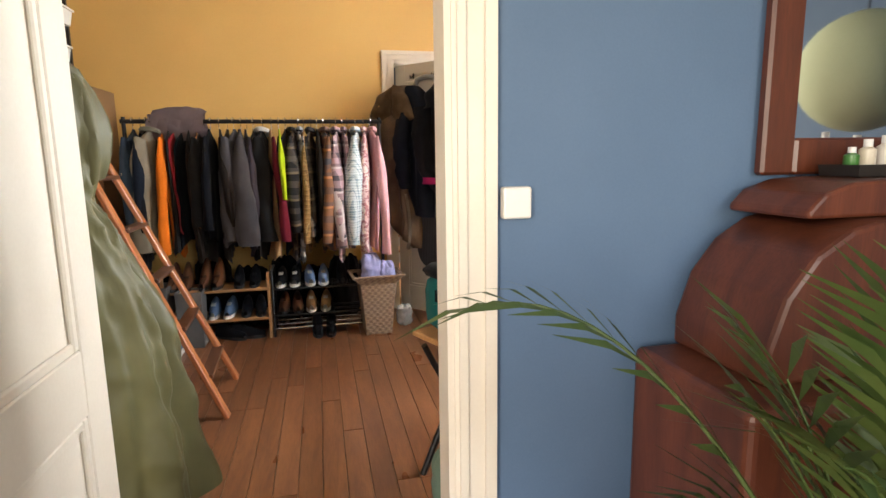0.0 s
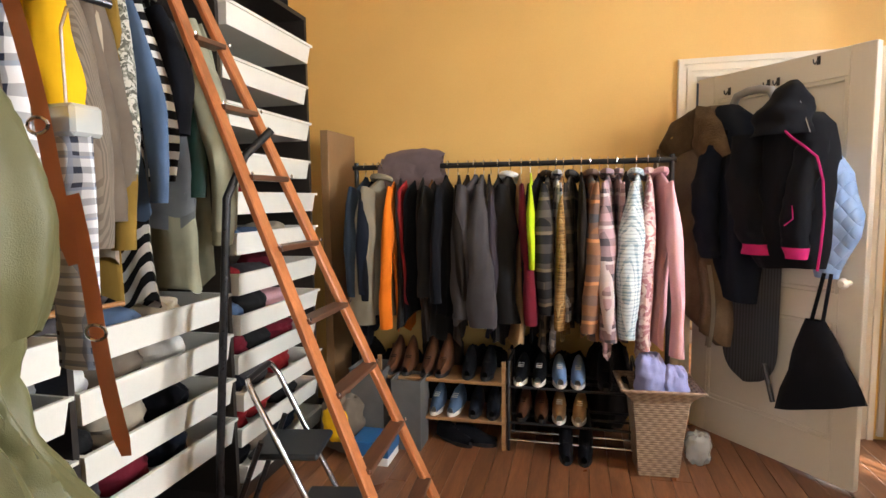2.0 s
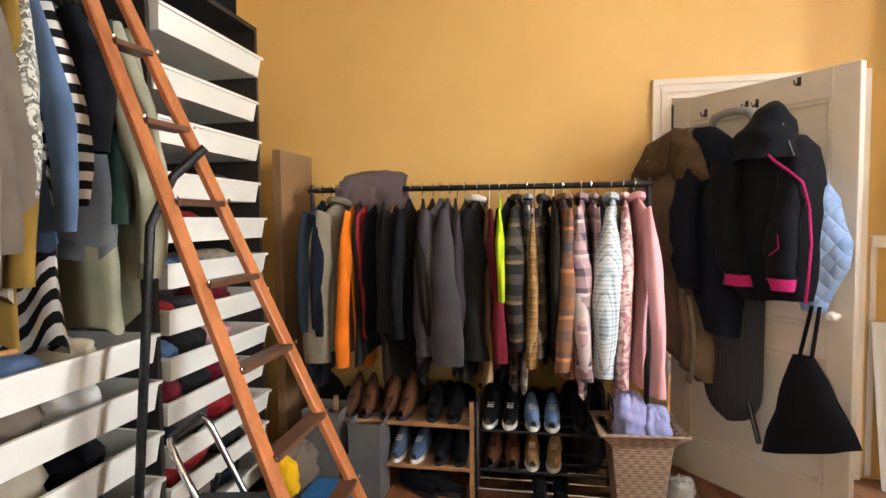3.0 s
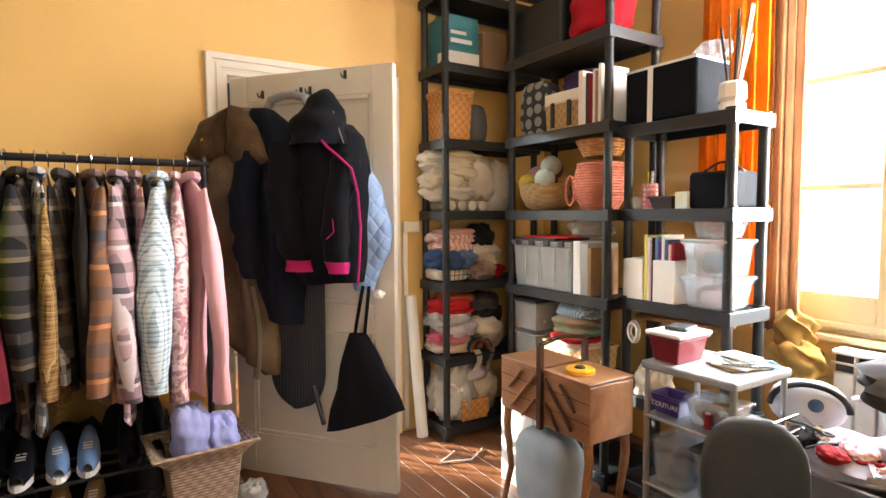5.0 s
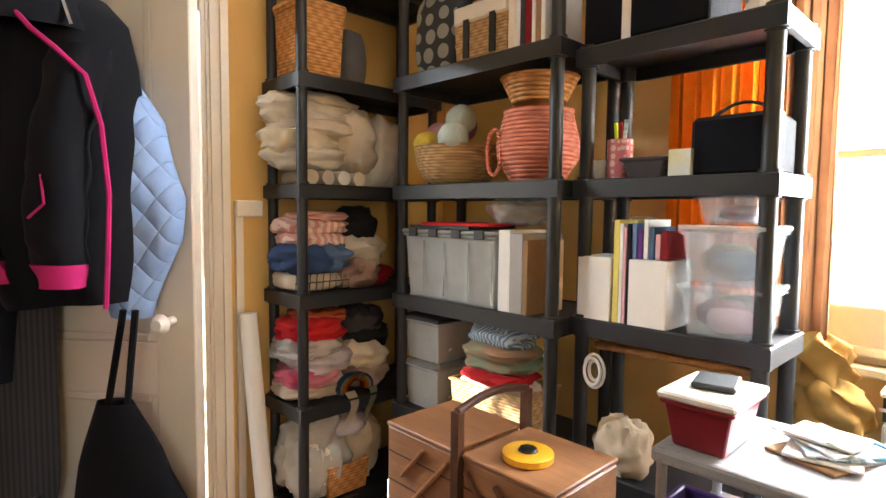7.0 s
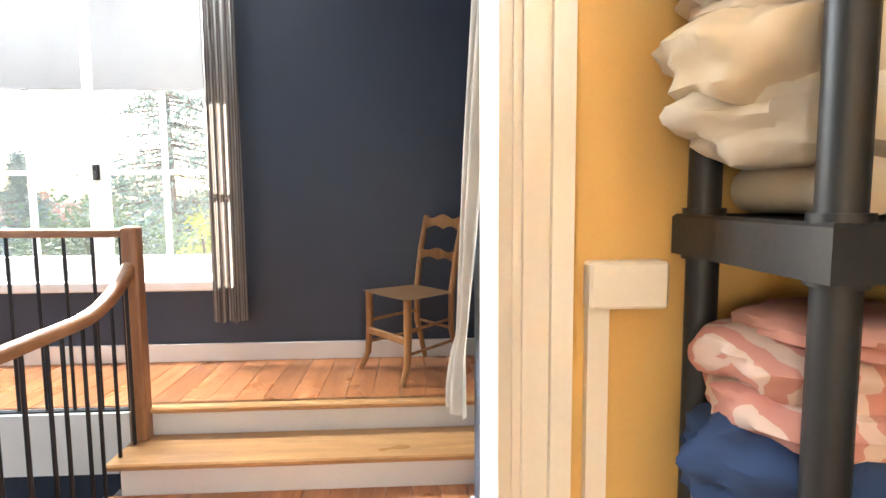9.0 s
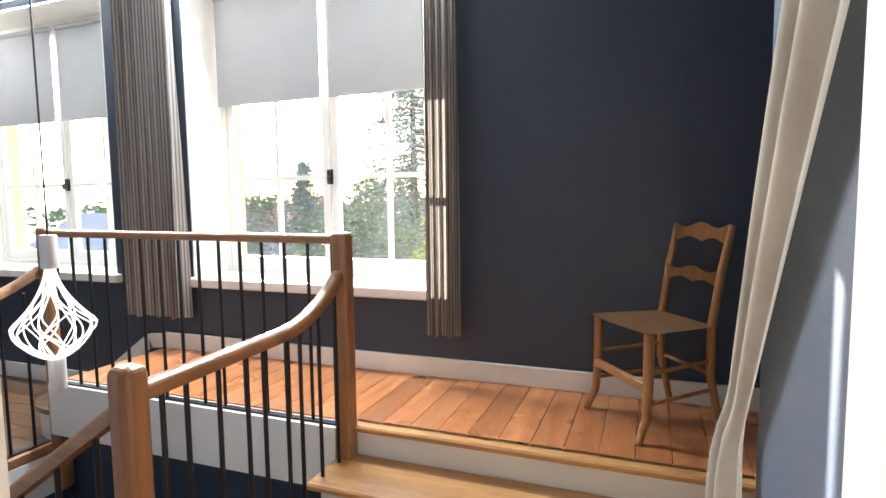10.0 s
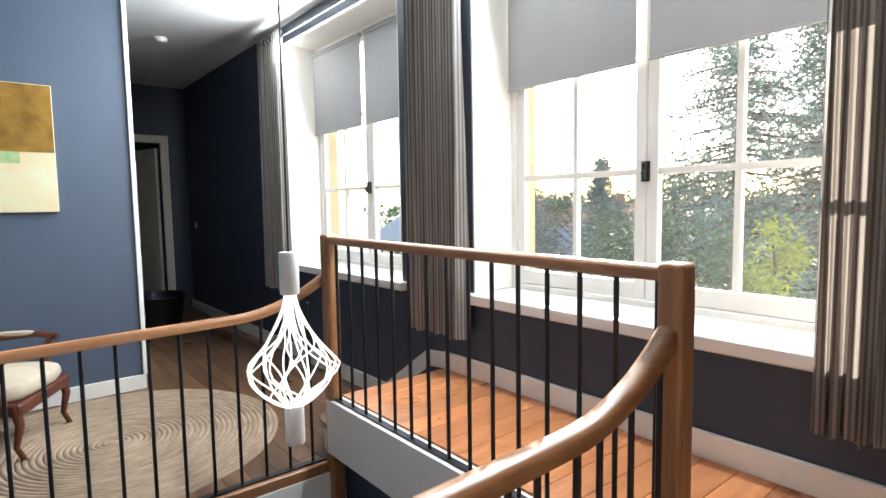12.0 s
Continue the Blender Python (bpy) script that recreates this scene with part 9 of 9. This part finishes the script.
part("tray", open_box(bmesh.new(), -0.24, -0.06, 0.24, 0.06, 0, 0.03, 0.004, 0.004, 0.0), M_BLACKWD, ty)
for i, (x, r, h, c) in enumerate(((-0.20, 0.018, 0.07, (0.06, 0.20, 0.04)), (-0.15, 0.02, 0.09, (0.7, 0.62, 0.5)), (-0.09, 0.022, 0.10, (0.75, 0.7, 0.64)), (-0.03, 0.02, 0.12, (0.3, 0.24, 0.45)), (0.03, 0.022, 0.10, (0.75, 0.66, 0.5)), (0.09, 0.02, 0.11, (0.72, 0.7, 0.68)), (0.15, 0.02, 0.08, (0.6, 0.3, 0.3)))):
    bt = thing("cosmetics_bottle", (2.12 + x, 1.72, 1.237), "small cosmetics bottle on the tray", "bottle", "cosmetics bottles")
    bm = bmesh.new()
    lathe(bm, ((r * 0.9, 0), (r, 0.004), (r, h * 0.7), (r * 0.5, h * 0.78)), 14)
    part("bottle", bm, mat("bottle_" + str(i), c, None, 8, 0.3), bt, smooth=True)
    bm = bmesh.new()
    lathe(bm, ((r * 0.55, h * 0.78), (r * 0.55, h)), 12)
    part("cap", bm, M_PAPER, bt, smooth=True)
for i, (x, y, c) in enumerate(((1.72, 1.26, "white"), (1.80, 1.30, "lightblue"), (1.86, 1.22, "pink"), (1.78, 1.18, "charcoal"), (1.68, 1.20, "stone"))):
    heap("clutter_cloth", (x, y, 0.66), (0.12, 0.12, 0.10), C[c], "small crumpled cloth on the low table", 500 + i, 2.6, 0.25, group="cloths on the low table")
lt2 = thing("low_table", (1.76, 1.20, 0.0), "small dark wooden side table under clutter", "table")
part("tabletop", slab(-0.18, -0.14, 0.63, 0.18, 0.14, 0.66), M_MAHOG, lt2, bevel=0.005)
for x in (-0.15, 0.15):
    for y in (-0.11, 0.11):
        part("leg", slab(x - 0.015, y - 0.015, 0, x + 0.015, y + 0.015, 0.63), M_MAHOG, lt2)
# palm in a pot
M_PALM = mat("palm_leaf", (0.045, 0.085, 0.02), (0.085, 0.115, 0.025), 6, 0.5, 0, 0.2, 60)
pm = thing("potted_palm", (1.42, 1.02, 0.0), "green potted palm with feathery fronds", "plant")
bm = bmesh.new()
lathe(bm, ((0.10, 0), (0.13, 0.24), (0.14, 0.25), (0.12, 0.25), (0.10, 0.2)), 22)
part("pot", bm, mat("terracotta", (0.36, 0.15, 0.08), None, 5, 0.8), pm, smooth=True)
rnd = random.Random(21)


def frond(tip, rise, seed, leaflets=13, ll=0.19):
    r = random.Random(seed)
    base, tip = Vector((0, 0, 0.22)), Vector(tip)
    mid = base.lerp(tip, 0.55) + Vector((0, 0, rise))
    pts = [base.lerp(mid, f).lerp(mid.lerp(tip, f), f) for f in (i / 16 for i in range(17))]
    bm = bmesh.new()
    tube(bm, pts, [0.006 - 0.0045 * i / 16 for i in range(17)], 5)
    for k in range(leaflets):
        f = 0.45 + 0.55 * k / (leaflets - 1)
        p = pts[min(16, int(f * 16))]
        d = (pts[min(16, int(f * 16) + 1)] - pts[max(0, int(f * 16) - 1)]).normalized()
        for s in (-1, 1):
            side = d.cross(Vector((0, 0, 1))).normalized() * s
            l = ll * (1.05 - 0.5 * abs(f - 0.7)) * r.uniform(0.8, 1.1)
            e = p + (d * 0.75 + side * 0.62 + Vector((0, 0, -0.12))).normalized() * l
            m = p.lerp(e, 0.45) + Vector((0, 0, 0.014))
            w = d.cross(e - p).cross(e - p).normalized() * 0.008
            a, b2, c, dd = (bm.verts.new(v) for v in (p, m + w, e, m - w))
            bm.faces.new((a, b2, c, dd))
    return bm


for i, (tip, rise) in enumerate((((-0.60, 0.33, 1.06), 0.45), ((-0.50, 0.05, 0.42), 0.25), ((0.05, -0.10, 0.80), 0.35), ((0.20, 0.10, 0.86), 0.35), ((0.32, -0.20, 0.70), 0.3), ((0.02, -0.25, 0.60), 0.3), ((0.28, 0.02, 0.55), 0.25), ((0.12, -0.30, 0.72), 0.35), ((0.38, -0.05, 0.82), 0.3), *(((rnd.uniform(-0.36, 0.12), rnd.uniform(-0.10, 0.22), rnd.uniform(0.70, 1.08)), rnd.uniform(0.05, 0.3)) for _ in range(16)))):
    part("frond", frond(tip, rise, 30 + i), M_PALM, pm)


# ---- outside ----
M_GRASS = mat("meadow", (0.07, 0.10, 0.03), (0.11, 0.12, 0.05), 0.15, 0.95, 0, 0.5, 3)
# needle colour lightened and blued, so haze is painted into it
M_LEAFD = mat("conifer_needles_hazed", (0.10, 0.155, 0.135), (0.15, 0.205, 0.185), 2.0, 0.8, 0, 0.3, 30, vary=0.3)
M_LEAFG = mat("green_leaves", (0.07, 0.12, 0.04), (0.11, 0.16, 0.06), 2.0, 0.75, 0, 0.3, 30, vary=0.3)
M_LEAFY = mat("yellow_green_leaves", (0.34, 0.36, 0.035), (0.24, 0.30, 0.03), 2.0, 0.7, 0, 0.3, 30)
M_BARK = mat("bark", (0.12, 0.085, 0.06), (0.07, 0.05, 0.035), 6, 0.95, 0, 0.8, 30)
M_SLATE = mat("blue_grey_slates", (0.10, 0.115, 0.15), (0.07, 0.08, 0.11), 3, 0.5, 0, 0.4, 40)
M_TILE = mat("clay_roof_tiles", (0.38, 0.15, 0.08), (0.27, 0.10, 0.055), 3, 0.8, 0, 0.4, 40)
M_STONE = mat("pale_limestone", (0.60, 0.47, 0.28), (0.48, 0.36, 0.2), 5, 0.85, 0, 0.5, 40)
setting("ground", slab(-1500, 8.6, -4.2, 1500, 3000, -4.0), M_GRASS, "green meadow ground", "ground")


def leaves(bm, points, size, rnd):
    for p in points:
        a, b, c = (Vector((rnd.gauss(0, 1), rnd.gauss(0, 1), rnd.gauss(0, 0.6))).normalized() * size * rnd.uniform(0.6, 1.3) for _ in range(3))
        vs = [bm.verts.new(p + v) for v in (a, b * 0.6, -a * 0.8, c * 0.6)]
        bm.faces.new(vs)


def conifer(place, h, r, seed, label):
    rnd = random.Random(seed)
    t = thing("tree", place, label, "tree", "trees outside the windows")
    bm = bmesh.new()
    tube(bm, ((0, 0, 0), (0.05, 0, h * 0.5), (0, 0.05, h * 0.98)), [0.22, 0.12, 0.02], 8)
    cr = bmesh.new()
    for k in range(210):
        f = (k + 0.5) / 210
        z = h * (0.10 + 0.9 * f)
        ln = r * (1 - f) ** 0.75 * rnd.uniform(0.55, 1.12) + 0.12
        a = rnd.uniform(0, 6.283)
        tip = Vector((ln * math.cos(a), ln * math.sin(a), z - 0.22 * ln))
        base = Vector((0, 0, z))
        tube(bm, (base, base.lerp(tip, 0.6) + Vector((0, 0, 0.05)), tip), [0.03, 0.018, 0.006], 4, False)
        pts = [base.lerp(tip, rnd.uniform(0.15, 1.05)) + Vector((rnd.gauss(0, 0.17), rnd.gauss(0, 0.17), rnd.gauss(0, 0.12))) for _ in range(120)]
        leaves(cr, pts, 0.07, rnd)
    part("trunk", bm, M_BARK, t)
    part("crown", cr, M_LEAFD, t)
    return t


def broadleaf(place, h, r, seed, material, label, dens=5200, leaf=0.07):
    rnd = random.Random(seed)
    t = thing("tree", place, label, "tree", "trees outside the windows")
    bm, cr = bmesh.new(), bmesh.new()
    tube(bm, ((0, 0, 0), (0.08, 0.03, h * 0.35), (0.02, 0, h * 0.8)), [0.10, 0.07, 0.02], 7)
    for k in range(26):
        a, z = rnd.uniform(0, 6.283), h * rnd.uniform(0.25, 0.95)
        ln = r * math.sin(math.pi * min(0.96, 0.12 + 0.85 * (z / h))) * rnd.uniform(0.6, 1.1)
        tip = Vector((ln * math.cos(a), ln * math.sin(a), z + 0.25 * ln))
        tube(bm, (Vector((0, 0, z * 0.8)), Vector((tip.x * 0.5, tip.y * 0.5, z * 0.95)), tip), [0.03, 0.02, 0.006], 5, False)
        c = Vector((tip.x * 0.85, tip.y * 0.85, tip.z))
        leaves(cr, [c + Vector((rnd.gauss(0, r * 0.17), rnd.gauss(0, r * 0.17), rnd.gauss(0, r * 0.16))) for _ in range(dens // 26)], leaf, rnd)
    part("trunk", bm, M_BARK, t)
    part("crown", cr, material, t)
    return t


conifer((-3.5, 17.3, -4.0), 9.9, 3.0, 3, "tall blue-green conifer close to the window")
conifer((-2.2, 18.2, -4.0), 9.6, 2.8, 4, "tall blue-green conifer with drooping branches")
conifer((-14.8, 23.7, -4.0), 7.7, 2.1, 5, "dark conifer beyond the gardens")
conifer((-11.6, 24.5, -4.0), 7.0, 2.1, 6, "dark conifer beyond the gardens")
broadleaf((-1.15, 13.0, -4.0), 5.35, 0.62, 7, M_LEAFY, "young tree with bright yellow-green leaves", 6500, 0.045)
broadleaf((-4.3, 15.6, -4.0), 5.0, 1.6, 8, M_LEAFG, "leafy green garden tree", 6000, 0.09)
broadleaf((-7.0, 19.0, -4.0), 5.0, 1.6, 9, M_LEAFG, "leafy green garden tree", 6000, 0.09)
broadleaf((-2.6, 14.8, -4.0), 4.9, 1.5, 10, M_LEAFG, "leafy green shrub under the conifer", 6000, 0.07)
broadleaf((-11.5, 30.0, -4.0), 6.6, 2.6, 11, M_LEAFG, "leafy green tree in the distance", 5000, 0.12)
broadleaf((-15.5, 28.0, -4.0), 6.2, 2.6, 12, M_LEAFG, "leafy green tree in the distance", 5000, 0.12)


def house(place, w, d, h, roof, wall_m, roof_m, label, turn=0):
    b = thing("house", place, label, "house", "houses beyond the garden", turn)
    part("wall", slab(-w / 2, -d / 2, 0, w / 2, d / 2, h), wall_m, b)
    bm = bmesh.new()
    vs = [bm.verts.new(p) for p in ((-w / 2 - 0.3, -d / 2 - 0.3, h - 0.05), (w / 2 + 0.3, -d / 2 - 0.3, h - 0.05), (w / 2 + 0.3, d / 2 + 0.3, h - 0.05), (-w / 2 - 0.3, d / 2 + 0.3, h - 0.05), (-w / 2 - 0.3, 0, h + roof), (w / 2 + 0.3, 0, h + roof))]
    for f in ((0, 1, 5, 4), (2, 3, 4, 5), (0, 4, 3), (1, 2, 5), (3, 2, 1, 0)):
        bm.faces.new([vs[i] for i in f])
    rf = part("roof", bm, roof_m, b)
    part("chimney", slab(w * 0.25, -0.3, h + roof * 0.5, w * 0.25 + 0.6, 0.3, h + roof + 0.9), M_TILE, rf)
    for k in range(3):
        x = -w / 2 + w * (k + 0.5) / 3
        wn_ = part("window", slab(x - 0.45, -d / 2 - 0.04, h * 0.45, x + 0.45, -d / 2 + 0.02, h * 0.8), M_BLACKPL, b)
        part("sill", slab(x - 0.52, -d / 2 - 0.1, h * 0.45 - 0.08, x + 0.52, -d / 2, h * 0.45), M_WHITE, wn_)
    return b


house((-18.5, 31.0, -4.0), 9, 7, 2.2, 1.8, M_STONE, M_SLATE, "low stone house with a slate roof", 8)
house((-34.0, 34.0, -4.0), 10, 7, 2.6, 2.2, M_STONE, M_SLATE, "stone house with a slate roof", -10)
house((-29.0, 48.0, -4.0), 10, 8, 2.8, 2.4, M_STONE, M_TILE, "house with an orange tiled roof", 15)
setting("facade_window_jamb", slab(-1.16, 8.36, 0.75, -1.00, 8.46, 3.0), M_STONE, "pale limestone window jamb outside", "facade")
setting("facade_window_jamb_corridor", slab(-3.72, 8.36, 0.75, -3.56, 8.46, 3.0), M_STONE, "pale limestone window jamb outside", "facade")
# wooded slope closing the horizon
rnd = random.Random(77)
bm = bmesh.new()
for k in range(5200):
    x = rnd.uniform(-130, 90)
    y = rnd.uniform(85, 130)
    top = -4 + 5.0 + 2.2 * noise.noise((x * 0.05, y * 0.03, 0)) + (y - 85) * 0.05
    leaves(bm, [Vector((x, y, rnd.uniform(-4, top)))], 1.5, rnd)
hz = new("distant_wood", finish("distant_wood", bm, M_LEAFG))
tagged(hz, "distant wooded slope", "woods", kind="stuff")
# eaves of the outbuilding below
house((-10.5, 17.0, -4.0), 5.0, 4.0, 1.7, 1.1, M_STONE, M_SLATE, "low outbuilding with a slate roof below the window", 5)

# glowing panel stands in for the blown-out outdoors and covers the sky
setting("backdrop_east", slab(13.0, -8.0, -4.2, 13.1, 15.0, 8.0), glow("glowing_backdrop", (1.0, 0.97, 0.90), 0.6), "added glowing panel for the white daylight beyond the sewing room window", "backdrop")


# ---- boards of the floors ----
fl1 = tagged(new("floor_sewing_room"), "worn brown wooden floor boards", "floor", kind="structure")
boards("plank", fl1, -0.95, 3.36, 1.93, 5.235, 0.098, (1.1, 1.5, 1.9), 0.0, M_PLANK, "y", seed=3)
fl2 = tagged(new("floor_landing"), "orange-brown wooden floor boards", "floor", kind="structure")
boards("plank", fl2, 0.60, 2.44, 5.42, 6.895, 0.12, (1.6,), HZ, M_PLANKH, "y", seed=4)
fl3 = tagged(new("floor_platform"), "orange-brown boards of the raised platform", "floor", kind="structure")
boards("plank", fl3, -1.30, 2.44, 7.20, 7.93, 0.14, (2.0,), PZ, M_PLANKH, "y", seed=5, th=0.05)
fl4 = tagged(new("floor_rug_side"), "dark brown wooden parquet floor", "floor", kind="structure")
boards("plank", fl4, -7.0, -1.37, 5.42, 7.93, 0.13, (0.5, 0.9), 0.0, M_PARQ, "x", seed=6)
